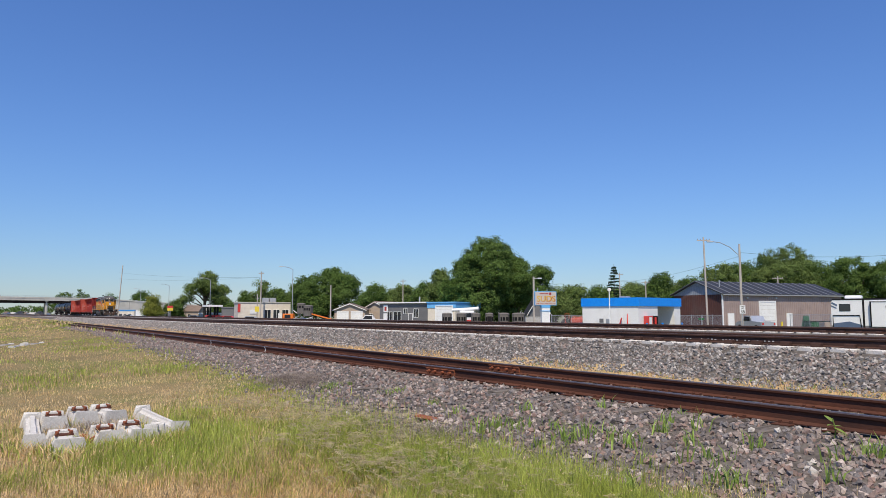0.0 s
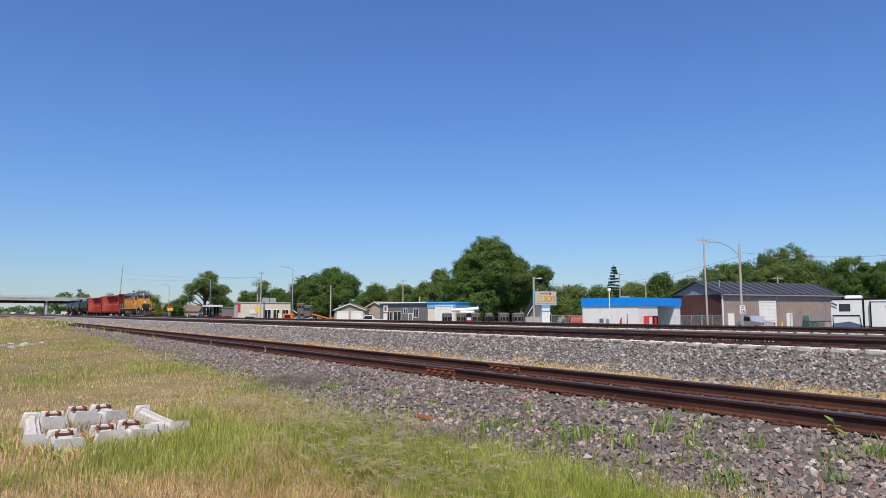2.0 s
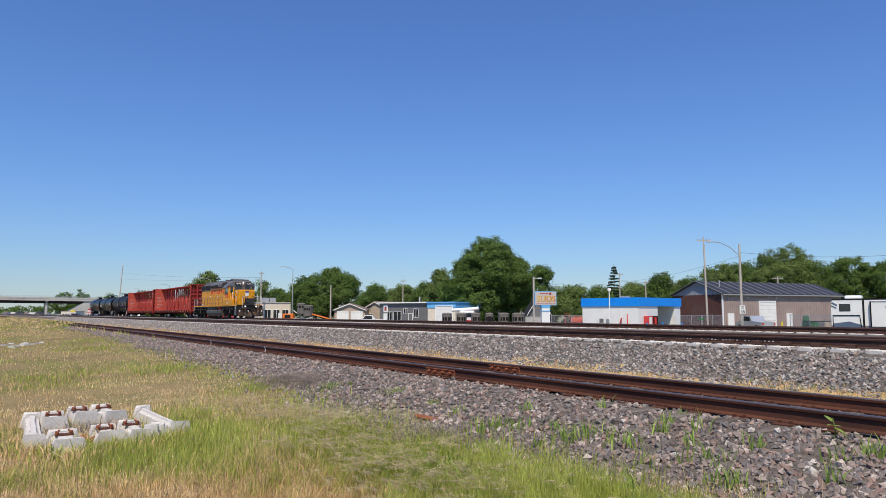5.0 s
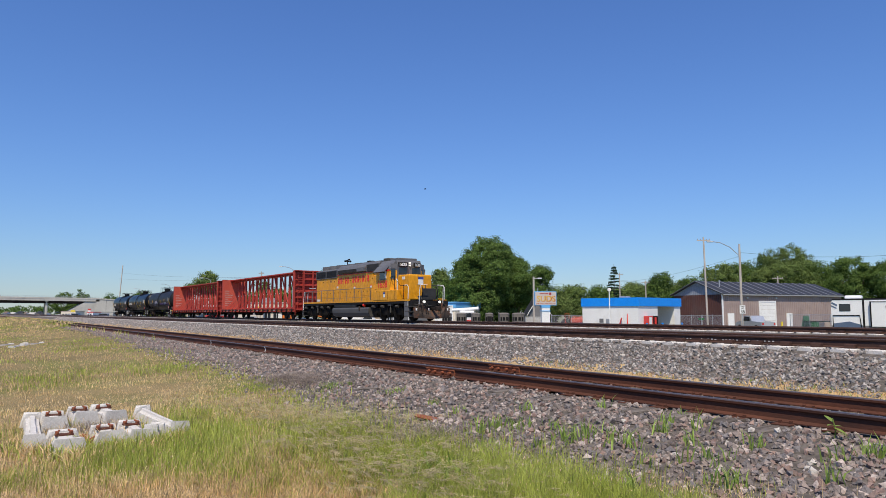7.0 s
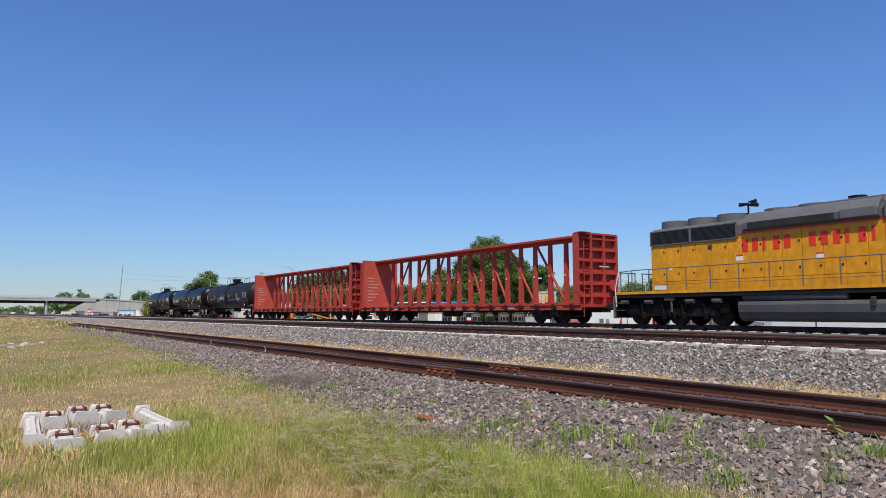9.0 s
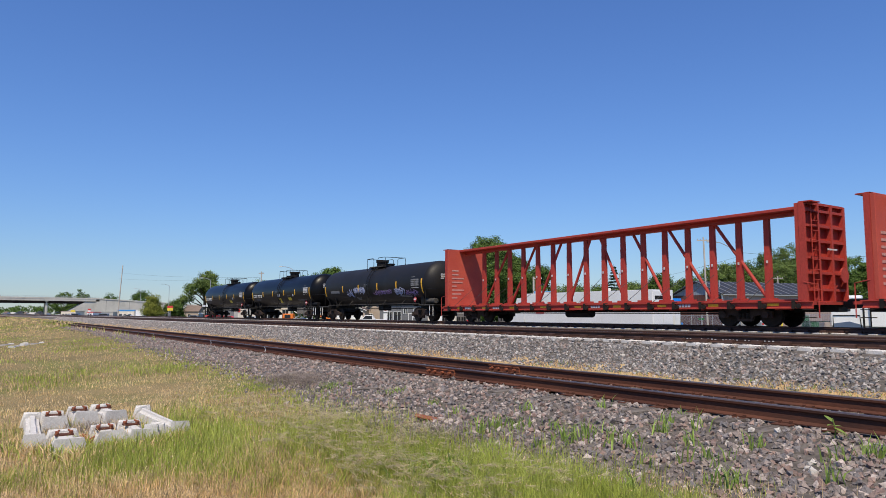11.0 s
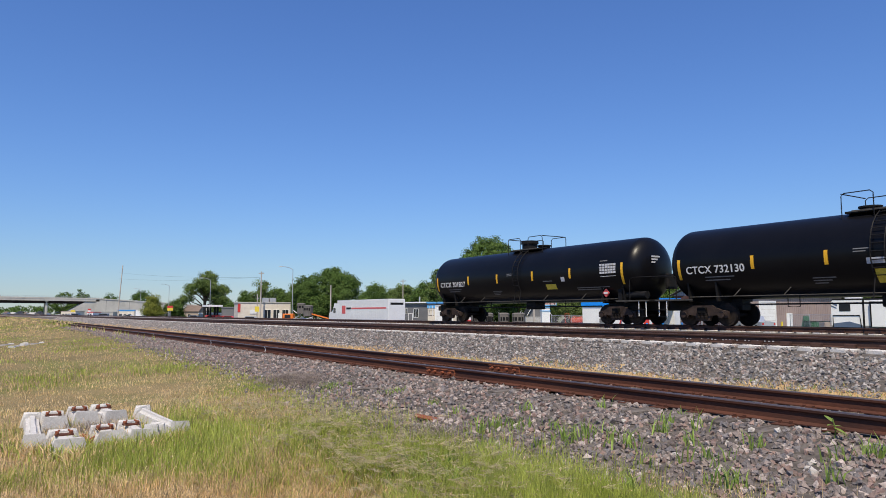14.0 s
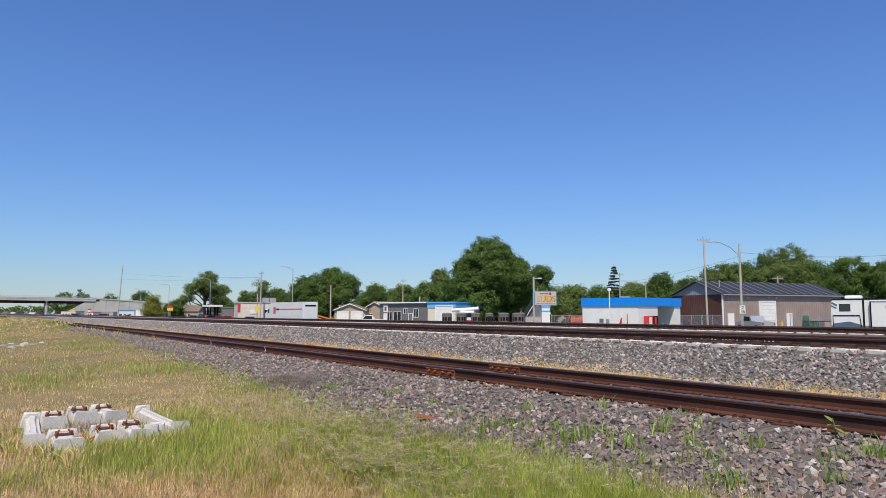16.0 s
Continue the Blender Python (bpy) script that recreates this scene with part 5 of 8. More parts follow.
# ---- trees ----
def leaf_cloud(centres, radii, n, size, rnd, flat=0.75):
    """Small bent leaf sprays on the skins of many lobes."""
    c = np.asarray(centres)
    r = np.asarray(radii)
    w = r ** 2
    pick = rnd.choice(len(c), n, p=w / w.sum())
    d = rnd.normal(size=(n, 3))
    d /= np.linalg.norm(d, axis=1, keepdims=True)
    d[:, 2] = np.abs(d[:, 2]) * np.where(rnd.random(n) < 0.72, 1, -1)
    rad = r[pick] * (0.72 + 0.36 * rnd.random(n) ** 0.6)
    p = c[pick] + d * rad[:, None] * np.array([1, 1, flat])
    nrm = d + rnd.normal(scale=0.55, size=(n, 3))
    nrm /= np.linalg.norm(nrm, axis=1, keepdims=True)
    t = np.cross(nrm, rnd.normal(size=(n, 3)))
    t /= np.linalg.norm(t, axis=1, keepdims=True)
    b = np.cross(nrm, t)
    s = size * (0.55 + 0.9 * rnd.random(n))[:, None]
    q = np.stack([p - t * s - b * s * 0.45, p + t * s * 0.95 - b * s * 0.25, p + b * s * 0.85 + nrm * s * 0.15], 1).reshape(-1, 3)
    return q, np.arange(3 * n).reshape(n, 3)


def limb(bm, p, q, r0, r1, bend, rnd):
    p, q = Vector(p), Vector(q)
    pts = [p.lerp(q, k / 3) + (Vector([rnd.uniform(-1, 1) for _ in range(3)]) * bend if 0 < k < 3 else Vector()) for k in range(4)]
    for k in range(3):
        cyl(bm, pts[k], pts[k + 1], r0 + (r1 - r0) * k / 3, 5, r0 + (r1 - r0) * (k + 1) / 3)


def spray_cloud(centres, radii, axis_out, n, size, nr):
    """Leaf sprays gathered loosely round many small clumps, each tilted outwards and up."""
    c, r = np.asarray(centres), np.asarray(radii)
    pick = nr.integers(0, len(c), n)
    off = np.clip(nr.normal(size=(n, 3)), -1.7, 1.7) * np.array([0.46, 0.46, 0.32])
    p = c[pick] + off * r[pick][:, None]
    nrm = axis_out[pick] * 0.55 + off * 0.9 + np.array([0, 0, 0.45]) + nr.normal(scale=0.5, size=(n, 3))
    nrm /= np.linalg.norm(nrm, axis=1, keepdims=True)
    t = np.cross(nrm, nr.normal(size=(n, 3)))
    t /= np.linalg.norm(t, axis=1, keepdims=True)
    b = np.cross(nrm, t)
    s = size * (0.5 + 0.9 * nr.random(n))[:, None]
    q = np.stack([p - t * s - b * s * 0.45, p + t * s * 0.95 - b * s * 0.25, p + b * s * 0.85 + nrm * s * 0.15], 1).reshape(-1, 3)
    return q, np.arange(3 * n).reshape(n, 3)


def tree(p, top, width, label, mat=None, leaves=4000, size=0.34, seed=1, base=0.22, gaps=0.0, shape=1.0, category="tree"):
    """Top: height of the crown's tip over the ground; width of the crown in metres."""
    rnd = random.Random(seed)
    nr = np.random.default_rng(seed)
    e = at_spot(p, label, category, "tree", seed * 1.3)
    h, R = top, width / 2
    zb = h * base
    # boughs: a few large uneven lobes that overlap into one crown
    big, rad = [(0, 0, zb + (h - zb) * 0.52)], [min(R * (0.62 if gaps < 0.3 else 0.34), (h - zb) * 0.45)]
    for k in range(13 if gaps < 0.3 else 11):
        f = rnd.random()
        prof = math.sin(math.pi * min(1, 0.22 + 0.72 * f) ** (0.9 * shape)) ** 0.6
        a = k * 2.4 + rnd.uniform(-0.5, 0.5)
        lr = R * rnd.uniform(0.26, 0.44) * (0.72 if gaps > 0.3 else 1.0)
        rr = max(0.0, R * prof - lr * 0.75) * rnd.uniform(0.75, 1.1)
        big.append((rr * math.cos(a), rr * math.sin(a), zb + lr * 0.5 + (h - zb - lr * 1.2) * f))
        rad.append(lr)
    big, rad = np.array(big), np.array(rad)
    # clumps of leaves on the boughs' skins, none deep inside
    m = max(70, int(leaves * 2.5 / 46))
    pick = nr.choice(len(big), m * 2, p=rad ** 2 / (rad ** 2).sum())
    d = nr.normal(size=(m * 2, 3))
    d /= np.linalg.norm(d, axis=1, keepdims=True)
    c = big[pick] + d * (rad[pick] * nr.uniform(0.62, 1.08, m * 2))[:, None] * np.array([1, 1, 0.85])
    deep = np.min(np.linalg.norm(c[:, None] - big[None], axis=2) / rad[None], axis=1)
    keep = np.argsort(-deep + nr.normal(scale=0.12, size=m * 2))[:m]
    c, d = c[keep], d[keep]
    c[:, :2] *= R * 0.96 / np.percentile(np.abs(c[:, :2]), 99.3)
    c[:, 2] = zb + (c[:, 2] - c[:, 2].min()) * (h * 0.985 - zb) / (c[:, 2].max() - c[:, 2].min())
    cr = size * nr.uniform(2.0, 4.3, m)
    q, f = spray_cloud(c, cr, d, int(leaves * 4.6), size * 0.50, nr)
    bm = bmesh.new()
    limb(bm, (0, 0, -0.1), (0, 0, zb * 1.5 + 0.4), h * 0.032 + 0.05, h * 0.022 + 0.03, 0.1, rnd)
    for t in big:
        limb(bm, (0, 0, zb * rnd.uniform(0.8, 1.6)), t, h * 0.016 + 0.02, 0.04, R * 0.06, rnd)
    for t in c[::max(1, m // 24)]:
        limb(bm, big[np.argmin(np.linalg.norm(big - t, axis=1))], t, 0.07, 0.015, R * 0.03, rnd)
    part("trunk", bm, BARK, e, "brown forked trunk and limbs")
    part("crown", quads("crown", q, f), mat or LEAF, e, "uneven leafy crown")
    return e


def pine(p, top, width, seed):
    rnd = random.Random(seed)
    nr = np.random.default_rng(seed)
    e = at_spot(p, "dark green conifer with drooping tiers above the roofs", "tree", "tree")
    bm = bmesh.new()
    cyl(bm, (0, 0, 0), (0, 0, top), 0.22, 8, 0.03)
    c, r = [], []
    for k in range(13):
        z = top * (0.35 + 0.65 * k / 13)
        w = width / 2 * (1 - k / 13) + 0.25
        for j in range(6):
            a = rnd.uniform(0, math.tau)
            tip = (w * math.cos(a), w * math.sin(a), z - 0.2 + rnd.uniform(-0.2, 0.2))
            cyl(bm, (0, 0, z), tip, 0.04, 5, 0.01)
            for s in (0.45, 0.7, 0.95):
                c.append((tip[0] * s, tip[1] * s, z + (tip[2] - z) * s))
                r.append(0.28 * (1.2 - 0.4 * s))
    part("trunk", bm, BARK, e)
    q, f = leaf_cloud(c, r, 6000, 0.14, nr, 0.5)
    part("crown", quads("crown", q, f), NEEDLE, e, "tiers of dark needles")
    return e


TREE = "full green broadleaf tree behind the roadside lots"
tree(town(8.25, 125.0), 14.37+1.65, 17.31, "huge dark green spreading shade tree behind the parked blinds", LEAF, 26000, 0.29, 3, 0.04)
tree(town(12.98, 130.0), 11.74+1.65, 7.74, TREE, LEAF, 7000, 0.30, 61, 0.05)
tree(town(3.98, 130.0), 10.26+1.65, 7.95, TREE, LEAF, 7000, 0.30, 62, 0.05)
tree(town(20.65, 150.0), 10.54+1.65, 7.97, TREE, LEAF, 5000, 0.36, 4, 0.15)
tree(town(-0.24, 150.0), 9.81+1.65, 8.45, TREE, LEAFLIGHT, 5500, 0.36, 5, 0.12)
tree(town(-25.00, 150.0), 10.30+1.65, 14.73, "broad round green maple beside the gravel lot", LEAF, 17000, 0.31, 6, 0.10, shape=1.1)
tree(town(-73.04, 215.0), 13.32+1.65, 13.50, "tall loose-crowned cottonwood with gaps in its crown", LEAFLIGHT, 5200, 0.42, 7, 0.30, 0.5)
tree(town(-95.17, 230.0), 6.23+1.65, 7.41, "rounded yellow-green tree by the frontage road", LEAFGOLD, 3200, 0.34, 8, 0.08)
tree(town(-90.05, 236.0), 5.05+1.65, 7.22, "low dark green trees around a house", LEAF, 2600, 0.4, 9, 0.06)
tree(town(-19.16, 200.0), 8.87+1.65, 10.63, TREE, LEAF, 4200, 0.42, 10, 0.1)
tree(town(-10.40, 190.0), 7.84+1.65, 7.95, TREE, LEAFLIGHT, 3500, 0.42, 11, 0.1)
tree(town(-4.77, 185.0), 8.54+1.65, 8.94, TREE, LEAF, 3800, 0.42, 12, 0.1)
tree(town(27.05, 150.0), 6.17+1.65, 9.18, TREE, LEAFLIGHT, 4600, 0.36, 13, 0.1)
tree(town(38.49, 172.0), 7.00+1.65, 8.86, TREE, LEAF, 3800, 0.4, 14, 0.1)
tree(town(48.40, 180.0), 8.18+1.65, 8.69, TREE, LEAFLIGHT, 3600, 0.4, 15, 0.1)
tree(town(54.97, 176.0), 10.57+1.65, 10.20, TREE, LEAF, 4600, 0.4, 16, 0.1)
tree(town(58.97, 165.0), 8.60+1.65, 8.77, TREE, LEAF, 3800, 0.4, 17, 0.1)
tree(town(65.62, 165.0), 11.81+1.65, 11.16, TREE, LEAFLIGHT, 5200, 0.4, 18, 0.1)
tree(town(74.52, 168.0), 13.66+1.65, 10.82, TREE, LEAF, 5200, 0.4, 19, 0.1)
tree(town(77.79, 160.0), 16.16+1.65, 14.94, "tall broad pale green shade trees behind the steel building", LEAFLIGHT, 13000, 0.32, 20, 0.1)
tree(town(89.53, 168.0), 13.11+1.65, 9.47, TREE, LEAF, 4200, 0.4, 21, 0.1)
tree(town(93.25, 160.0), 13.16+1.65, 12.88, TREE, LEAF, 7200, 0.38, 22, 0.08)
tree(town(99.32, 155.0), 12.39+1.65, 11.98, TREE, LEAF, 6200, 0.38, 23, 0.08)
tree(town(-53.14, 205.0), 9.91+1.65, 5.28, "thin tree with a loose crown", LEAFLIGHT, 1500, 0.36, 24, 0.3, 0.5)
tree(town(-59.54, 215.0), 7.24+1.65, 7.62, TREE, LEAF, 2400, 0.42, 25, 0.1)
tree(town(-50.17, 212.0), 8.00+1.65, 10.92, TREE, LEAF, 3400, 0.42, 26, 0.1)
tree(town(-43.78, 210.0), 8.95+1.65, 6.76, TREE, LEAFLIGHT, 2400, 0.42, 27, 0.1)
tree(town(-302.94, 560.0), 16.25+1.65, 19.84, "distant dark trees beyond the overpass", LEAF, 1600, 0.9, 28, 0.05)
tree(town(-288.06, 560.0), 18.96+1.65, 18.93, "distant dark trees beyond the overpass", LEAF, 1600, 0.9, 29, 0.05)
tree(town(-265.07, 560.0), 15.35+1.65, 19.84, "distant dark trees beyond the overpass", LEAF, 1400, 0.9, 30, 0.05)
tree(town(-233.00, 540.0), 16.56+1.65, 20.00, "distant dark trees beyond the overpass", LEAF, 1600, 0.9, 31, 0.05)
tree(town(-75.15, 240.0), 5.70+1.65, 7.73, TREE, LEAF, 1800, 0.45, 32, 0.08)
tree(town(15.82, 150.0), 7.14+1.65, 7.24, TREE, LEAF, 3000, 0.36, 34, 0.05)
tree(town(45.27, 185.0), 6.90+1.65, 9.53, TREE, LEAFLIGHT, 3000, 0.4, 41, 0.06)
tree(town(54.18, 188.0), 8.06+1.65, 8.78, TREE, LEAF, 3000, 0.4, 42, 0.06)
tree(town(60.95, 182.0), 8.56+1.65, 8.79, TREE, LEAFLIGHT, 3000, 0.4, 43, 0.06)
tree(town(73.54, 175.0), 11.93+1.65, 9.86, TREE, LEAF, 3600, 0.4, 44, 0.06)
tree(town(89.82, 176.0), 15.43+1.65, 11.33, TREE, LEAFLIGHT, 4200, 0.4, 45, 0.06)
tree(town(98.87, 178.0), 13.28+1.65, 11.46, TREE, LEAF, 4000, 0.4, 46, 0.06)
tree(town(27.69, 172.0), 5.89+1.65, 6.92, TREE, LEAF, 2600, 0.4, 47, 0.06)
tree(town(-24.57, 212.0), 6.12+1.65, 7.85, TREE, LEAF, 2200, 0.42, 48, 0.06)
tree(town(-15.59, 206.0), 7.46+1.65, 8.29, TREE, LEAFLIGHT, 2400, 0.42, 49, 0.06)
tree(town(-7.65, 198.0), 7.67+1.65, 8.29, TREE, LEAF, 2600, 0.42, 50, 0.06)
tree(town(4.87, 168.0), 7.94+1.65, 10.82, TREE, LEAF, 3200, 0.4, 51, 0.06)
pine(town(42.09, 172.0), 12.57+1.65, 4.43, 33)


def far_woods():
    """A low belt of trees along the horizon."""
    nr = np.random.default_rng(77)
    c, r = [], []
    for k in range(260):
        x = nr.uniform(-1500, -1000)
        y = nr.uniform(-320, 380)
        c.append((x, y, nr.uniform(2, 7)))
        r.append(nr.uniform(4, 8))
    for k in range(140):
        c.append((nr.uniform(-330, 200), nr.uniform(260, 420), nr.uniform(2, 6)))
        r.append(nr.uniform(4, 7))
    q, f = leaf_cloud(c, r, 45000, 1.1, nr)
    tagged(new("far_woods", quads("far_woods", q, f, LEAF)), "distant dark green belt of trees", "woods", kind="stuff")


far_woods()


# ---- overpass ----
def overpass():
    e = empty("overpass", pose(-512, 0, 0.2), "grey concrete road overpass on brown steel girders crossing the tracks", "bridge")
    def span(name, mat, ya, yb, ta, tb, da, db, x0, x1, lab="", par=None):
        return part(name, prism([(ya, ta), (yb, tb), (yb, tb - db), (ya, ta - da)], x0, x1), mat, par or e, lab)
    deck = span("deck", OVERPASS, -320, 66, 12.8, 9.3, 1.5, 1.3, -7, 7, "concrete bridge deck and parapet")
    for x in (-5.4, -2.7, 0, 2.7, 5.4):
        span("girder", GIRDER, -320, 66, 11.3, 8.0, 2.3, 1.5, x - 0.25, x + 0.25, "dark brown steel girder, darkened further for the shade under the deck")
    span("parapet", OVERPASS, -320, 66, 13.7, 10.2, 0.95, 0.95, 6.7, 7.1, "concrete parapet", deck)
    for z in (0.45, 0.9):
        part("guard_rail", prism([(-320, 13.6 + z), (66, 10.1 + z), (66, 10.18 + z), (-320, 13.68 + z)], 6.8, 6.9), GALV, deck)
    for k in range(60):
        y = -200 + k * 4.4
        z = 13.7 - (y + 320) / 386 * 3.5
        part("guard_post", boxed(6.8, y - 0.06, z - 0.1, 6.9, y + 0.06, z + 0.95), GALV, deck)
    for y in (-140, -60, 36):
        zt = 9.0 - (y + 320) / 386 * 2.5 + 2.4
        pier = part("pier", boxed(-6.5, y - 0.9, zt - 1.4, 6.5, y + 0.9, zt, 0.1), OVERPASS, e, "concrete pier")
        for x in (-5, 0, 5):
            part("column", rod((x, y, -2.0), (x, y, zt - 1.4), 0.75, 16), OVERPASS, pier)
    span("abutment", OVERPASS, 64, 190, 9.6, 2.0, 11.6, 4.0, -6.8, 7.0, "sloping concrete retaining wall of the ramp")
    span("coping", OVERPASS, 64, 190, 10.3, 2.6, 0.7, 0.6, 6.9, 7.3, "pale wall coping")
    for k in range(8):
        y = 70 + k * 14
        part("wall_joint", boxed(7.0, y, 0, 7.03, y + 0.15, 9.2 - (y - 64) * 0.06), GIRDER, e)
    part("slope_paving", prism([(58, 7.9), (64, 7.9), (64, -2), (42, -2)], -6.5, 6.5), OVERPASS, e)


overpass()


# ---- roadside buildings ----
def steel_building():
    e, w = stand(town(39.85, 100.0), town(62.52, 110.0), "long taupe ribbed-steel shop with a dark standing-seam roof", "building", "steel_building")
    d, h, ridge = 9.7, 4.97, 6.8
    part("wall", boxed(0, 0, 0, w, d, h), TAUPE, e, "taupe ribbed wall")
    part("end_wall", boxed(-0.03, 0.02, 0, -0.002, d - 0.02, h - 0.1), MAROON, e, "maroon ribbed end wall")
    part("gable", prism([(0.0, h - 0.1), (d, h - 0.1), (d, h), (d / 2, ridge), (0, h)], -0.028, 0.02), GABLE, e, "pale grey-blue gable")
    for k in range(62):
        x = 0.25 + k * (w - 0.4) / 62
        part("rib", boxed(x, -0.045, 0, x + 0.07, 0.0, h), TAUPE, e)
    for k in range(24):
        y = 0.25 + k * (d - 0.4) / 24
        part("rib", boxed(-0.07, y, 0, -0.03, y + 0.07, h - 0.1), MAROON, e)
        zt = h + (ridge - h) * (1 - abs(y - d / 2) / (d / 2))
        part("rib", boxed(-0.065, y, h - 0.1, -0.03, y + 0.07, zt - 0.05), GABLE, e)
    k = (ridge - h) / (d / 2)
    for y0, y1, z0, z1 in ((-0.4, d / 2, h - 0.4 * k, ridge), (d / 2, d + 0.4, ridge, h - 0.4 * k)):
        roof = part("roof", prism([(y0, z0 + 0.03), (y1, z1 + 0.03), (y1, z1 + 0.16), (y0, z0 + 0.16)], -0.45, w + 0.3), ROOFSTEEL, e, "dark standing-seam roof")
        for j in range(15):
            x = -0.4 + j * (w + 0.6) / 15
            part("seam", prism([(y0, z0 + 0.16), (y1, z1 + 0.16), (y1, z1 + 0.22), (y0, z0 + 0.22)], x, x + 0.08), SEAM, roof)
    part("corner_trim", boxed(-0.09, -0.09, 0, 0.12, 0.05, h), WHITE, e, "white corner trim")
    part("gutter", boxed(-0.2, -0.45, h - 0.22, w, -0.3, h - 0.06), SEAM, e)
    overhead_door(e, 7.2, 3.1, 3.85, WHITE, -0.03)
    door(e, 1.0, 1.0, 2.1, WHITE, -0.05, "white steel door")
    door(e, 12.7, 1.0, 2.1, WHITE, -0.05, "white steel door")
    for x in (4.6, 10.4):
        part("wall_lamp", boxed(x, -0.25, 4.3, x + 0.25, 0, 4.55, 0.03), GALV, e, "small wall lamp")
    part("roof_pipe", rod((2.0, 2.4, 5.8), (2.0, 2.4, 7.0), 0.1, 10), GALV, e)


steel_building()


def car_wash():
    e, w = stand(town(23.40, 84.0), town(30.60, 90.5), "low white car wash with bright blue fascia and an open bay", "building", "car_wash")
    d, h = 8.2, 4.07
    bx0, bx1 = w * 0.44, w * 0.85
    part("wall", boxed(0, 0, 0, 0.25, d, h - 1.0), WHITE, e, "white side wall")
    part("wall", boxed(w - 0.25, 0, 0, w, d, h - 1.0), WHITE, e, "white side wall")
    part("wall", boxed(0.25, 0, 0, bx0, 0.25, h - 1.0), WHITE, e, "white front wall")
    part("wall", boxed(bx1, 0, 0, w - 0.25, 0.25, h - 1.0), WHITE, e, "white front wall")
    part("bay_wall", boxed(bx0 - 0.2, 0.25, 0, bx0, d, h - 1.0), WHITE, e, "inner bay wall")
    part("bay_wall", boxed(bx1, 0.25, 0, bx1 + 0.2, d, h - 1.0), WHITE, e, "inner bay wall")
    part("back_wall", boxed(bx0, 2.9, 0, bx1, 3.1, h - 1.0), WHITE, e, "inner back wall")
    part("rear_wall", boxed(0.25, d - 0.25, 0, w - 0.25, d, h - 1.0), WHITE, e, "outer rear wall")
    part("roof", boxed(0, 0, h - 1.0, w, d, h - 0.85), OVERPASS, e, "flat roof slab")
    for a in ((-0.12, -0.12, w + 0.12, 0.0), (-0.12, d, w + 0.12, d + 0.12)):
        part("fascia", boxed(a[0], a[1], h - 1.05, a[2], a[3], h, 0.01), BLUE, e, "bright blue fascia panel")
    for a in ((-0.12, 0.0, 0.0, d), (w, 0, w + 0.12, d)):
        part("fascia", boxed(a[0], a[1], h - 1.05, a[2], a[3], h, 0.01), BLUE, e, "bright blue fascia panel")
    for x in (0.5, bx0 - 0.3, bx1 + 0.35):
        part("bollard", rod((x, -0.8, 0), (x, -0.8, 1.0), 0.13, 12), BLUE, e, "blue steel bollard")
    v = part("vending_machine", boxed(1.0, -0.75, 0.02, 2.0, -0.05, 1.85, 0.05), REDCAR, e, "red drinks vending machine")
    part("vending_front", boxed(1.12, -0.775, 0.5, 1.7, -0.745, 1.7), WHITE, v)
    v = part("vending_machine", boxed(2.15, -0.75, 0.02, 3.1, -0.05, 1.85, 0.05), BLACKSTEEL, e, "dark drinks vending machine")
    part("vending_front", boxed(2.3, -0.775, 0.6, 2.7, -0.745, 1.7), LOCORED, v)
    part("hose", pipe([(bx0 + 0.5, 2.7, 2.9), (bx0 + 0.7, 2.6, 1.9), (bx0 + 1.2, 2.4, 1.0), (bx0 + 1.7, 2.4, 0.7), (bx0 + 2.2, 2.5, 1.1), (bx0 + 2.1, 2.6, 1.5)], 0.06), BLACKSTEEL, e, "hanging black wash hose")
    part("control_panel", boxed(bx0 + 1.5, 2.75, 1.5, bx0 + 1.95, 2.9, 1.95, 0.02), PLATE_YELLOW, e)
    # on the long white side wall
    b = pipe([(-0.25, 2.6, 0.5), (-0.25, 2.2, 1.6)], 0.09, 8)
    part("wall_boom", b, REDCAR, e, "red boom arm on the wall")
    part("wall_box", boxed(-0.2, 4.0, 0.7, 0.0, 4.5, 1.5, 0.02), GALV, e, "grey meter box")
    part("pipe", rod((-0.1, 1.5, 0), (-0.1, 1.5, 2.1), 0.05, 8), LOCORED, e)
    part("wall_sign", boxed(-0.03, 5.0, 1.0, -0.004, 5.6, 1.5), SLATE, e)
    part("vent", boxed(2.0, 3.0, h - 0.85, 3.0, 4.0, h + 0.25, 0.05), GALV, e, "small roof vent box")


car_wash()


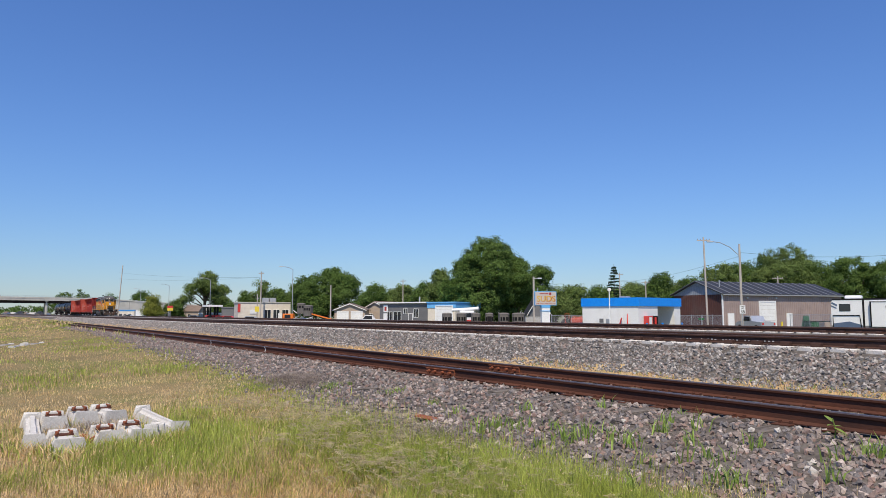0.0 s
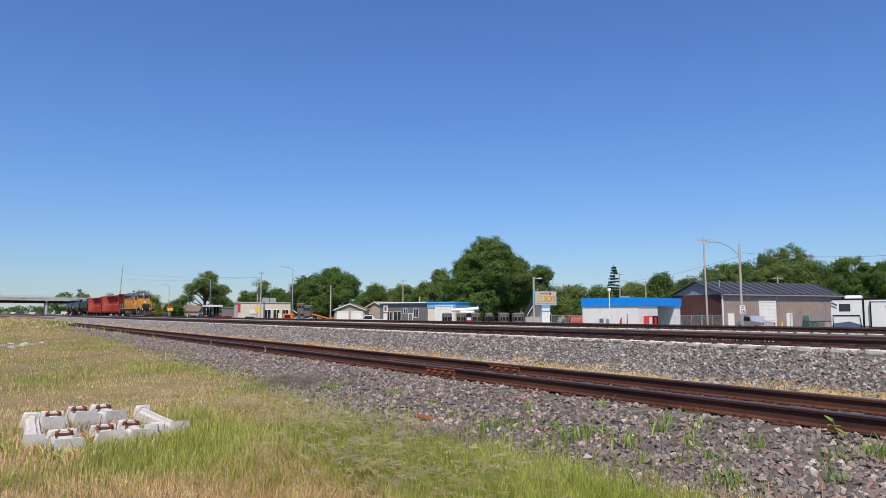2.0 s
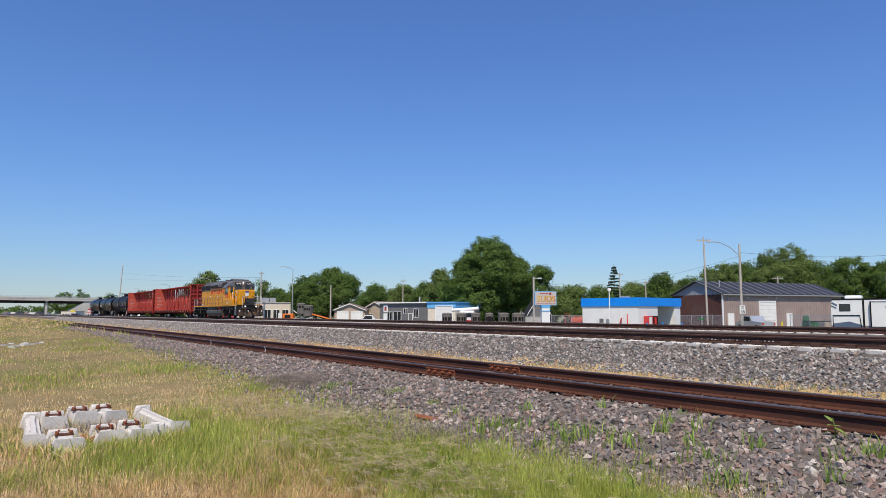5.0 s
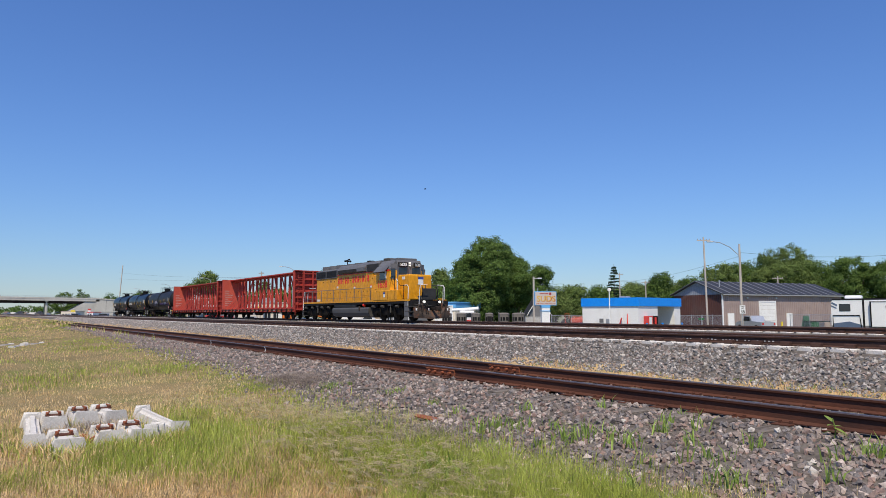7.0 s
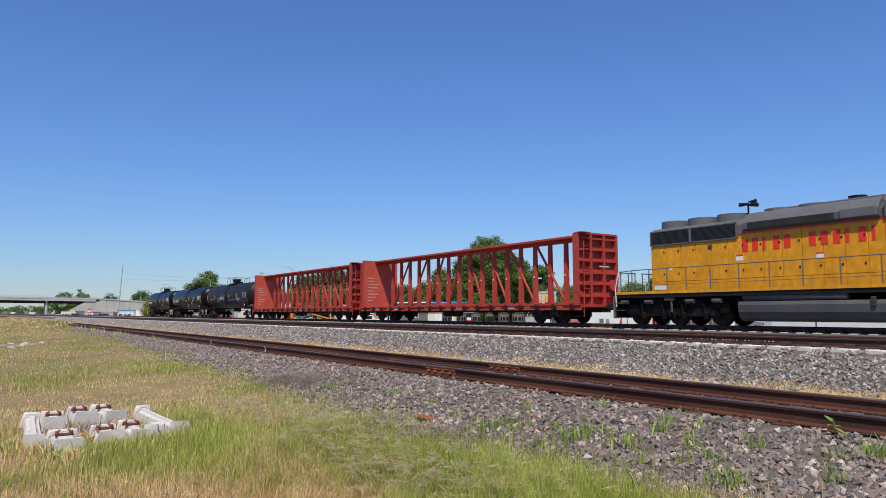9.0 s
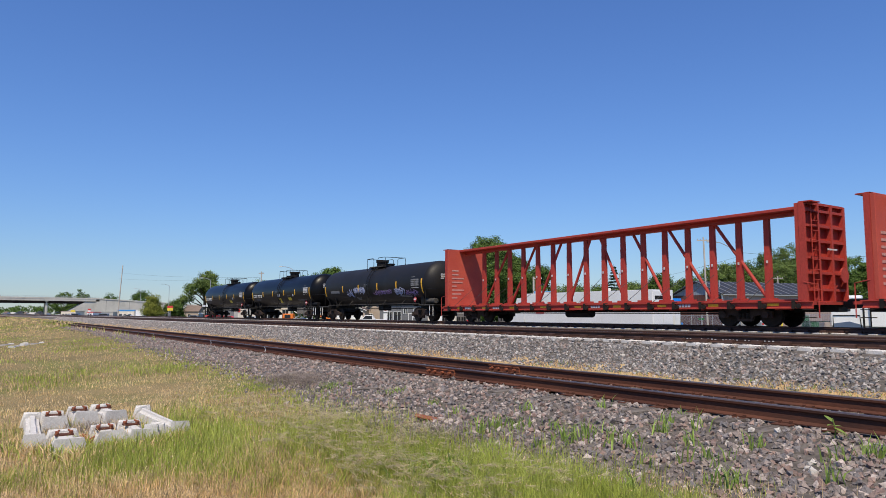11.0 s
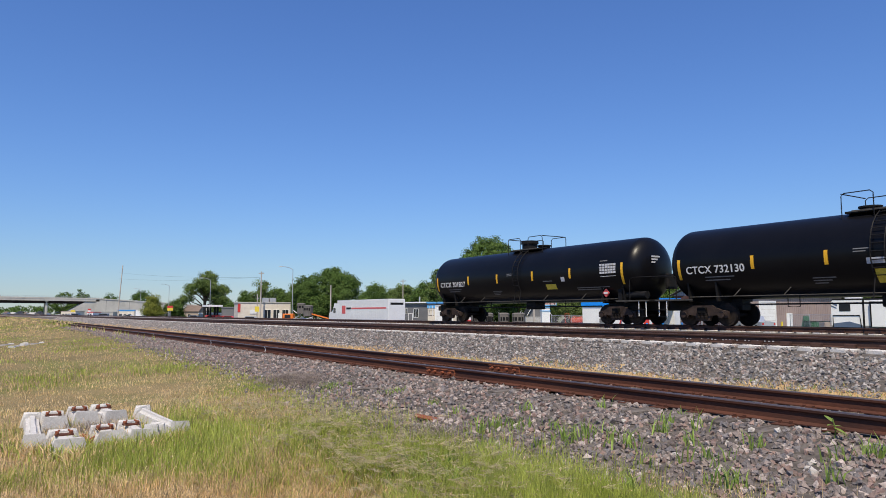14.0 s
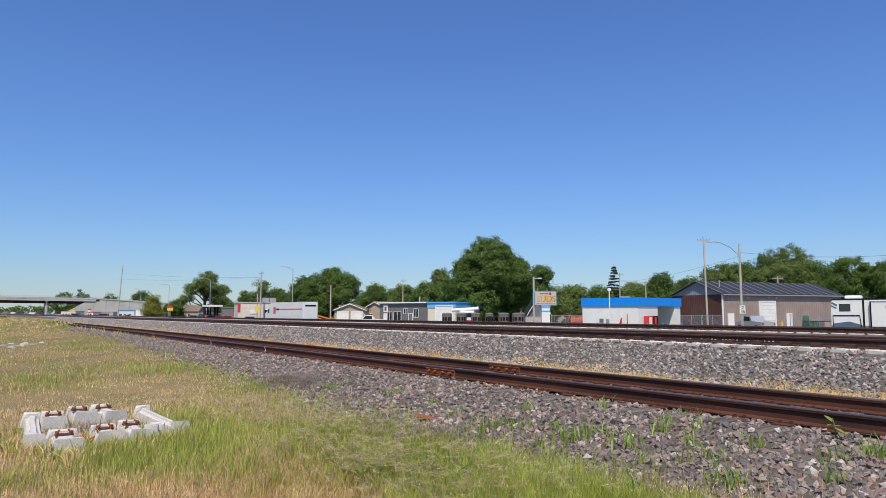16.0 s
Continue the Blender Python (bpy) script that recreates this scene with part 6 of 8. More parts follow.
def grey_shop():
    e, w = stand(town(-11.18, 124.0), town(-2.56, 118.0), "dark grey flat-roofed shop with white roof edge", "building", "grey_shop")
    h = 3.9
    part("wall", boxed(0, 0, 0, w, 9, h), SLATE, e, "dark grey siding wall")
    part("roof", prism([(-0.4, h), (9.4, h - 0.2), (9.4, h), (-0.4, h + 0.2)], -0.3, w + 0.3), WHITE, e, "low white-edged roof")
    for k in range(12):
        part("lap", boxed(0, -0.012, 0.2 + k * 0.3, w, 0, 0.22 + k * 0.3), SLATE, e)
    for x, z, a, b in ((1.8, 1.0, 1.0, 1.4), (3.2, 1.0, 1.6, 1.4), (5.4, 2.1, 0.7, 0.9), (7.6, 1.5, 0.9, 1.4)):
        window(e, x, z, a, b)
    door(e, 1.0, 0.7, 2.1, WHITE)
    door(e, 6.5, 0.8, 2.1, SLATE)
    part("wall_sign", boxed(0.95, -0.12, 2.35, 1.9, -0.02, 3.65, 0.02), WHITE, e, "white wall sign with a dark emblem")
    part("sign_emblem", boxed(1.2, -0.14, 2.6, 1.65, -0.12, 3.3), DARKRED, e)
    part("chimney", rod((5.8, 4, h), (5.8, 4, h + 1.2), 0.13, 10), GALV, e)


grey_shop()


def blue_band_shed():
    e, w = stand(town(-2.54, 117.0), town(2.02, 114.0), "white shed with pale blue roof band and a tall door", "building", "white_shed")
    part("wall", boxed(0, 0, 0, w, 8, 3.05), CREAM, e, "cream wall")
    part("band", boxed(-0.08, -0.08, 3.05, w + 0.08, 8, 3.9), SKYBLUE, e, "pale blue band")
    part("roof", boxed(-0.2, -0.25, 3.9, w + 0.2, 8.2, 4.05), SKYBLUE, e, "flat roof edge")
    overhead_door(e, w * 0.32, w * 0.58, 3.3, WHITE, -0.1)


blue_band_shed()


def garage(a, b, label, top=3.1):
    e, w = stand(a, b, label, "house", "garage", group="gabled garages")
    gable_body(e, w, 7.5, 2.9, top, TAN, SHINGLE, False)
    for k in range(2):
        overhead_door(e, w * (0.1 + 0.46 * k), w * 0.34, 2.45, WHITE, -0.02)


garage(town(-21.95, 142.0), town(-15.77, 142.0), "tan gabled garage with two white doors", 4.1)
e_house, w_house = stand(town(-17.62, 152.0), town(-13.40, 150.0), "tan house gable with brown shingle roof and white fascia", "house", "house")
gable_body(e_house, w_house * 1.45, 9, 2.9, 4.6, TAN, SHINGLE, False)
window(e_house, 1.6, 1.0, 1.2, 1.1)


def cream_store():
    e, w = stand(town(-43.83, 150.0), town(-33.47, 154.0), "cream stucco store with roof air conditioners and red corner sign", "building", "store")
    h = 4.4
    part("wall", boxed(0, 0, 0, w, 10, h), CREAM, e, "cream stucco wall")
    part("parapet", boxed(-0.12, -0.12, h, w + 0.12, 10.1, h + 0.2), OVERPASS, e, "parapet coping")
    part("red_corner", boxed(-0.06, -0.06, 2.4, 0.5, 0.3, h - 0.2), REDCAR, e, "red corner panel")
    part("wall_sign", boxed(w * 0.22, -0.1, 2.1, w * 0.36, -0.02, 2.9), WHITE, e, "white wall sign")
    for x in (0.50, 0.67, 0.84):
        window(e, w * x, 0.9, 1.3, 2.0)
    door(e, w * 0.77, 0.6, 2.1, WHITE)
    for x in (0.50, 0.64):
        part("air_conditioner", boxed(w * x, 4, h + 0.2, w * x + 1.4, 5.4, h + 1.2, 0.05), GALV, e, "boxy roof air conditioner")


cream_store()


def low_block(a, b, d, h, mat, label, band=None, name="store", windows=0):
    h += 0.6
    e, w = stand(a, b, label, "building", name)
    part("wall", boxed(0, 0, 0, w, d, h), mat, e, "outer wall")
    part("roof_edge", boxed(-0.15, -0.15, h, w + 0.15, d + 0.15, h + 0.35), band or WHITE, e, "roof edge band")
    for k in range(windows):
        window(e, w * (0.1 + 0.8 * k / max(1, windows)), 0.8, w * 0.5 / max(1, windows), 1.2)
    return e


low_block(town(-139.10, 300.0), town(-131.86, 300.0), 10, 2.7, CREAM, "low cream store with a bright blue roof band", BLUE, windows=3)
low_block(town(-160.45, 330.0), town(-155.14, 330.0), 12, 2.0, OVERPASS, "plain white warehouse beside the overpass ramp", OVERPASS)
low_block(town(-182.57, 360.0), town(-179.39, 360.0), 9, 2.0, WHITE, "white store block under the overpass", LOCORED, windows=2)
low_block(town(-228.55, 420.0), town(-219.76, 420.0), 10, 2.6, CREAM, "low tan stores beyond the overpass", TAN, windows=4)
for k, (p0, p1, hh) in enumerate(((town(-388.30, 620.0), town(-385.80, 620.0), 3.6), (town(-395.67, 640.0), town(-391.55, 640.0), 3.0), (town(-364.66, 600.0), town(-361.77, 600.0), 3.8), (town(-370.83, 620.0), town(-368.33, 620.0), 3.0), (town(-354.04, 600.0), town(-349.69, 600.0), 2.8), (town(-341.49, 590.0), town(-339.11, 590.0), 3.8), (town(-341.96, 600.0), town(-338.58, 600.0), 3.0), (town(-310.15, 560.0), town(-307.44, 560.0), 3.4))):
    e_far, w_far = stand(p0, p1, "small distant pale house beside the line", "house", "house", group="distant houses")
    gable_body(e_far, w_far, 6, hh * 0.65, hh, (WHITE, CREAM, TAN)[k % 3], (SHINGLE, OVERPASS, ROOFSTEEL)[k % 3], True)
low_block(town(-61.53, 195.0), town(-56.98, 195.0), 8, 3.0, SLATE, "low dark grey building behind the fuel station", SLATE)
low_block(town(-124.81, 285.0), town(-122.05, 285.0), 6, 3.0, WHITE, "small white roadside building", OVERPASS)
low_block(town(-76.51, 220.0), town(-71.55, 220.0), 8, 1.4, OVERPASS, "low grey shed beside the tree", WHITE)
e_home, w_home = stand(town(-87.01, 236.0), town(-82.26, 236.0), "small tan house with a grey gabled roof", "house", "house")
gable_body(e_home, w_home, 7, 2.9, 4.7, TAN, SHINGLE, True)
window(e_home, 1.2, 0.9, 1.0, 1.0)
e_dark, w_dark = stand(town(12.73, 104.0), town(15.74, 104.0), "dark weathered shed with a steep lean-to roof", "shed", "shed")
gable_body(e_dark, w_dark, 5, 2.4, 4.8, SLATE, ROOFSTEEL, False)


def fuel_station():
    e, w = stand(town(-57.20, 170.0), town(-54.00, 172.0), "small fuel station canopy on posts over red pumps", "fuel station", "fuel_station")
    part("canopy", boxed(0, 0, 3.75, w, 5, 4.2, 0.04), WHITE, e, "white flat canopy")
    for x in (w * 0.3, w * 0.75):
        for y in (1.2, 3.8):
            part("post", boxed(x - 0.2, y - 0.2, 0, x + 0.2, y + 0.2, 3.75), BLACKSTEEL, e)
        p = part("pump", boxed(x - 0.9, 2.1, 0, x + 0.9, 2.9, 1.7, 0.05), REDCAR, e, "red fuel pump")
        part("pump_face", boxed(x - 0.6, 2.07, 0.9, x + 0.6, 2.1, 1.5), BLACKSTEEL, p)
    e2 = at_spot(town(-87.48, 225.0), "tall red and yellow roadside sign on a post", "sign", "price_sign")
    part("post", rod((0, 0, 0), (0, 0, 3.0), 0.15, 8), GALV, e2)
    part("panel", boxed(-0.9, -0.12, 3.9, 0.9, 0.12, 4.6), REDCAR, e2)
    part("panel", boxed(-0.9, -0.12, 3.0, 0.9, 0.12, 3.85), PLATE_YELLOW, e2)
    e3 = at_spot(town(-210.91, 400.0), "yellow roadside sign near the overpass", "sign", "road_sign")
    part("post", rod((0, 0, 0), (0, 0, 3.0), 0.15, 8), GALV, e3)
    part("panel", boxed(-1.3, -0.12, 3.0, 1.3, 0.12, 4.0), PLATE_YELLOW, e3)
    e4 = at_spot(town(-171.34, 340.0), "red and white roadside sign near the overpass", "sign", "road_sign")
    part("post", rod((0, 0, 0), (0, 0, 3.0), 0.15, 8), GALV, e4)
    part("panel", boxed(-0.7, -0.12, 3.6, 0.7, 0.12, 4.4), REDCAR, e4)
    part("panel", boxed(-0.7, -0.12, 3.0, 0.7, 0.12, 3.6), WHITE, e4)
    e5 = at_spot(town(-38.67, 146.0), "small yellow sign on a steel post by the store", "sign", "road_sign")
    part("post", rod((0, 0, 0), (0, 0, 6.2), 0.1, 8), POLEWOOD, e5)
    part("panel", boxed(-0.45, -0.16, 2.5, 0.45, -0.1, 3.6), PLATE_YELLOW, e5)


fuel_station()


# ---- blinds, signs, fences ----
def hunting_blind(p, z=GROUND, turn=0.0, w=1.75, h=2.3, slits=2):
    e = at_spot(p, "grey box-shaped hunting blind with rounded roof and dark windows", "hunting blind", "hunting_blind", TOWN_TURN + turn, z, "hunting blinds")
    c = w * 0.22
    foot = [(-w / 2, -w / 2 + c), (-w / 2 + c, -w / 2), (w / 2 - c, -w / 2), (w / 2, -w / 2 + c), (w / 2, w / 2 - c), (w / 2 - c, w / 2), (-w / 2 + c, w / 2), (-w / 2, w / 2 - c)]
    part("shell", prism(foot, 0, h - 0.22, "z"), BLINDGREY, e, "grey plastic shell")
    bm = bmesh.new()
    for k, (s, z0) in enumerate(((1.04, h - 0.24), (0.98, h - 0.12), (0.75, h - 0.03), (0.3, h))):
        ring = [bm.verts.new((x * s, y * s, z0)) for x, y in foot]
        if k:
            for j in range(8):
                bm.faces.new((prev[j], prev[(j + 1) % 8], ring[(j + 1) % 8], ring[j]))
        prev = ring
    bm.faces.new(prev)
    part("roof", bm, BLINDGREY, e, "rounded cap roof")
    if slits == 2:
        for x in (-0.42, 0.1):
            part("window", boxed(x * w / 1.6, -w / 2 - 0.02, h * 0.52, (x + 0.34) * w / 1.6, -w / 2 + 0.03, h * 0.74, 0.02), BLACKSTEEL, e, "small dark window")
    else:
        part("door", boxed(-0.3, -w / 2 - 0.02, 0.12, 0.3, -w / 2 + 0.03, h * 0.78, 0.02), BLACKSTEEL, e, "dark doorway")
    for s in (-1, 1):
        o = part("window", boxed(-0.13, -0.02, h * 0.50, 0.13, 0.03, h * 0.74, 0.02), BLACKSTEEL, e)
        o.matrix_local = pose(s * (w / 2 - c / 2), -w / 2 + c / 2, 0, 0, 0, s * 45)
    return e


for spot in ((town(0.54, 96.0), 0.1, 2, 1.27), (town(2.58, 97.0), -0.2, 2, 1.3), (town(4.48, 96.0), 0.3, 2, 1.15), (town(6.40, 97.0), 0.0, 1, 1.08), (town(8.31, 96.0), 0.25, 2, 1.36), (town(10.25, 95.0), -0.3, 2, 1.62)):
    hunting_blind(spot[0], GROUND, spot[1], spot[3], 2.25, spot[2])
hunting_blind(town(-26.47, 131.0), 0.45, 0.2, 1.55, 2.0)
hunting_blind(town(-24.57, 128.0), 0.0, -0.4, 1.5, 2.0)


def work_machine():
    e = at_spot(town(-28.90, 132.0), "orange self-propelled loader with a long conveyor boom", "machine", "work_machine")
    part("cabin", boxed(-1.1, -0.8, 0.5, 0.9, 0.8, 2.1, 0.12), ORANGE, e, "orange machine body")
    part("cabin_window", boxed(-0.7, -0.83, 1.3, 0.4, -0.78, 1.9), WINDOWGLASS, e)
    for x in (-0.7, 0.6):
        part("wheel", rod((x, -0.95, 0.5), (x, 0.95, 0.5), 0.5, 16), TYRE, e)
    part("chassis", boxed(0.9, -0.6, 1.0, 4.4, 0.6, 1.25, 0.04), WHITE, e, "pale trailer frame")
    part("platform", boxed(1.2, -0.9, 0.75, 4.2, 0.9, 0.95), BLACKSTEEL, e)
    part("strut", rod((0.9, -0.7, 2.7), (3.0, -0.7, 1.2), 0.07, 8), WHITE, e)
    part("strut", rod((1.3, -0.7, 1.3), (2.6, -0.7, 2.2), 0.05, 8), WHITE, e)
    part("strut", rod((3.0, -0.7, 1.0), (4.6, -0.7, 1.5), 0.07, 8), WHITE, e)
    e2 = at_spot(town(-22.05, 128.0), "long orange conveyor boom sloping down to the ground", "machine", "conveyor")
    m = pose(0, 0, 1.55, 0, 15, 0)
    part("boom", box(bmesh.new(), -2.6, -0.3, -0.12, 2.6, 0.3, 0.12, 0.03, m), ORANGE, e2, "orange boom")
    part("belt", box(bmesh.new(), -2.5, -0.24, 0.125, 2.5, 0.24, 0.16, 0, m), BLACKSTEEL, e2)
    part("support", boxed(-1.2, -0.3, 0, -1.0, 0.3, 1.75), BLACKSTEEL, e2)
    part("foot", boxed(1.2, -0.3, 0, 1.4, 0.3, 1.15), BLACKSTEEL, e2)


work_machine()


def shop_sign():
    e = at_spot(town(12.38, 85.0), "roadside sign with gold lettering on a white column", "sign", "shop_sign", TOWN_TURN + 0.12)
    part("column", boxed(-0.5, -0.35, 0, 0.5, 0.35, 3.15, 0.02), WHITE, e, "white masonry column")
    part("column_cap", boxed(-0.55, -0.4, 2.4, 0.55, 0.4, 2.5), SKYBLUE, e)
    part("column_cap", boxed(-0.55, -0.4, 2.85, 0.55, 0.4, 3.15), SKYBLUE, e)
    cb = part("cabinet", boxed(-1.35, -0.3, 3.1, 1.35, 0.3, 4.8, 0.03), SKYBLUE, e, "pale blue sign cabinet")
    part("face", boxed(-1.28, -0.33, 3.17, 1.28, -0.30, 4.73), SIGNFACE, cb, "pale sign face with gold letters")
    lettering("SUDS", 0.95, GOLD, cb, on_side(0, -0.335, 3.6), "lettering")
    lettering("SUDS", 0.99, DARKRED, cb, on_side(0.05, -0.331, 3.57), "lettering_shadow")
    lettering("CAR TRUCK SEMI TRACTOR", 0.19, DARKRED, cb, on_side(0, -0.336, 3.27), "small_lettering")
    bars(cb, -0.75, -0.332, 4.63, (1.1,), 0.16, 0.03, DARKRED, "heading_bar")
    part("emblem", boxed(0.42, -0.338, 4.37, 0.68, -0.331, 4.67), DARKRED, cb)
    part("roof_ornament", rod((-0.9, 0, 4.8), (-0.9, 0, 5.25), 0.04, 6), GALV, e)


shop_sign()


def chain_fence(a, b, h, label, seed=1):
    e, w = stand(a, b, label, "fence", "chain_link_fence", group="chain-link fences")
    n = max(2, round(w / 3))
    for k in range(n + 1):
        part("post", rod((k * w / n, 0, 0), (k * w / n, 0, h + 0.1), 0.035, 8), GALV, e)
    part("top_rail", rod((0, 0, h), (w, 0, h), 0.025, 6), GALV, e)
    part("bottom_rail", rod((0, 0, 0.1), (w, 0, 0.1), 0.015, 6), GALV, e)
    bm = bmesh.new()
    step = 0.22
    for k in range(int((w + h) / step)):
        for s in (0, 1):
            x0 = k * step - h
            x1 = x0 + h
            za, zb = 0.0, h
            if x0 < 0:
                za = -x0
                x0 = 0
            if x1 > w:
                zb = h - (x1 - w)
                x1 = w
            if zb - za < 0.05 or x0 >= w:
                continue
            if s:
                cyl(bm, (w - x0, 0, za), (w - x1, 0, zb), 0.008, 3)
            else:
                cyl(bm, (x0, 0, za), (x1, 0, zb), 0.008, 3)
    tagged(part("wire_mesh", bm, GALV, e, "diagonal wire mesh"), kind="stuff")


chain_fence(town(14.22, 92.0), town(19.40, 92.0), 1.9, "grey chain-link fence beside the car wash")
chain_fence(town(29.75, 88.0), town(38.18, 96.0), 1.9, "grey chain-link fence between the buildings")
chain_fence(town(39.54, 80.0), town(43.35, 66.0), 2.0, "grey chain-link fence round the trailer lot")
chain_fence(town(11.52, 98.0), town(13.88, 98.0), 1.6, "grey chain-link fence beside the sign")
e_wf, w_wf = stand(town(11.75, 100.0), town(14.33, 100.0), "pale weathered board fence behind the sign", "fence", "board_fence")
for k in range(18):
    part("board", boxed(k * w_wf / 18, 0, 0, (k + 0.9) * w_wf / 18, 0.04, 1.7), OVERPASS, e_wf)


def wood_pole(p, top, label, lean=0.0, arm=True, turn=0.3, r=0.16):
    e = at_spot(p, label, "utility pole", "utility_pole", turn)
    part("pole", rod((0, 0, 0), (lean, 0, top), r, 10, r * 0.7), POLEWOOD, e, "weathered round wooden pole")
    if arm:
        part("crossarm", boxed(lean - 0.9, -0.06, top - 0.5, lean + 0.9, 0.06, top - 0.38), POLEWOOD, e)
        for x in (-0.8, -0.4, 0.4, 0.8):
            part("insulator", rod((lean + x, 0, top - 0.38), (lean + x, 0, top - 0.22), 0.05, 8), GALV, e)
    return e


def street_lamp(p, top, reach, label, mat=None, side=-1, wood=False):
    e = at_spot(p, label, "street lamp", "street_lamp")
    m = POLEWOOD if wood else GALV
    part("pole", rod((0, 0, 0), (0, 0, top - (0 if wood else 0.6)), 0.15 if wood else 0.10, 10, 0.1 if wood else 0.06), m, e, "tall lamp pole")
    z = top - (1.3 if wood else 0.6)
    z1 = top + (0.25 if wood else 0.0)
    part("arm", pipe([(0, 0, z), (side * reach * 0.35, 0, z + (z1 - z) * 0.62), (side * reach * 0.7, 0, z + (z1 - z) * 0.93), (side * reach, 0, z1)], 0.045), GALV, e, "curved lamp arm")
    b = boxed(-0.35, -0.13, -0.08, 0.35, 0.13, 0.06, 0.05)
    o = part("lamp_head", b, GALV, e, "grey cobra-head lamp")
    o.matrix_local = pose(side * (reach + 0.2), 0, z1)
    return e


wood_pole(town(-106.65, 230.0), 16.27+1.65, "tall leaning wooden utility pole by the tracks", 1.1, False, TOWN_TURN, 0.2)
wood_pole(town(-39.00, 150.0), 9.45+1.65, "weathered wooden utility pole by the store", 0.0, True)
wood_pole(town(-22.43, 140.0), 6.13+1.65, "short weathered wooden utility pole", 0.0, False)
wood_pole(town(35.79, 95.0), 10.88+1.65, "tall pale wooden utility pole beside the car wash", -0.2, True, TOWN_TURN, 0.15)
wood_pole(town(41.71, 165.0), 10.07+1.65, "distant wooden utility pole among trees", 0.0, True)
wood_pole(town(43.47, 150.0), 7.50+1.65, "distant wooden utility pole among trees", 0.0, True)
wood_pole(town(-10.29, 180.0), 9.20+1.65, "distant wooden utility pole among trees", 0.0, True)
e_tf = wood_pole(town(59.87, 125.0), 7.15+1.65, "utility pole with grey transformers behind the shop", 0.0, True)
part("transformer", rod((0.4, 0, 9.4 - 3.2), (0.4, 0, 7.1), 0.3, 12), GALV, e_tf)
e_lp = at_spot(town(11.02, 85.0), "wooden pole with a flat street lamp beside the sign", "street lamp", "street_lamp")
part("pole", rod((0, 0, 0), (0, 0, 4.95+1.65), 0.14, 10, 0.11), POLEWOOD, e_lp, "weathered wooden pole")
part("arm", rod((0, -0.1, 4.74+1.65), (0.6, -0.1, 4.74+1.65), 0.035, 8), GALV, e_lp)
part("lamp_head", boxed(0.45, -0.25, 4.68+1.65, 1.0, 0.05, 4.81+1.65, 0.04), WHITE, e_lp, "flat white lamp head")
street_lamp(town(31.51, 74.0), 7.86+1.65, 2.9, "tall wooden pole with a long curved street lamp arm", wood=True)
for lp in ((town(-30.09, 140.0), 9.87+1.65), (town(-59.84, 180.0), 9.63+1.65), (town(-89.98, 230.0), 10.12+1.65), (town(-113.05, 262.0), 9.77+1.65), (town(-214.35, 420.0), 11.30+1.65)):
    street_lamp(lp[0], lp[1], 2.2, "slender galvanised street lamp along the highway")
e_dish = at_spot(town(19.00, 80.0), "thin white mast with a round light beside the car wash", "mast", "light_mast")
part("mast", rod((0, 0, 0), (0, 0, 3.27+1.65), 0.06, 8), WHITE, e_dish)
part("light", rod((0, -0.1, 3.20+1.65), (0, 0.1, 3.20+1.65), 0.2, 14), WHITE, e_dish, "round white lamp")


def wires():
    """Thin power lines, each with a little sag."""
    rows = (((town(31.51, 74.0)), 8.6, (town(48.67, 66.0)), 8.2), ((town(31.51, 74.0)), 8.2, (town(41.97, 165.0)), 9.6), ((town(-106.65, 230.0)), 15.5, (town(-39.00, 150.0)), 9.9), ((town(41.71, 165.0)), 10.0, (town(59.87, 125.0)), 7.2),
            ((town(-39.00, 150.0)), 9.9, (town(-106.65, 230.0)), 13.5))
    for a, za, b, zb in rows:
        e = new("power_line")
        tagged(e, "thin dark overhead power line between poles", "power line", "power lines")
        pts = []
        for k in range(9):
            f = k / 8
            p = Vector(a).lerp(Vector(b), f)
            pts.append((p.x, p.y, GROUND + za + (zb - za) * f - 1.2 * 4 * f * (1 - f) * 0.5))
        part("wire", pipe(pts, 0.012, 4), BLACKSTEEL, e)


wires()


def speed_sign():
    e = at_spot(town(29.89, 70.0), "white speed limit sign on a roadside pole", "sign", "speed_sign", TOWN_TURN + 0.2)
    part("post", rod((0, 0.05, 0), (0, 0.05, 2.7), 0.05, 8), GALV, e)
    pl = part("plate", boxed(-0.31, -0.02, 2.12, 0.31, 0.02, 2.95, 0.01), WHITE, e, "white plate with black digits")
    lettering("35", 0.48, BLACKSTEEL, pl, on_side(0, -0.022, 2.17), "number")
    lettering("SPEED", 0.15, BLACKSTEEL, pl, on_side(0, -0.022, 2.77), "lettering")
    lettering("LIMIT", 0.15, BLACKSTEEL, pl, on_side(0, -0.022, 2.61), "lettering")
    e2 = at_spot(town(30.90, 84.0), "small green street name sign on a thin post", "sign", "street_sign")
    part("post", rod((0, 0, 0), (0, 0, 1.9), 0.03, 8), GALV, e2)
    part("plate", boxed(-0.35, -0.02, 1.35, 0.35, 0.02, 1.6), DARKGREEN, e2, "green name plate")


speed_sign()


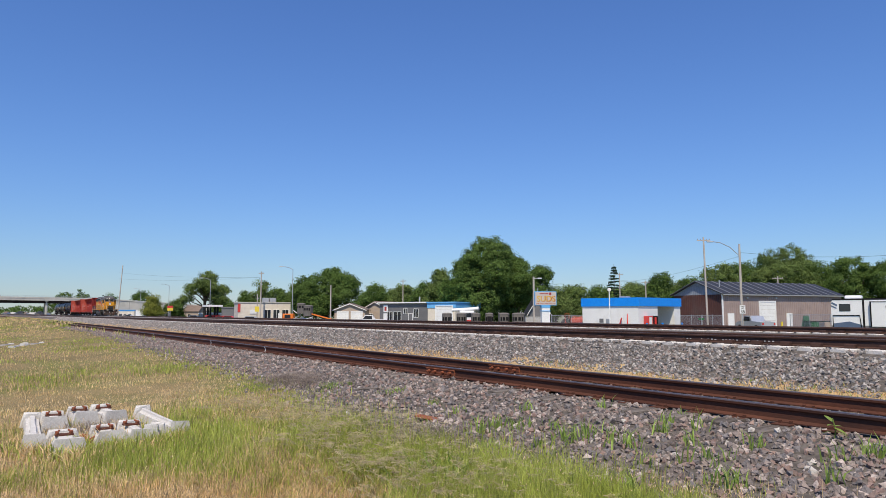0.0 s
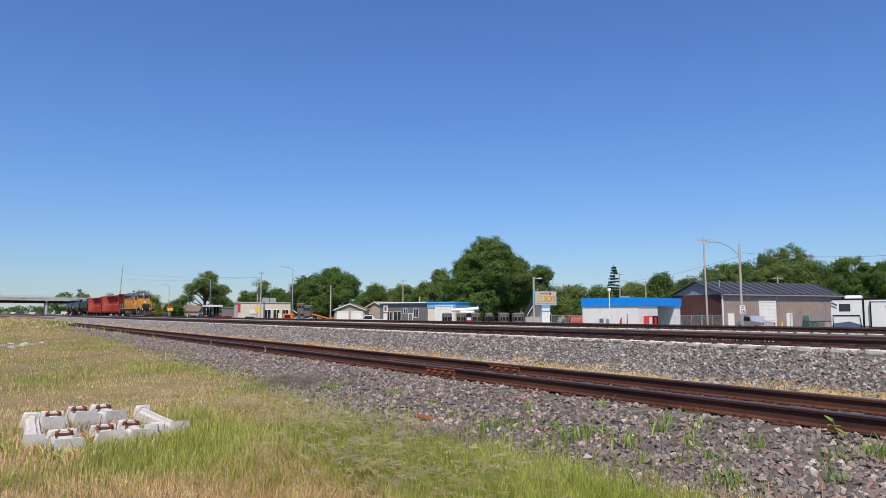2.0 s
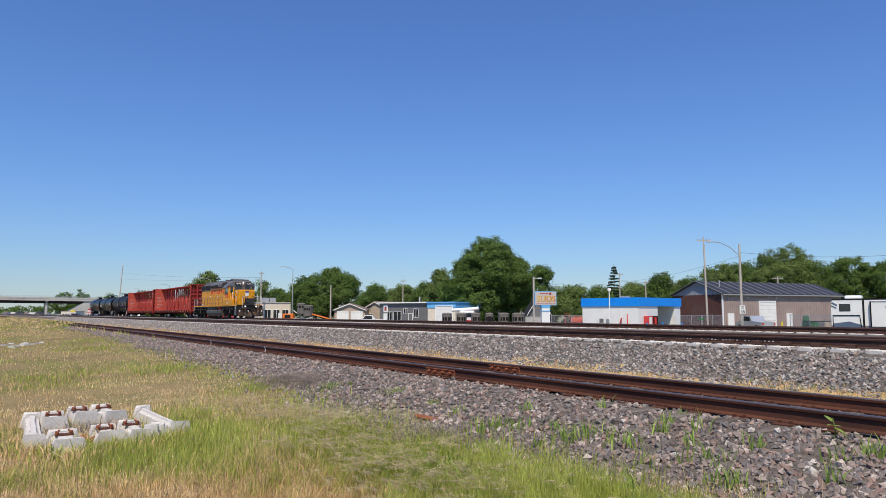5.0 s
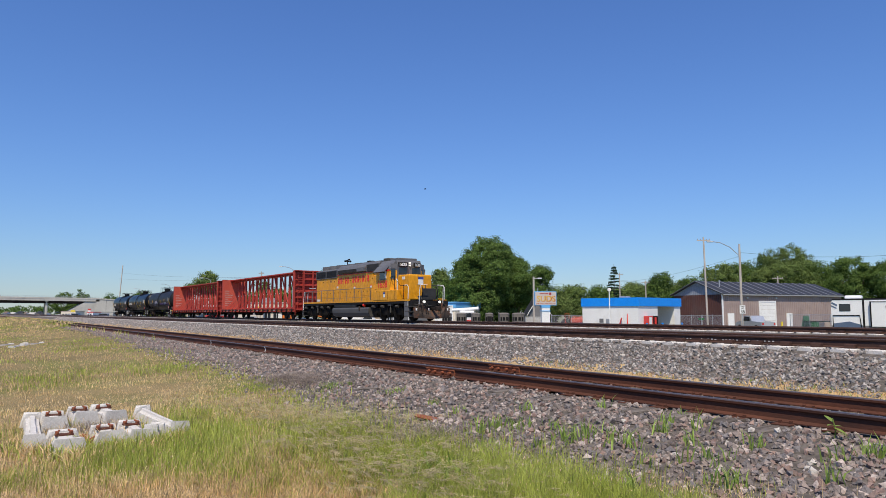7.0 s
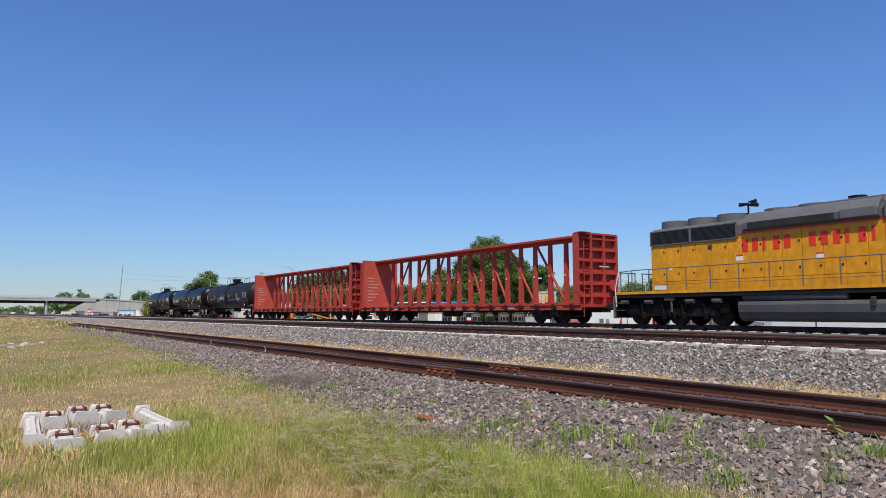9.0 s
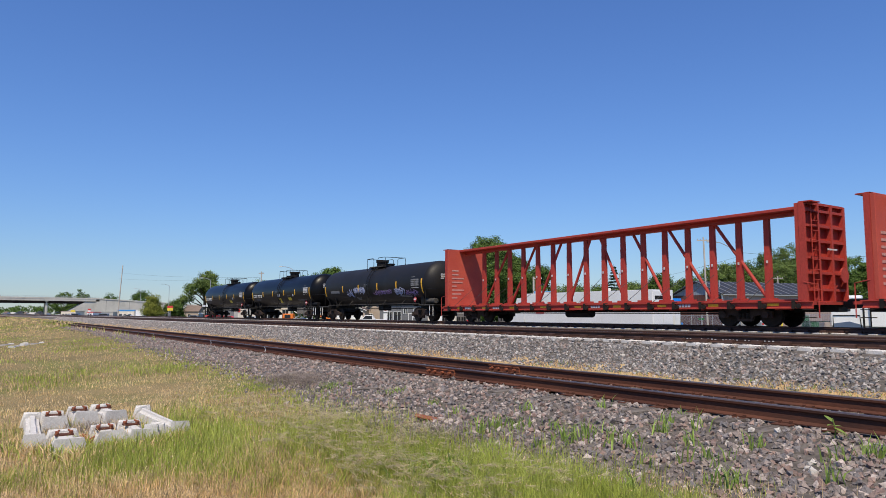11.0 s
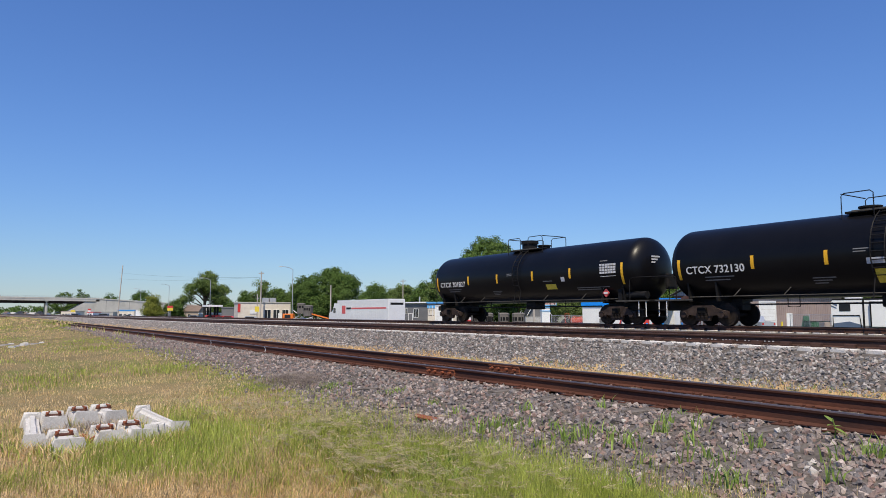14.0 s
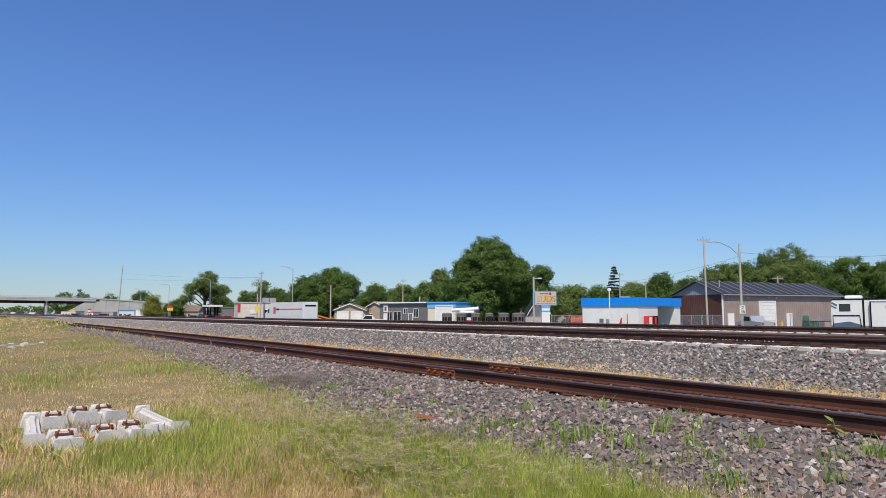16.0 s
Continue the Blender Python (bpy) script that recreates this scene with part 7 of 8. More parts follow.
# ---- vehicles ----
def car(p, turn, paint, label, kind="car"):
    """Length along x; the front towards +x."""
    e = at_spot(p, label, {"pickup": "pickup truck", "van": "van", "suv": "car", "car": "car"}[kind], "pickup_truck" if kind == "pickup" else kind if kind == "van" else "car", turn, group="parked vehicles")
    if kind == "pickup":
        prof = [(-2.9, 0.45), (-2.9, 1.12), (-0.75, 1.14), (-0.55, 1.85), (0.75, 1.88), (1.35, 1.18), (2.6, 1.05), (2.9, 0.9), (2.9, 0.45)]
        glassy = [(-0.45, 1.22), (-0.38, 1.74), (0.68, 1.77), (1.12, 1.22)]
    elif kind == "van":
        prof = [(-2.6, 0.45), (-2.6, 2.05), (-2.4, 2.15), (1.2, 2.15), (1.8, 1.3), (2.6, 1.15), (2.7, 0.45)]
        glassy = [(-2.3, 1.4), (-2.3, 1.95), (1.0, 1.98), (1.5, 1.4)]
    else:
        prof = [(-2.3, 0.4), (-2.35, 0.95), (-2.0, 1.05), (-1.5, 1.55), (0.3, 1.6), (1.0, 1.05), (2.1, 0.9), (2.3, 0.7), (2.3, 0.4)]
        glassy = [(-1.6, 1.1), (-1.3, 1.47), (0.25, 1.5), (0.75, 1.1)]
    b = prism(prof, -0.92, 0.92, "y")
    bmesh.ops.bevel(b, geom=[ed for ed in b.edges if abs(ed.verts[0].co.y - ed.verts[1].co.y) < 0.01], offset=0.08, segments=2, affect="EDGES")
    body = part("body", b, paint, e, "painted car body")
    for s in (-1, 1):
        part("side_window", prism(glassy, s * 0.915, s * 0.93, "y"), WINDOWGLASS, body, "dark side windows")
        for x in ((-1.75, 1.8) if kind != "car" else (-1.4, 1.4)):
            w = part("wheel", rod((x, s * 0.72, 0.37), (x, s * 0.96, 0.37), 0.37, 18), TYRE, e)
            part("rim", rod((x, s * 0.955, 0.37), (x, s * 0.975, 0.37), 0.22, 14), GALV, w)
    f, r = prof[-1][0], prof[0][0]
    for s in (-1, 1):
        part("headlight", boxed(f - 0.05, s * 0.7 - 0.15, 0.7, f + 0.02, s * 0.7 + 0.15, 0.85), WHITE, body)
        part("tail_light", boxed(r - 0.02, s * 0.75 - 0.1, 0.75, r + 0.05, s * 0.75 + 0.1, 1.0), REDCAR, body)
    part("bumper", boxed(r - 0.08, -0.88, 0.42, r + 0.05, 0.88, 0.6, 0.03), GALV, body)
    return e


car(town(39.03, 88.0), TOWN_TURN + math.pi - 1.42, SILVER, "silver crew-cab pickup parked before the steel shop", "pickup")
car(town(-12.25, 118.0), TOWN_TURN + math.pi, WHITECAR, "white pickup parked before the grey shop", "pickup")
car(town(-40.43, 146.0), TOWN_TURN + math.pi, SILVER, "silver car parked before the cream store", "suv")
car(town(-50.87, 165.0), TOWN_TURN + math.pi, REDCAR, "red car parked beside the fuel station", "car")
car(town(-53.55, 168.0), TOWN_TURN + math.pi, REDCAR, "red car parked beside the fuel station", "car")
car(town(-75.81, 215.0), TOWN_TURN + 0.2, BLUECAR, "blue-grey car parked before a small house", "car")
for k, pc in enumerate((town(-213.48, 390.0), town(-205.79, 385.0), town(-198.22, 380.0), town(-130.29, 288.0), town(-127.55, 286.0), town(-155.07, 320.0), town(-326.38, 560.0), town(-366.60, 600.0))):
    car(pc, TOWN_TURN + math.pi * (k % 2), (WHITECAR, SILVER, BLUECAR)[k % 3], "distant parked car by the highway stores", "van" if k in (2, 5) else "car")


def farm_tractor(p, turn, s):
    e = at_spot(p, "old red farm tractor behind the fence", "tractor", "tractor", turn, group="old tractors")
    part("hood", boxed(0, -0.35, 0.9, 1.7, 0.35, 1.5, 0.06), BARNRED, e, "red engine hood")
    part("frame", boxed(-1.0, -0.25, 0.6, 1.7, 0.25, 0.95, 0.03), BARNRED, e)
    part("seat", boxed(-0.7, -0.25, 1.2, -0.25, 0.25, 1.6, 0.05), BLACKSTEEL, e)
    part("roll_bar", pipe([(-0.8, -0.5, 0.9), (-0.8, -0.5, 2.1), (-0.8, 0.5, 2.1), (-0.8, 0.5, 0.9)], 0.05), BARNRED, e)
    part("loader_arm", pipe([(-0.3, -0.6, 1.4), (1.4, -0.6, 1.7), (2.4, -0.6, 0.7)], 0.07), BARNRED, e)
    part("bucket", boxed(2.2, -0.8, 0.1, 2.8, 0.8, 0.7, 0.04), BARNRED, e)
    for q in (-1, 1):
        part("rear_wheel", rod((-0.6, q * 0.5, 0.7), (-0.6, q * 0.85, 0.7), 0.7, 18), TYRE, e)
        part("front_wheel", rod((1.4, q * 0.5, 0.4), (1.4, q * 0.75, 0.4), 0.4, 16), TYRE, e)


farm_tractor(town(19.36, 97.0), TOWN_TURN + 2.8, 1)
farm_tractor(town(18.17, 99.0), TOWN_TURN + 0.4, 1)
e_bar = at_spot(town(18.19, 92.6), "blue plastic barrel beside the fence", "barrel", "barrel")
part("drum", rod((0, 0, 0), (0, 0, 0.9), 0.3, 16), BLUE, e_bar)


def white_truck_cab():
    e = at_spot(town(3.52, 104.0), "white and red truck cab parked behind the blinds", "truck", "truck_cab")
    part("cab", boxed(-1.1, -1.1, 0.8, 1.1, 1.1, 2.5, 0.15), WHITECAR, e, "white truck cab")
    part("windscreen", boxed(-0.8, -1.13, 1.6, 0.9, -1.08, 2.2), WINDOWGLASS, e)
    part("grille", boxed(-0.9, -1.15, 0.5, 1.0, -1.08, 1.2), REDCAR, e, "red lower front")
    for x in (-0.8, 0.8):
        part("wheel", rod((x, -1.0, 0.45), (x, 1.0, 0.45), 0.45, 16), TYRE, e)
    part("boom", rod((-2.2, 0.2, 2.62), (1.5, 0.2, 2.86), 0.24, 14), WHITECAR, e, "long white boom tube lying over the cab")
    part("boom_end", rod((1.5, 0.2, 2.86), (1.75, 0.2, 2.875), 0.3, 14), WHITECAR, e)


white_truck_cab()


def camper():
    e, w = stand(town(39.27, 71.0), town(45.48, 66.0), "large white camper trailer with black windows and grey trim", "camper", "camper")
    h = 3.6
    b = prism([(0, 0.7), (0.0, h - 0.35), (0.25, h), (w, h), (w, 0.5), (2.5, 0.5), (2.3, 0.7)], 0, 2.5, "y")
    part("body", b, WHITECAR, e, "white camper body")
    part("edge_strip", boxed(0.1, -0.02, h - 0.12, w, 0.02, h + 0.03), BLACKSTEEL, e, "dark roof edge strip")
    part("skirt", boxed(0.0, -0.012, 0.5, w, 0.004, 0.95), SLATE, e, "grey lower stripe")
    part("slide_out", boxed(3.5, -0.3, 0.85, w * 0.98, 0, h - 0.35, 0.03), WHITECAR, e, "white slide-out room")
    part("slide_trim", boxed(3.42, -0.32, 0.85, 3.55, -0.0, h - 0.3), BLACKSTEEL, e)
    part("corner_trim", boxed(2.75, -0.02, 0.7, 2.93, 0.0, h), BLACKSTEEL, e)
    o = part("window", boxed(0.72, -0.03, 2.35, 1.72, 0.02, 3.1, 0.03), WINDOWGLASS, e, "dark camper window")
    o = part("window", boxed(4.75, -0.325, 2.65, 5.15, -0.29, 2.9, 0.02), WINDOWGLASS, e, "small dark window")
    part("bay_frame", pipe([(0.15, -0.02, 0.8), (0.15, -0.02, 1.95), (2.5, -0.02, 1.95), (2.6, -0.02, 0.8)], 0.05), BLACKSTEEL, e)
    part("slide_top_trim", boxed(3.42, -0.32, h - 0.36, w * 0.98, -0.28, h - 0.28), BLACKSTEEL, e)
    part("nose_stripe", prism([(0.0, 3.15), (0.55, 2.85), (0.55, 3.05), (0.1, 3.3)], -0.02, -0.006, "y"), BLUECAR, e, "slanting blue-grey stripes")
    part("nose_stripe", prism([(0.0, 2.85), (0.5, 2.6), (0.5, 2.72), (0.0, 3.0)], -0.02, -0.006, "y"), BLUECAR, e, "slanting blue-grey stripes")
    # flat panel on the camper's side, standing for a blue car's glass before it
    part("swoosh", prism([(0.2, 1.15), (1.6, 1.35), (2.7, 1.0), (2.7, 0.72), (0.2, 0.75)], -0.02, -0.008, "y"), BLUECAR, e, "flat blue-grey panel standing for the glass of a car in front")
    part("air_conditioner", boxed(1.1, 0.8, h, 2.6, 1.8, h + 0.36, 0.12), WHITECAR, e, "roof air conditioner")
    for x in (w * 0.6, w * 0.7):
        part("wheel", rod((x, 0.05, 0.38), (x, 0.35, 0.38), 0.38, 16), TYRE, e)
    part("landing_leg", boxed(0.5, 0.6, 0, 0.6, 0.7, 0.75), BLACKSTEEL, e)
    e2 = at_spot(town(41.57, 78.0), "green steel dumpster by the fence", "dumpster", "dumpster")
    part("bin", boxed(-1.2, -0.8, 0, 1.2, 0.8, 1.25, 0.04), DARKGREEN, e2)
    part("lid", boxed(-1.25, -0.85, 1.25, 1.25, 0.85, 1.32), BLACKSTEEL, e2)
    e3 = at_spot(town(41.22, 80.0), "dark green folded tarpaulin frame by the fence", "tarpaulin", "tarpaulin")
    part("sheet", prism([(-0.5, 0), (0.6, 0), (0.35, 1.9), (-0.1, 1.9)], -0.15, 0.15, "y"), DARKGREEN, e3)
    e4 = at_spot(town(41.42, 76.0), "tan cardboard crate by the fence", "crate", "crate")
    part("crate", boxed(-0.5, -0.5, 0, 0.5, 0.5, 1.2, 0.02), TAN, e4)
    e5 = at_spot(town(43.40, 90.0), "short yellow bollard by the overhead door", "bollard", "bollard")
    part("post", rod((0, 0, 0), (0, 0, 1.1), 0.12, 12), PLATE_YELLOW, e5)


camper()


# ---- the highway truck ----
def semi_truck():
    e = empty("semi_truck", pose(-40, 47.3, -1.635, 0, 0, 180), "white semi truck hauling a long white box trailer", "truck")
    L = lambda bm, name, mat, lab="", par=None: part(name, bm, mat, par or e, lab)
    box_ = L(boxed(0, -1.3, 1.15, 16.1, 1.3, 4.1, 0.03), "trailer_box", WHITECAR, "white box trailer")
    for k in range(26):
        for s in (-1, 1):
            L(boxed(0.3 + k * 0.61, s * 1.3 - 0.012, 1.3, 0.34 + k * 0.61, s * 1.3 + 0.004, 4.0), "panel_joint", WHITECAR, "", box_)
    for s in (-1, 1):
        L(boxed(0.1, s * 1.305 - 0.012, 1.1, 16.0, s * 1.305 + 0.012, 1.25), "lower_rail", GALV, "", box_)
        L(boxed(0.6, s * 1.31 - 0.012, 2.78, 11.2, s * 1.31 + 0.012, 2.98), "red_stripe", PLACARD, "thin red stripe", box_)
        L(boxed(13.2, s * 1.312 - 0.012, 2.1, 14.4, s * 1.312 + 0.012, 3.3), "emblem", PLACARD, "red outlined emblem", box_)
        L(boxed(11.4, s * 1.312 - 0.012, 2.75, 12.9, s * 1.312 + 0.012, 3.02), "name_bar", BLACKSTEEL, "", box_)
        for x in (1.6, 2.9, 12.9, 14.2, 18.0):
            w = L(rod((x, s * 0.85, 0.5), (x, s * 1.25, 0.5), 0.5, 18), "wheel", TYRE)
            L(rod((x, s * 1.245, 0.5), (x, s * 1.265, 0.5), 0.28, 14), "rim", GALV, "", w)
    L(boxed(-0.03, -1.2, 1.25, -0.005, -0.02, 4.0), "rear_door", WHITECAR, "white trailer door", box_)
    L(boxed(-0.03, 0.02, 1.25, -0.005, 1.2, 4.0), "rear_door", WHITECAR, "white trailer door", box_)
    L(boxed(-0.04, -1.0, 3.3, -0.03, 1.0, 3.6), "name_bar", BLACKSTEEL, "", box_)
    L(boxed(0, -1.1, 0.45, 0.12, 1.1, 0.6), "rear_guard", BLACKSTEEL)
    L(boxed(0.5, -0.5, 0.75, 18.6, 0.5, 1.15, 0.02), "chassis", BLACKSTEEL)
    L(prism([(15.9 + 0.4, 0.9), (16.3, 3.6), (17.4, 3.7), (18.0, 2.5), (19.2, 2.2), (19.4, 0.9)], -1.2, 1.2, "y"), "cab", WHITECAR, "white tractor cab")
    for s in (-1, 1):
        L(boxed(16.9, s * 1.205 - 0.012, 2.2, 17.7, s * 1.205 + 0.012, 2.95), "cab_window", WINDOWGLASS)
        L(rod((16.2, s * 1.0, 0.9), (16.2, s * 1.0, 4.0), 0.08, 10), "exhaust_stack", GALV)
    return e


SEMI = semi_truck()


# ---- foreground: materials ----
GREENBLADE = surf("green_grass_blades", (0.32, 0.375, 0.060), (0.46, 0.50, 0.12), 0.6, 0.6, 0, 0, 5, island=0.4, sheer=0.3, spec=0.25)
DRYBLADE = surf("dry_grass_blades", (0.64, 0.455, 0.225), (0.80, 0.60, 0.325), 0.6, 0.7, 0, 0, 5, island=0.4, sheer=0.25, spec=0.25)
GOLDBLADE = surf("golden_grass_blades", (0.62, 0.41, 0.18), (0.74, 0.52, 0.26), 0.6, 0.7, 0, 0, 5, island=0.35, sheer=0.25)
WEEDBLADE = surf("lush_weed_blades", (0.22, 0.32, 0.06), (0.32, 0.42, 0.10), 0.6, 0.5, 0, 0, 5, island=0.35, sheer=0.35)
SILK = surf("silky_grass_heads", (0.48, 0.40, 0.235), (0.60, 0.51, 0.32), 0.8, 0.6, 0, 0, 5, island=0.3, sheer=0.3)
EARS = surf("ripe_grass_ears", (0.52, 0.36, 0.20), (0.68, 0.50, 0.31), 0.6, 0.7, 0, 0, 5, island=0.35, sheer=0.2)
THATCH = surf("grey_thatch", (0.40, 0.33, 0.27), (0.52, 0.44, 0.37), 0.8, 0.9, 0, 0, 5, island=0.4, sheer=0.3)


def blades(base, height, lean, width, azim, curl=0.5):
    """Tapering two-piece blades. base n x 3, the rest n."""
    n = len(base)
    d = np.stack([np.cos(azim), np.sin(azim), np.zeros(n)], 1)
    turn = azim + 2.4 * np.arange(n)
    side = np.stack([-np.sin(turn), np.cos(turn), np.zeros(n)], 1)
    up = np.array([0, 0, 1.0])
    mid = base + up * (height * 0.58)[:, None] + d * (lean * height * 0.32)[:, None]
    tip = base + up * (height * (1 - curl * 0.3 * lean))[:, None] + d * (lean * height)[:, None]
    w = width[:, None] * side / 2
    v = np.stack([base - w, base + w, mid + w * 0.8, mid - w * 0.8, tip], 1).reshape(-1, 3)
    k = np.arange(n)[:, None] * 5
    f = np.concatenate([k + np.array([0, 1, 2]), k + np.array([0, 2, 3]), k + np.array([3, 2, 4])], 0)
    return v, f


def seed_heads(base, height, lean, azim, length, width):
    """Slim pale ears at the tips of the blades."""
    n = len(base)
    d = np.stack([np.cos(azim), np.sin(azim), np.zeros(n)], 1)
    tip = base + np.array([0, 0, 1.0]) * (height * (1 - 0.15 * lean))[:, None] + d * (lean * height)[:, None]
    up = d * (0.35 + lean)[:, None] + np.array([0, 0, 0.8])
    up /= np.linalg.norm(up, axis=1, keepdims=True)
    turn = azim + 2.4 * np.arange(n)
    side = np.stack([-np.sin(turn), np.cos(turn), np.zeros(n)], 1) * width[:, None] / 2
    a, m, b = tip - up * (length * 0.4)[:, None], tip + up * (length * 0.1)[:, None], tip + up * (length * 0.6)[:, None]
    return np.stack([a, m + side, b, m - side], 1).reshape(-1, 3), np.arange(4 * n).reshape(n, 4)


def ground_at(x, y):
    """The ground's height for arrays of places."""
    return sampled(ground_z, x, y)


TIES = (((-9.55, 0.62), (-11.68, 0.72), 0.26, (), 2), ((-10.86, 0.95), (-11.52, 0.97), 0.34, (0.22,), 0), ((-11.06, 1.34), (-11.73, 1.30), 0.34, (0.2,), 2), ((-10.94, 1.71), (-11.83, 1.62), 0.33, (0.25,), 0),
          ((-9.02, 0.94), (-9.80, 0.94), 0.42, (0.22,), 0), ((-9.32, 1.42), (-9.92, 1.40), 0.38, (0.2,), 0), ((-9.24, 1.74), (-10.11, 1.73), 0.33, (0.28,), 2), ((-9.48, 2.24), (-11.41, 2.14), 0.24, (), 2),
          ((-9.72, 2.02), (-9.53, 1.90), 0.16, (), 0))
TIE_BEDS = []
for near, far, wid, clips, tilt in TIES:
    along = Vector(far) - Vector(near)
    TIE_BEDS.append(((near[0] + far[0]) / 2, (near[1] + far[1]) / 2, along.x / along.length, along.y / along.length, along.length / 2 + 0.0, wid / 2 + 0.0))


def meadow():
    r = np.random.default_rng(21)
    n, far = 470000, 110000
    u = r.random(n)
    dist = np.concatenate([1 / (1 / 75 + u * (1 / 5.1 - 1 / 75)), 30 + 200 * r.random(far) ** 1.6])
    n += far
    ang = r.uniform(-0.64, 0.62, n)
    head = math.atan2(0.5528, -0.8334)
    x, y = dist * np.cos(head - ang), dist * np.sin(head - ang)
    xs = np.linspace(x.min(), x.max(), 900)
    edge = np.interp(x, xs, [grass_edge(float(a)) for a in xs])
    keep = (y < edge + r.normal(scale=0.42, size=n)) & (y > -14 - dist * 0.12)
    for cx, cy, ux, uy, hl, hw in TIE_BEDS:
        keep &= (np.abs((x - cx) * ux + (y - cy) * uy) > hl) | (np.abs((y - cy) * ux - (x - cx) * uy) > hw)
    x, y, dist, edge = x[keep], y[keep], dist[keep], edge[keep]
    patch = sampled(lambda a, b: 1.5 * noise.noise(Vector((a * 0.22, b * 0.40, 1.7))) + 0.7 * noise.noise(Vector((a * 0.07, b * 0.16, 8.7))) + 0.7 * noise.noise(Vector((a * 0.95, b * 0.95, 5.0))), x, y)
    tuft = sampled(lambda a, b: noise.noise(Vector((a * 3.1, b * 3.1, 2.0))), x, y)
    # thinner cover in the hollows between tufts
    keep = r.random(len(x)) < np.clip(0.78 + 0.9 * tuft, 0.25, 1.0)
    x, y, dist, edge, patch, tuft = x[keep], y[keep], dist[keep], edge[keep], patch[keep], tuft[keep]
    n = len(x)
    verge = np.exp(-((edge - y) / 1.25) ** 2) * (0.62 + 0.25 * np.sin(x * 0.33))
    green = (patch + verge + 0.35 * tuft + r.normal(scale=0.34, size=n)) > 0.32
    z = ground_at(x, y) - 0.02
    tall = np.clip(0.75 + 0.5 * patch + 0.55 * tuft, 0.3, 1.5)
    h = (0.06 + 0.17 * r.random(n) ** 1.5) * tall * np.where(green, 1.05, 0.95)
    h *= np.clip(1.15 - dist / 60, 0.42, 1.1)
    wid = (0.0018 + 0.00050 * dist + 0.0009 * np.clip(dist - 28, 0, 200)) * (0.6 + 0.8 * r.random(n))
    h = np.maximum(h, np.clip(dist - 30, 0, 60) * 0.0024)
    h = np.where(y > 6.5, 0.24 + 0.16 * r.random(n), h)
    lean = 0.05 + 0.5 * r.random(n) ** 1.5
    az = r.uniform(0, math.tau, n)
    base = np.stack([x, y, z], 1)
    for name, mask, mat, label in (("green_grass", green, GREENBLADE, "fresh green meadow grass patches"), ("dry_grass", ~green, DRYBLADE, "dry straw-coloured meadow grass")):
        v, f = blades(base[mask], h[mask], lean[mask], wid[mask], az[mask])
        tagged(new(name, quads(name, v, f, mat)), label, "grass", kind="stuff")
    ear = (dist < 34) & (r.random(n) < np.where(green, 0.05, 0.40))
    v, f = seed_heads(base[ear], h[ear] * 1.08, lean[ear], az[ear], 0.018 + 0.022 * r.random(ear.sum()), (0.0028 + 0.0005 * dist[ear]))
    tagged(new("grass_ears", quads("grass_ears", v, f, EARS)), "pale ripe ears over the meadow grass", "grass", kind="stuff")


meadow()


def near_meadow():
    """The same grass round the tripod and behind it."""
    r = np.random.default_rng(27)
    n = 60000
    dist = 1.0 + 29 * r.random(n) ** 0.8
    ang = r.uniform(-math.pi, math.pi, n)
    head = math.atan2(0.5528, -0.8334)
    x, y = dist * np.cos(head - ang), dist * np.sin(head - ang)
    keep = ((np.abs(ang) > 0.66) | (dist < 4.0)) & (y < 4.0) & ((dist > 3.5) | (np.abs(ang) > 1.2))
    x, y = x[keep], y[keep]
    n = len(x)
    green = r.random(n) < 0.45
    base = np.stack([x, y, ground_at(x, y) - 0.02], 1)
    h, lean, az = 0.07 + 0.16 * r.random(n) ** 1.6, 0.1 + 0.6 * r.random(n), r.normal(0.6, 1.8, n)
    wid = 0.006 + 0.008 * r.random(n)
    for name, mask, mat, label in (("green_grass", green, GREENBLADE, "fresh green meadow grass patches"), ("dry_grass", ~green, DRYBLADE, "dry straw-coloured meadow grass")):
        v, f = blades(base[mask], h[mask], lean[mask], wid[mask], az[mask])
        tagged(new(name, quads(name, v, f, mat)), label, "grass", kind="stuff")


near_meadow()


def verge_grass():
    """The golden strip between the siding and the main track, and sparse tufts in the ballast."""
    r = np.random.default_rng(22)
    n = 50000
    x = -220 * r.random(n) ** 2.3 + 3
    y = r.uniform(9.55, 11.35, n)
    clump = sampled(lambda a, b: noise.noise(Vector((a * 0.55, b * 1.1, 9.0))), x, y)
    keep = clump + 0.35 * r.random(n) + 0.34 * np.exp(-((y - 10.7) / 0.45) ** 2) > 0.16
    x, y, clump = x[keep], y[keep], clump[keep]
    n = len(x)
    green = (r.random(n) < 0.25) & (x > -16)
    h = (0.03 + 0.09 * r.random(n) ** 1.4) * np.clip(0.9 + clump, 0.6, 1.4)
    base = np.stack([x, y, ground_at(x, y) - 0.01], 1)
    wid = 0.0035 + 0.0006 * np.hypot(x, y)
    lean, az = 0.3 + 0.7 * r.random(n), r.uniform(0, 6.28, n)
    for name, mask, mat, label in (("golden_grass", ~green, GOLDBLADE, "golden dry grass strip between the tracks"), ("track_weeds", green, WEEDBLADE, "low green weeds between the tracks")):
        v, f = blades(base[mask], h[mask], lean[mask], wid[mask], az[mask])
        tagged(new(name, quads(name, v, f, mat)), label, "grass", kind="stuff")


verge_grass()


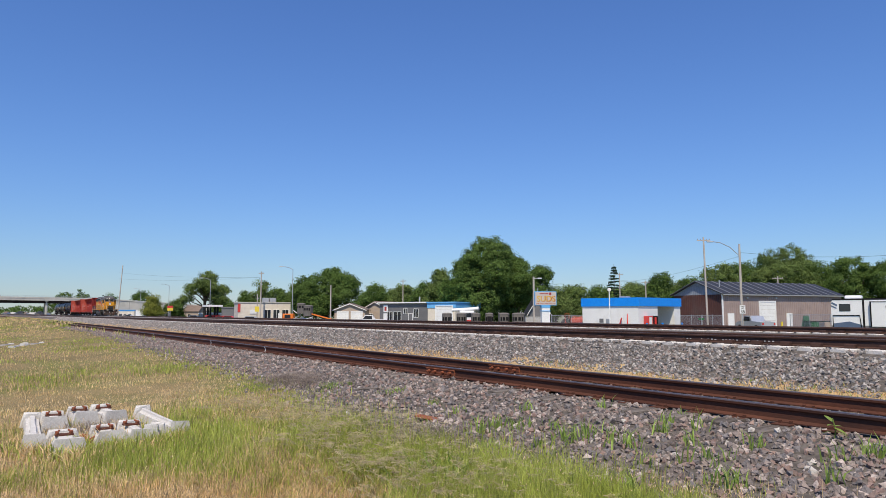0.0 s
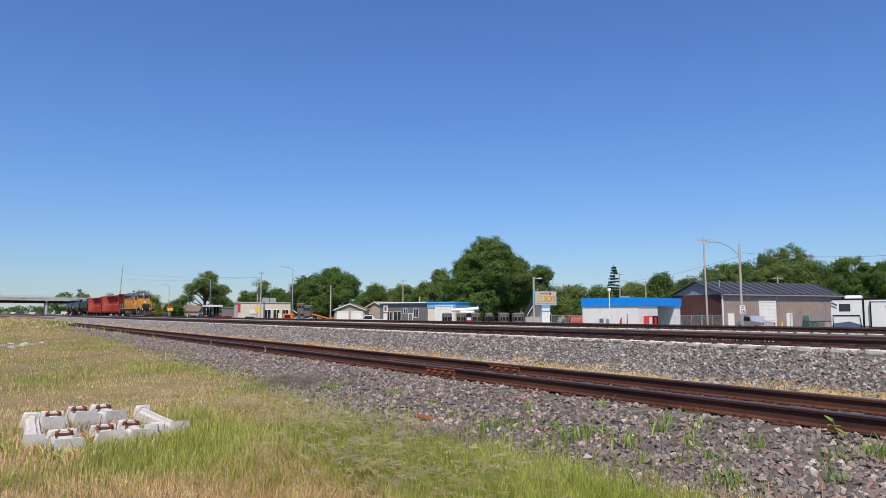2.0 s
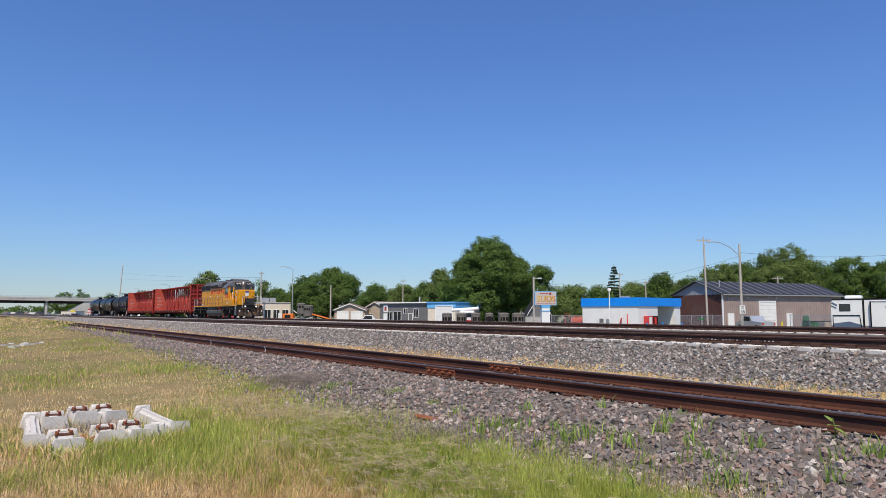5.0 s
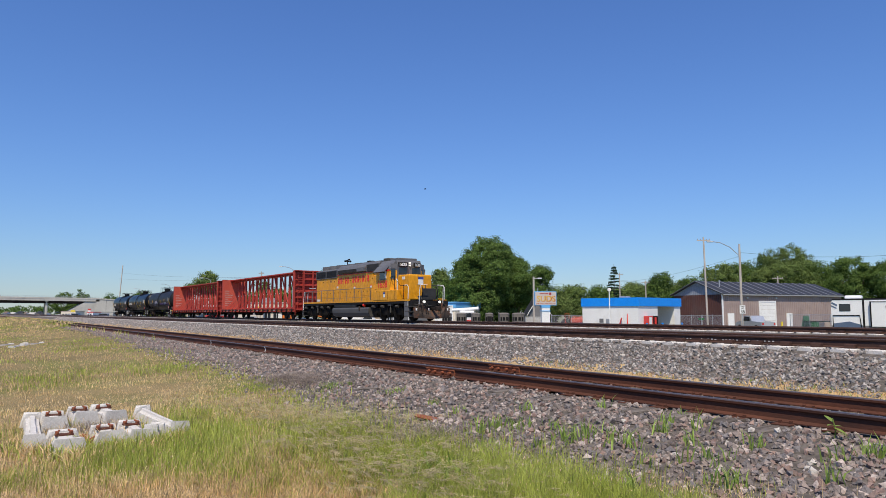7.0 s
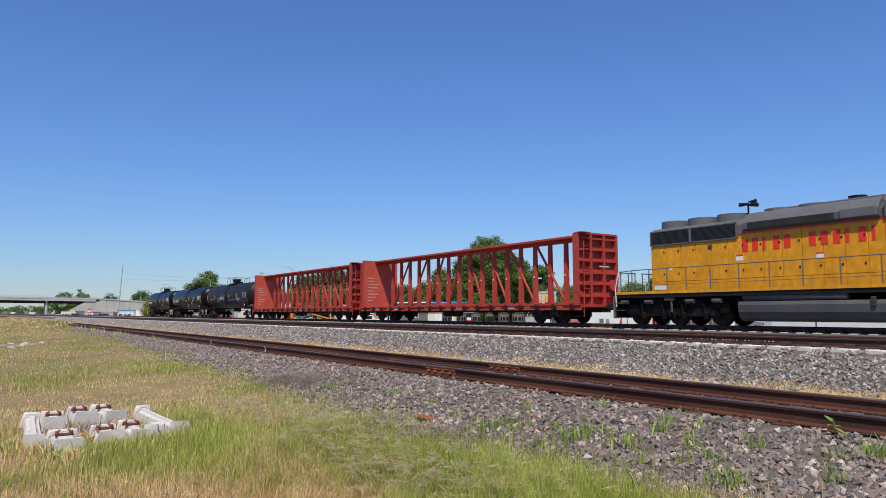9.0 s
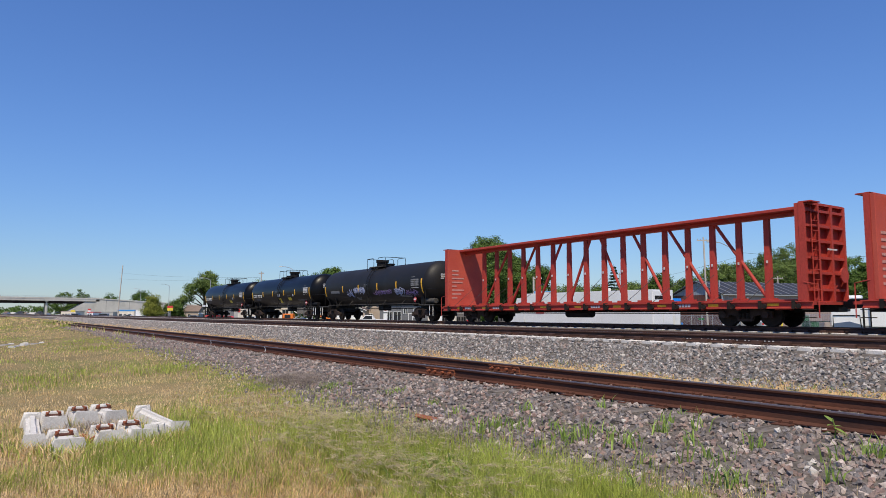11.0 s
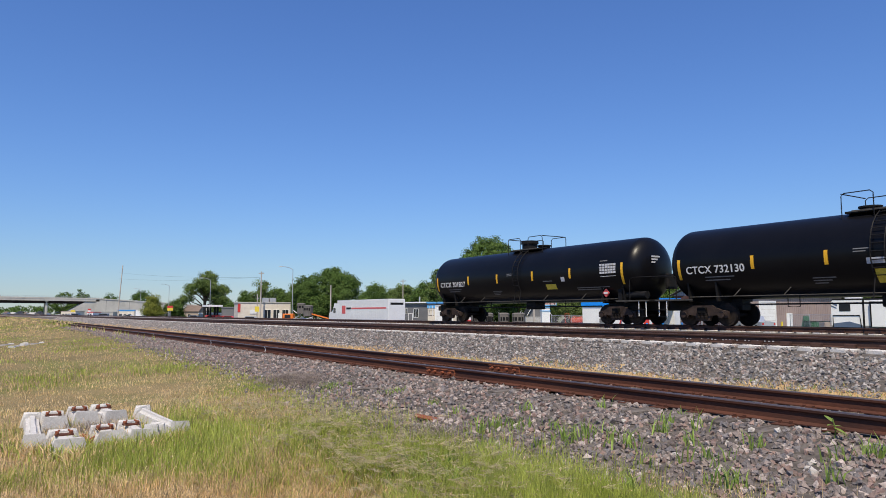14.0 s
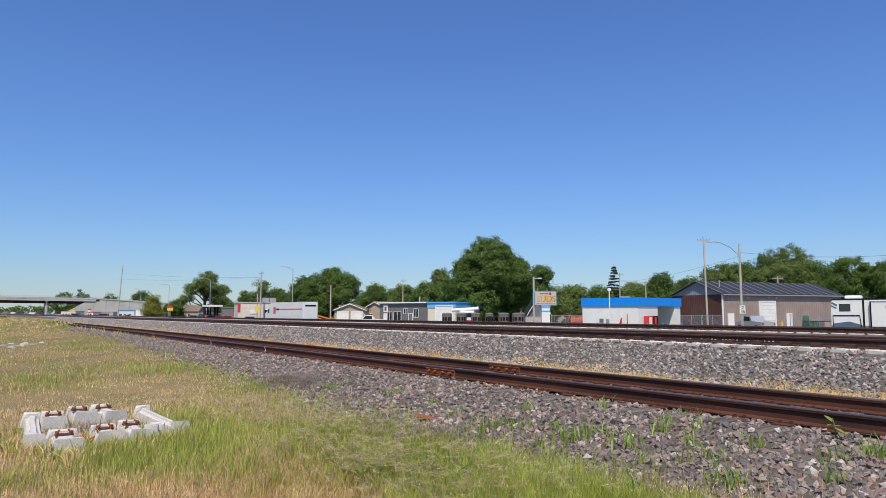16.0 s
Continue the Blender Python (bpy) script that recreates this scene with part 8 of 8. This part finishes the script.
def thatch_heap(cx, cy, rx, ry, n, seed):
    r = np.random.default_rng(seed)
    x, y = r.normal(cx, rx, n), r.normal(cy, ry, n)
    z = ground_at(x, y) + 0.16 * np.exp(-(((x - cx) / rx) ** 2 + ((y - cy) / ry) ** 2) / 2) * r.random(n)
    v, f = blades(np.stack([x, y, z], 1), 0.05 + 0.06 * r.random(n), 1.0 + 2.6 * r.random(n), np.full(n, 0.010), r.normal(-0.6, 0.9, n), 0.5)
    tagged(new("dead_thatch", quads("dead_thatch", v, f, THATCH)), "heap of grey matted dead grass at the ballast edge", "grass", kind="stuff")


thatch_heap(*(-13.42, 5.39), 0.55, 0.3, 2600, 31)
thatch_heap(*(-6.91, 4.39), 0.35, 0.22, 900, 32)


def stone_bed(name, x, y, size, mat, label, sink=0.2, seed=1):
    """Angular crushed stones: jittered blocks lying at random."""
    r = np.random.default_rng(seed)
    n = len(x)
    wedge = np.array([(math.cos(a), math.sin(a), z) for z, lead in ((-0.62, 0.0), (0.62, 0.9)) for a in (lead, lead + 2.1, lead + 4.2)])
    v = wedge[None] + r.uniform(-0.24, 0.24, (n, 6, 3))
    v *= (size[:, None] * r.uniform(0.75, 1.2, (n, 3)))[:, None, :] / 2
    q = r.normal(size=(n, 4))
    q /= np.linalg.norm(q, axis=1, keepdims=True)
    w, a, b, c = q.T
    m = np.stack([1 - 2 * (b * b + c * c), 2 * (a * b - c * w), 2 * (a * c + b * w), 2 * (a * b + c * w), 1 - 2 * (a * a + c * c), 2 * (b * c - a * w),
                  2 * (a * c - b * w), 2 * (b * c + a * w), 1 - 2 * (a * a + b * b)], 1).reshape(n, 3, 3)
    v = np.einsum("nij,nkj->nki", m, v)
    z = ground_at(x, y) + size * (0.5 - sink) * r.uniform(0.2, 1.0, n)
    v += np.stack([x, y, z], 1)[:, None, :]
    faces = np.array([(0, 2, 1), (3, 4, 5), (0, 1, 3), (1, 4, 3), (1, 2, 4), (2, 5, 4), (2, 0, 5), (0, 3, 5)])
    f = (np.arange(n)[:, None, None] * 6 + faces[None]).reshape(-1, 3)
    return tagged(new(name, quads(name, v.reshape(-1, 3), f, mat)), label, "stones", kind="stuff")


def off_ties(x, y):
    """Leaves the bared tie ends of the siding free of stones."""
    keep = np.ones(len(x), bool)
    for k in BARE_TIES:
        keep &= (np.abs(x + 47.5 - 0.54 * k) > 0.15) | (y < 6.58)
    return x[keep], y[keep]


def ballast_stones():
    r = np.random.default_rng(41)
    # shoulder of the siding, towards the meadow
    n = 66000
    x = 4 - 110 * r.random(n) ** 2.0
    y = r.uniform(3.6, 7.2, n)
    xs = np.linspace(x.min(), x.max(), 900)
    edge = np.interp(x, xs, [grass_edge(float(a)) for a in xs])
    keep = y > edge + r.normal(scale=0.3, size=n)
    x, y = x[keep], y[keep]
    x, y = off_ties(x, y)
    s = 0.034 + 0.052 * r.random(len(x)) ** 2.0 + np.clip(-x - 15, 0, 80) * 0.0005
    stone_bed("ballast_stones", x, y, s, STONE, "loose grey and pinkish crushed ballast stones", seed=1)
    # between the siding's rails and just beyond
    n = 16000
    x = 4 - 60 * r.random(n) ** 1.6
    y = r.uniform(7.4, 9.7, n)
    stone_bed("ballast_stones", x, y, 0.028 + 0.04 * r.random(n), STONE, "crushed ballast stones between the siding rails", seed=2)
    # slope of the main track
    n = 70000
    x = 4 - 150 * r.random(n) ** 1.95
    y = r.uniform(10.7, 13.15, n)
    keep = (r.random(n) < np.clip((y - 10.6) / 0.8, 0.12, 1)) & ((y < 12.45) | (np.abs((x + 48.0 + 0.305) % 0.61 - 0.305) > 0.20))
    x, y = x[keep], y[keep]
    stone_bed("ballast_stones", x, y, 0.036 + 0.05 * r.random(len(x)) ** 1.5 + np.clip(-x - 20, 0, 120) * 0.0007, GRANITE, "grey crushed ballast slope below the main track", seed=3)
    # cribs between the concrete ties
    n = 16000
    x = 4 - 60 * r.random(n) ** 1.5
    y = np.where(r.random(n) < 0.35, r.uniform(12.6, 13.2, n), r.uniform(13.36, 14.6, n))
    keep = np.abs((x + 48.0 + 0.305) % 0.61 - 0.305) > np.where(y < 13.2, 0.15, r.uniform(0.0, 0.16, n))
    x, y = x[keep], y[keep]
    stone_bed("ballast_stones", x, y, 0.035 + 0.03 * r.random(len(x)), GRANITE, "crushed ballast stones between the concrete ties", 0.1, 5)
    # pale limestone lumps among them
    n = 230
    x = 3 - 40 * r.random(n) ** 1.5
    y = np.where(r.random(n) < 0.55, r.uniform(4.6, 7.0, n), r.uniform(11.0, 12.5, n))
    stone_bed("pale_stones", x, y, 0.04 + 0.05 * r.random(n) ** 2, PALESTONE, "scattered pale limestone lumps in the ballast", 0.15, 4)


ballast_stones()


def white_rocks():
    for k, (p, s) in enumerate((((-4.33, 6.65), 0.11), ((-5.65, 6.24), 0.10), ((-7.05, 6.07), 0.09), ((-9.25, 4.48), 0.12), ((-4.48, 5.64), 0.08), ((-4.08, 7.10), 0.10), ((-3.33, 5.88), 0.08),
                                ((-10.74, 11.87), 0.12), ((-13.59, 11.92), 0.12), ((-11.33, 5.72), 0.09))):
        rnd = random.Random(k)
        bm = bmesh.new()
        s *= 0.8
        bmesh.ops.create_icosphere(bm, subdivisions=1, radius=s / 2)
        for v in bm.verts:
            v.co *= 1 + 0.6 * noise.noise(v.co * 14 + Vector((k, 0, 0)))
            v.co.z *= 0.75
        e = tagged(new("rock", None), "angular white limestone rock in the ballast", "rock", "white rocks")
        e.matrix_world = pose(p[0], p[1], ground_z(*p) + s * 0.22, 0, 0, rnd.uniform(0, 360))
        part("stone", bm, PALESTONE, e)


white_rocks()


def weed(p, h, n, seed, spread=0.10, mat=None, label="tuft of tall green grass growing through the ballast"):
    r = np.random.default_rng(seed)
    e = new("weed")
    tagged(e, label, "weed", "grass tufts" if mat else "ballast weeds")
    e.location = (p[0], p[1], ground_z(*p) - 0.01)
    base = np.stack([r.normal(0, spread, n), r.normal(0, spread, n), np.zeros(n)], 1)
    v, f = blades(base, h * (0.45 + 0.55 * r.random(n)), 0.15 + 0.6 * r.random(n), 0.010 + 0.010 * r.random(n), r.uniform(0, 6.28, n), 0.8)
    tagged(part("foliage", quads("foliage", v, f), mat or WEEDBLADE, e), kind="stuff")


WEEDS = (((-6.65, 4.91), 0.34, 14), ((-6.69, 5.19), 0.24, 14), ((-6.40, 5.29), 0.26, 22), ((-7.17, 6.06), 0.22, 14), ((-5.57, 5.28), 0.30, 26), ((-5.57, 5.57), 0.26, 22), ((-6.38, 6.65), 0.24, 8),
         ((-5.05, 5.52), 0.26, 22), ((-5.07, 6.12), 0.28, 16), ((-5.25, 6.48), 0.2, 8), ((-5.37, 6.96), 0.16, 5), ((-4.58, 5.97), 0.22, 14), ((-4.79, 6.45), 0.30, 8), ((-4.08, 5.61), 0.24, 22),
         ((-3.97, 6.17), 0.22, 14), ((-3.18, 6.16), 0.26, 14), ((-3.09, 6.49), 0.28, 14), ((-3.00, 6.44), 0.22, 12), ((-2.98, 5.67), 0.28, 10), ((-5.38, 3.61), 0.34, 40), ((-4.93, 3.54), 0.34, 36), ((-5.38, 3.42), 0.32, 36),
         ((-4.62, 3.60), 0.30, 30), ((-4.41, 3.72), 0.28, 26), ((-4.29, 4.09), 0.26, 22), ((-3.99, 4.48), 0.24, 18), ((-10.22, 5.83), 0.14, 26), ((-7.94, 5.56), 0.16, 14), ((-8.76, 5.67), 0.16, 18), ((-12.03, 5.50), 0.18, 26),
         ((-11.83, 5.80), 0.15, 16), ((-3.67, 5.10), 0.22, 16), ((-3.47, 5.08), 0.26, 16), ((-5.58, 4.90), 0.22, 14), ((-6.17, 5.63), 0.18, 10), ((-4.46, 5.17), 0.16, 8), ((-5.93, 4.47), 0.2, 14), ((-5.58, 4.48), 0.16, 10))
for k, (p, h, n) in enumerate(WEEDS):
    weed(p, h * 1.0, int(n * 1.4), 500 + k, 0.05 if n < 20 else 0.12)


def leafy_plant():
    p = (-3.60, 6.86)
    e = new("leafy_weed")
    tagged(e, "young broad-leaved green weed sprouting beside the rail", "weed", "ballast weeds")
    e.location = (p[0], p[1], ground_z(*p))
    part("stem", pipe([(0, 0, 0), (0.01, 0.01, 0.1), (-0.01, 0, 0.2)], 0.006), WEEDBLADE, e)
    for k, (az, z, ln, lift) in enumerate(((2.6, 0.2, 0.2, 0.55), (-0.2, 0.14, 0.17, -0.1), (1.2, 0.16, 0.12, 0.2), (3.4, 0.1, 0.13, -0.05), (0.6, 0.1, 0.16, -0.2), (4.6, 0.17, 0.12, 0.3))):
        bm = bmesh.new()
        rows = []
        for j in range(6):
            f = j / 5
            w = 0.03 * math.sin(math.pi * (0.06 + 0.92 * f)) ** 0.8
            x = ln * f
            zz = z + lift * ln * f - 0.25 * ln * f * f
            rows.append([bm.verts.new((x, -w, zz + 0.006)), bm.verts.new((x, 0, zz)), bm.verts.new((x, w, zz + 0.006))])
        for a, b in zip(rows, rows[1:]):
            for q in range(2):
                bm.faces.new((a[q], a[q + 1], b[q + 1], b[q]))
        o = part("leaf", bm, WEEDBLADE, e, "broad pointed leaf")
        o.matrix_local = pose(0, 0, 0, 0, 0, math.degrees(az)) @ Matrix.Scale(0.78, 4)


leafy_plant()


# ---- dumped concrete ties ----
def tie_chunk(near, far, wid, clips, tilt=0.0, sunk=0.0, label="broken white concrete tie with rusty rail clips in the grass"):
    """A piece of tie from its near end to its far end; clips: places along it from the middle."""
    e = new("concrete_tie_piece")
    tagged(e, label, "concrete tie", "dumped concrete ties")
    near, far = Vector(near), Vector(far)
    p, d = (near + far) / 2, far - near
    ln = d.length
    e.matrix_world = pose(p.x, p.y, ground_z(p.x, p.y) - sunk, tilt, 0, math.degrees(math.atan2(d.y, d.x)))
    wid *= 0.76
    b = prism([(-wid * 0.52, 0), (wid * 0.52, 0), (wid * 0.50, 0.08), (wid * 0.36, 0.2), (-wid * 0.36, 0.2), (-wid * 0.50, 0.08)], -ln / 2, ln / 2)
    bmesh.ops.subdivide_edges(b, edges=[x for x in b.edges if abs(x.verts[0].co.x - x.verts[1].co.x) > 0.1], cuts=6)
    bmesh.ops.bevel(b, geom=[x for x in b.edges if x.calc_face_angle(0) > 0.5], offset=0.045, segments=3, affect="EDGES")
    for v in b.verts:
        v.co += Vector((0.02, 0.014, 0.014)) * noise.noise(v.co * 7 + Vector((p.x, p.y, 0)) * 3)
    part("concrete", b, WHITEBLOCK, e, "bleached chipped concrete")
    for cx in clips:
        cx = min(cx, ln / 2 - 0.13)
        k = boxed(cx - 0.06, -0.10, 0.195, cx + 0.06, 0.10, 0.215, 0.004)
        part("rail_pad", k, RUST, e, "rusty rail seat")
        for s in (-1, 1):
            c = boxed(cx - 0.04, s * 0.075 - 0.02, 0.2, cx + 0.04, s * 0.075 + 0.02, 0.25, 0.008)
            cyl(c, (cx - 0.05, s * 0.075, 0.24), (cx + 0.05, s * 0.05, 0.25), 0.012, 8)
            part("clip", c, BRIGHTRUST, e, "rusty spring clip")


for near, far, wid, clips, tilt in TIES:
    tie_chunk(near, far, wid, clips, tilt, 0.015)
for near, far in (((-40.06, 0.30), (-43.17, 1.55)), ((-38.63, 1.40), (-42.76, 2.17)), ((-40.47, 1.94), (-42.28, 2.88))):
    tie_chunk(near, far, 0.3, (), 0, 0.155, "old concrete tie lying in the grass")


rnd_tuft = random.Random(4)
for spot in ((-9.31, 0.50), (-9.09, 0.65), (-8.70, 0.76), (-8.48, 0.93), (-8.71, 1.06), (-8.83, 1.22), (-8.85, 1.37), (-8.84, 1.51), (-8.91, 1.71), (-9.11, 1.94), (-9.17, 2.11), (-9.43, 2.31),
                (-10.23, 0.80), (-9.75, 1.24), (-9.46, 0.76), (-9.07, 1.10), (-9.55, 1.14), (-9.15, 1.47), (-9.63, 1.57), (-8.58, 0.88), (-9.20, 0.61), (-9.95, 0.46)):
    for k in range(2):
        weed((spot[0] + rnd_tuft.uniform(-0.1, 0.1), spot[1] + rnd_tuft.uniform(-0.1, 0.1)), rnd_tuft.uniform(0.18, 0.3), 44, 700 + k + int(-spot[0] * 100), 0.09, DRYBLADE if k else GREENBLADE, "tuft of mixed dry and green grass around the concrete")


def scraps():
    e = new("steel_scrap")
    tagged(e, "bent rusty steel plate among the concrete pieces", "scrap metal")
    p = (-9.84, 1.22)
    e.matrix_world = pose(p[0], p[1], ground_z(*p) + 0.05, 20, 10, 40)
    part("plate", boxed(-0.16, -0.1, 0, 0.16, 0.1, 0.02, 0.006), BRIGHTRUST, e)
    part("bent_edge", boxed(0.15, -0.1, 0, 0.17, 0.1, 0.14, 0.006), BRIGHTRUST, e)
    e = new("steel_scrap")
    tagged(e, "rusty tie plate lying on the ballast", "scrap metal")
    p = (-7.89, 4.99)
    e.matrix_world = pose(p[0], p[1], ground_z(*p) + 0.03, 8, 12, 60)
    part("plate", boxed(-0.17, -0.07, 0, 0.17, 0.07, 0.02, 0.006), BRIGHTRUST, e)
    e = new("wood_splinter")
    tagged(e, "grey split wood splinter lying on the ballast", "wood scrap")
    p = (-10.92, 5.68)
    e.matrix_world = pose(p[0], p[1], ground_z(*p) + 0.03, 5, 0, 70)
    part("stick", boxed(-0.2, -0.03, 0, 0.2, 0.03, 0.035, 0.01), TIEWOOD, e)
    for k, x in enumerate((-36.7, -26.6, -20.7)):
        e = new("paint_mark")
        tagged(e, "white paint mark brushed across the siding rail", "paint mark", "rail paint marks")
        part("mark", prism([(7.30 - 0.078, -0.655), (7.30 - 0.018, -0.625), (7.30 - 0.015, -0.55), (7.30 - 0.04, -0.53), (7.30 - 0.041, -0.5), (7.30 - 0.036, -0.5), (7.30 - 0.01, -0.55), (7.30 - 0.01, -0.66)], x, x + 0.07), WHITEBLOCK, e)


scraps()
for k, spot in enumerate(((-11.38, 1.20), (-10.76, 1.21), (-11.45, 1.49), (-10.73, 1.44), (-11.05, 1.69), (-10.65, 1.73), (-11.71, 1.40), (-10.30, 1.24), (-11.45, 1.79), (-10.97, 0.89), (-10.32, 0.82))):
    weed(spot, 0.24, 60, 820 + k, 0.11, THATCH, "tangle of grey dead stalks between the concrete pieces")


def rail_marks():
    """Chalked writing on the web of the main rail, too worn to read."""
    r = random.Random(12)
    e = new("chalk_marks")
    tagged(e, "worn white chalk marks on the web of the main rail", "chalk marks")
    x = -10.3
    for k in range(26):
        if k in (4, 5, 11, 17, 20):
            x += 0.1
            continue
        b = boxed(x, 13.2695, -0.085 + r.uniform(-0.006, 0.006), x + r.uniform(0.02, 0.05), 13.2715, -0.04 - r.uniform(0, 0.015))
        part("mark_bar", b, WHITEBLOCK, e)
        x += 0.085


rail_marks()


# ---- feathery grass that sways in the wind ----
SWAY = []


def feather_tuft(p, seed, n=26, h=0.42, spread=0.22):
    r = np.random.default_rng(seed)
    e = new("feather_grass")
    tagged(e, "silky foxtail grass heads bending in the wind", "grass tuft", "swaying grass tufts")
    e.location = (p[0], p[1], ground_z(*p) - 0.02)
    base = np.stack([r.normal(0, spread, n), r.normal(0, spread, n), np.zeros(n)], 1)
    az = r.normal(0.75, 0.35, n)
    hh = h * (0.6 + 0.5 * r.random(n))
    lean = 0.9 + 0.6 * r.random(n)
    v, f = blades(base, hh, lean, np.full(n, 0.0042), az, 1.0)
    tagged(part("stalks", quads("stalks", v, f), GREENBLADE, e, "thin green stalks"), kind="stuff")
    d = np.stack([np.cos(az), np.sin(az), np.zeros(n)], 1)
    tip = base + np.array([0, 0, 1.0]) * (hh * (1 - 0.3 * lean))[:, None] + d * (lean * hh)[:, None]
    m = 26
    o = np.repeat(tip, m, 0)
    along = np.repeat(d, m, 0)
    back = r.random(n * m) * 0.075
    start = o - along * back[:, None]
    direction = along + r.normal(scale=0.38, size=(n * m, 3)) + np.array([0, 0, -0.1])
    ln = 0.035 + 0.045 * r.random(n * m)
    end = start + direction * ln[:, None]
    wv = np.cross(direction, np.array([0.3, 0.2, 1.0])) * 0.0016
    q = np.stack([start - wv, start + wv, end + wv * 0.2, end - wv * 0.2], 1).reshape(-1, 3)
    tagged(part("heads", quads("heads", q, np.arange(len(q)).reshape(-1, 4)), SILK, e, "silky pale seed heads"), kind="stuff")
    SWAY.append((e, seed))


for k, p in enumerate(((-10.79, 2.80), (-11.22, 3.25), (-9.87, 3.18), (-8.39, 3.35), (-8.43, 3.66), (-7.73, 3.65), (-7.75, 3.96), (-6.88, 2.90), (-6.34, 3.00), (-6.54, 3.41), (-5.99, 3.36),
                       (-5.54, 3.41), (-4.98, 3.34), (-4.71, 3.43), (-5.68, 2.79), (-5.21, 2.98), (-7.83, 2.85), (-11.96, 2.74),
                       (-10.4, 3.0), (-9.5, 3.5), (-9.2, 2.9), (-8.9, 3.7), (-8.0, 3.2), (-8.7, 3.1), (-7.3, 3.3), (-7.2, 3.75), (-10.2, 3.5), (-6.1, 2.7), (-5.9, 3.1), (-6.7, 3.1), (-5.3, 2.7), (-4.9, 3.0), (-7.5, 2.6), (-4.5, 3.2))):
    feather_tuft(p, 900 + k)



# ---- a passing bird ----
def small_bird():
    e = empty("bird", pose(-33.91, 21.24, 7.67), "small dark bird flying low across the sky", "bird")
    bm = bmesh.new()
    bmesh.ops.create_uvsphere(bm, u_segments=10, v_segments=8, radius=0.5)
    bmesh.ops.scale(bm, vec=(0.13, 0.045, 0.045), verts=bm.verts)
    part("body", bm, BLACKSTEEL, e, "slim dark body")
    part("tail", prism([(-0.11, -0.02), (-0.11, 0.02), (-0.05, 0.012), (-0.05, -0.012)], -0.004, 0.004, "z"), BLACKSTEEL, e)
    wings = []
    for s in (-1, 1):
        w = part("wing", prism([(0.03, 0.0), (0.02, s * 0.06), (-0.02, s * 0.115), (-0.035, s * 0.11), (-0.03, 0.0)], -0.003, 0.003, "z"), BLACKSTEEL, e, "pointed dark wing")
        wings.append((w, s))
    return e, wings


BIRD, WINGS = small_bird()
BIRD_TURN = math.degrees(math.atan2(-0.833, -0.553))

# ---- what moves ----
SEMI_X, SEMI_SPEED = -90.0, 14.76
def run(t):
    """Metres that the train, which brakes a little at first, has gone by time t, counted from its place at nine seconds."""
    return SPEED * (t - 9) - 0.14 * max(0.0, 9.0 - t) ** 2


def motions():
    for e, x in TRAIN:
        walk(e, [(k * 0.5, pose(x + run(k * 0.5), YT, 0)) for k in range(33)])
        for curve in e.animation_data.action.layers[0].strips[0].channelbag(e.animation_data.action_slot).fcurves:
            for k in curve.keyframe_points:
                k.interpolation = "LINEAR"
    walk(SEMI, [(0.0, pose(SEMI_X + 14.5 * SEMI_SPEED, 47.3, -1.635, 0, 0, 180)), (16.0, pose(SEMI_X - 1.5 * SEMI_SPEED, 47.3, -1.635, 0, 0, 180))])
    walk(BIRD, [(0.0, pose(20.99, 104.01, 5.69, 0, 0, BIRD_TURN)), (6.3, pose(-28.02, 30.11, 6.78, 0, 0, BIRD_TURN)), (6.6, pose(-30.59, 26.25, 7.34, 0, 0, BIRD_TURN)), (7.0, pose(-33.91, 21.24, 7.67, 0, 0, BIRD_TURN)), (7.3, pose(-36.35, 17.56, 7.31, 0, 0, BIRD_TURN)),
                (7.6, pose(-38.80, 13.87, 6.45, 0, 0, BIRD_TURN)), (8.0, pose(-42.03, 9.00, 5.40, 0, 0, BIRD_TURN)), (8.3, pose(-44.45, 5.36, 4.97, 0, 0, BIRD_TURN)), (9.0, pose(-50.10, -3.17, 4.22, 0, 0, BIRD_TURN)), (16.0, pose(-104.96, -85.87, 4.87, 0, 0, BIRD_TURN))])
    for w, s in WINGS:
        walk(w, [(k * 0.1, pose(0, 0, 0, s * 38 * math.sin(k * 2.1), 0, 0)) for k in range(161)])
    for tuft, seed in SWAY:
        at, rnd = tuft.location.copy(), random.Random(seed)
        ph, w1, w2 = rnd.uniform(0, 6.28), rnd.uniform(2.2, 3.4), rnd.uniform(5.0, 7.0)
        rows = []
        for k in range(41):
            t = k * 0.4
            bend = 7 * math.sin(w1 * t + ph) + 3 * math.sin(w2 * t + 2 * ph)
            rows.append((t, pose(at.x, at.y, at.z, -bend * 0.6, bend * 0.8, 2 * math.sin(w1 * t))))
        walk(tuft, rows)
    for ob, x, r in WHEELSETS:
        walk(ob, [(k / FPS, pose(x, 0, r, 0, math.degrees((run(k / FPS) - run(0)) / r), 0)) for k in range(481)])


motions()
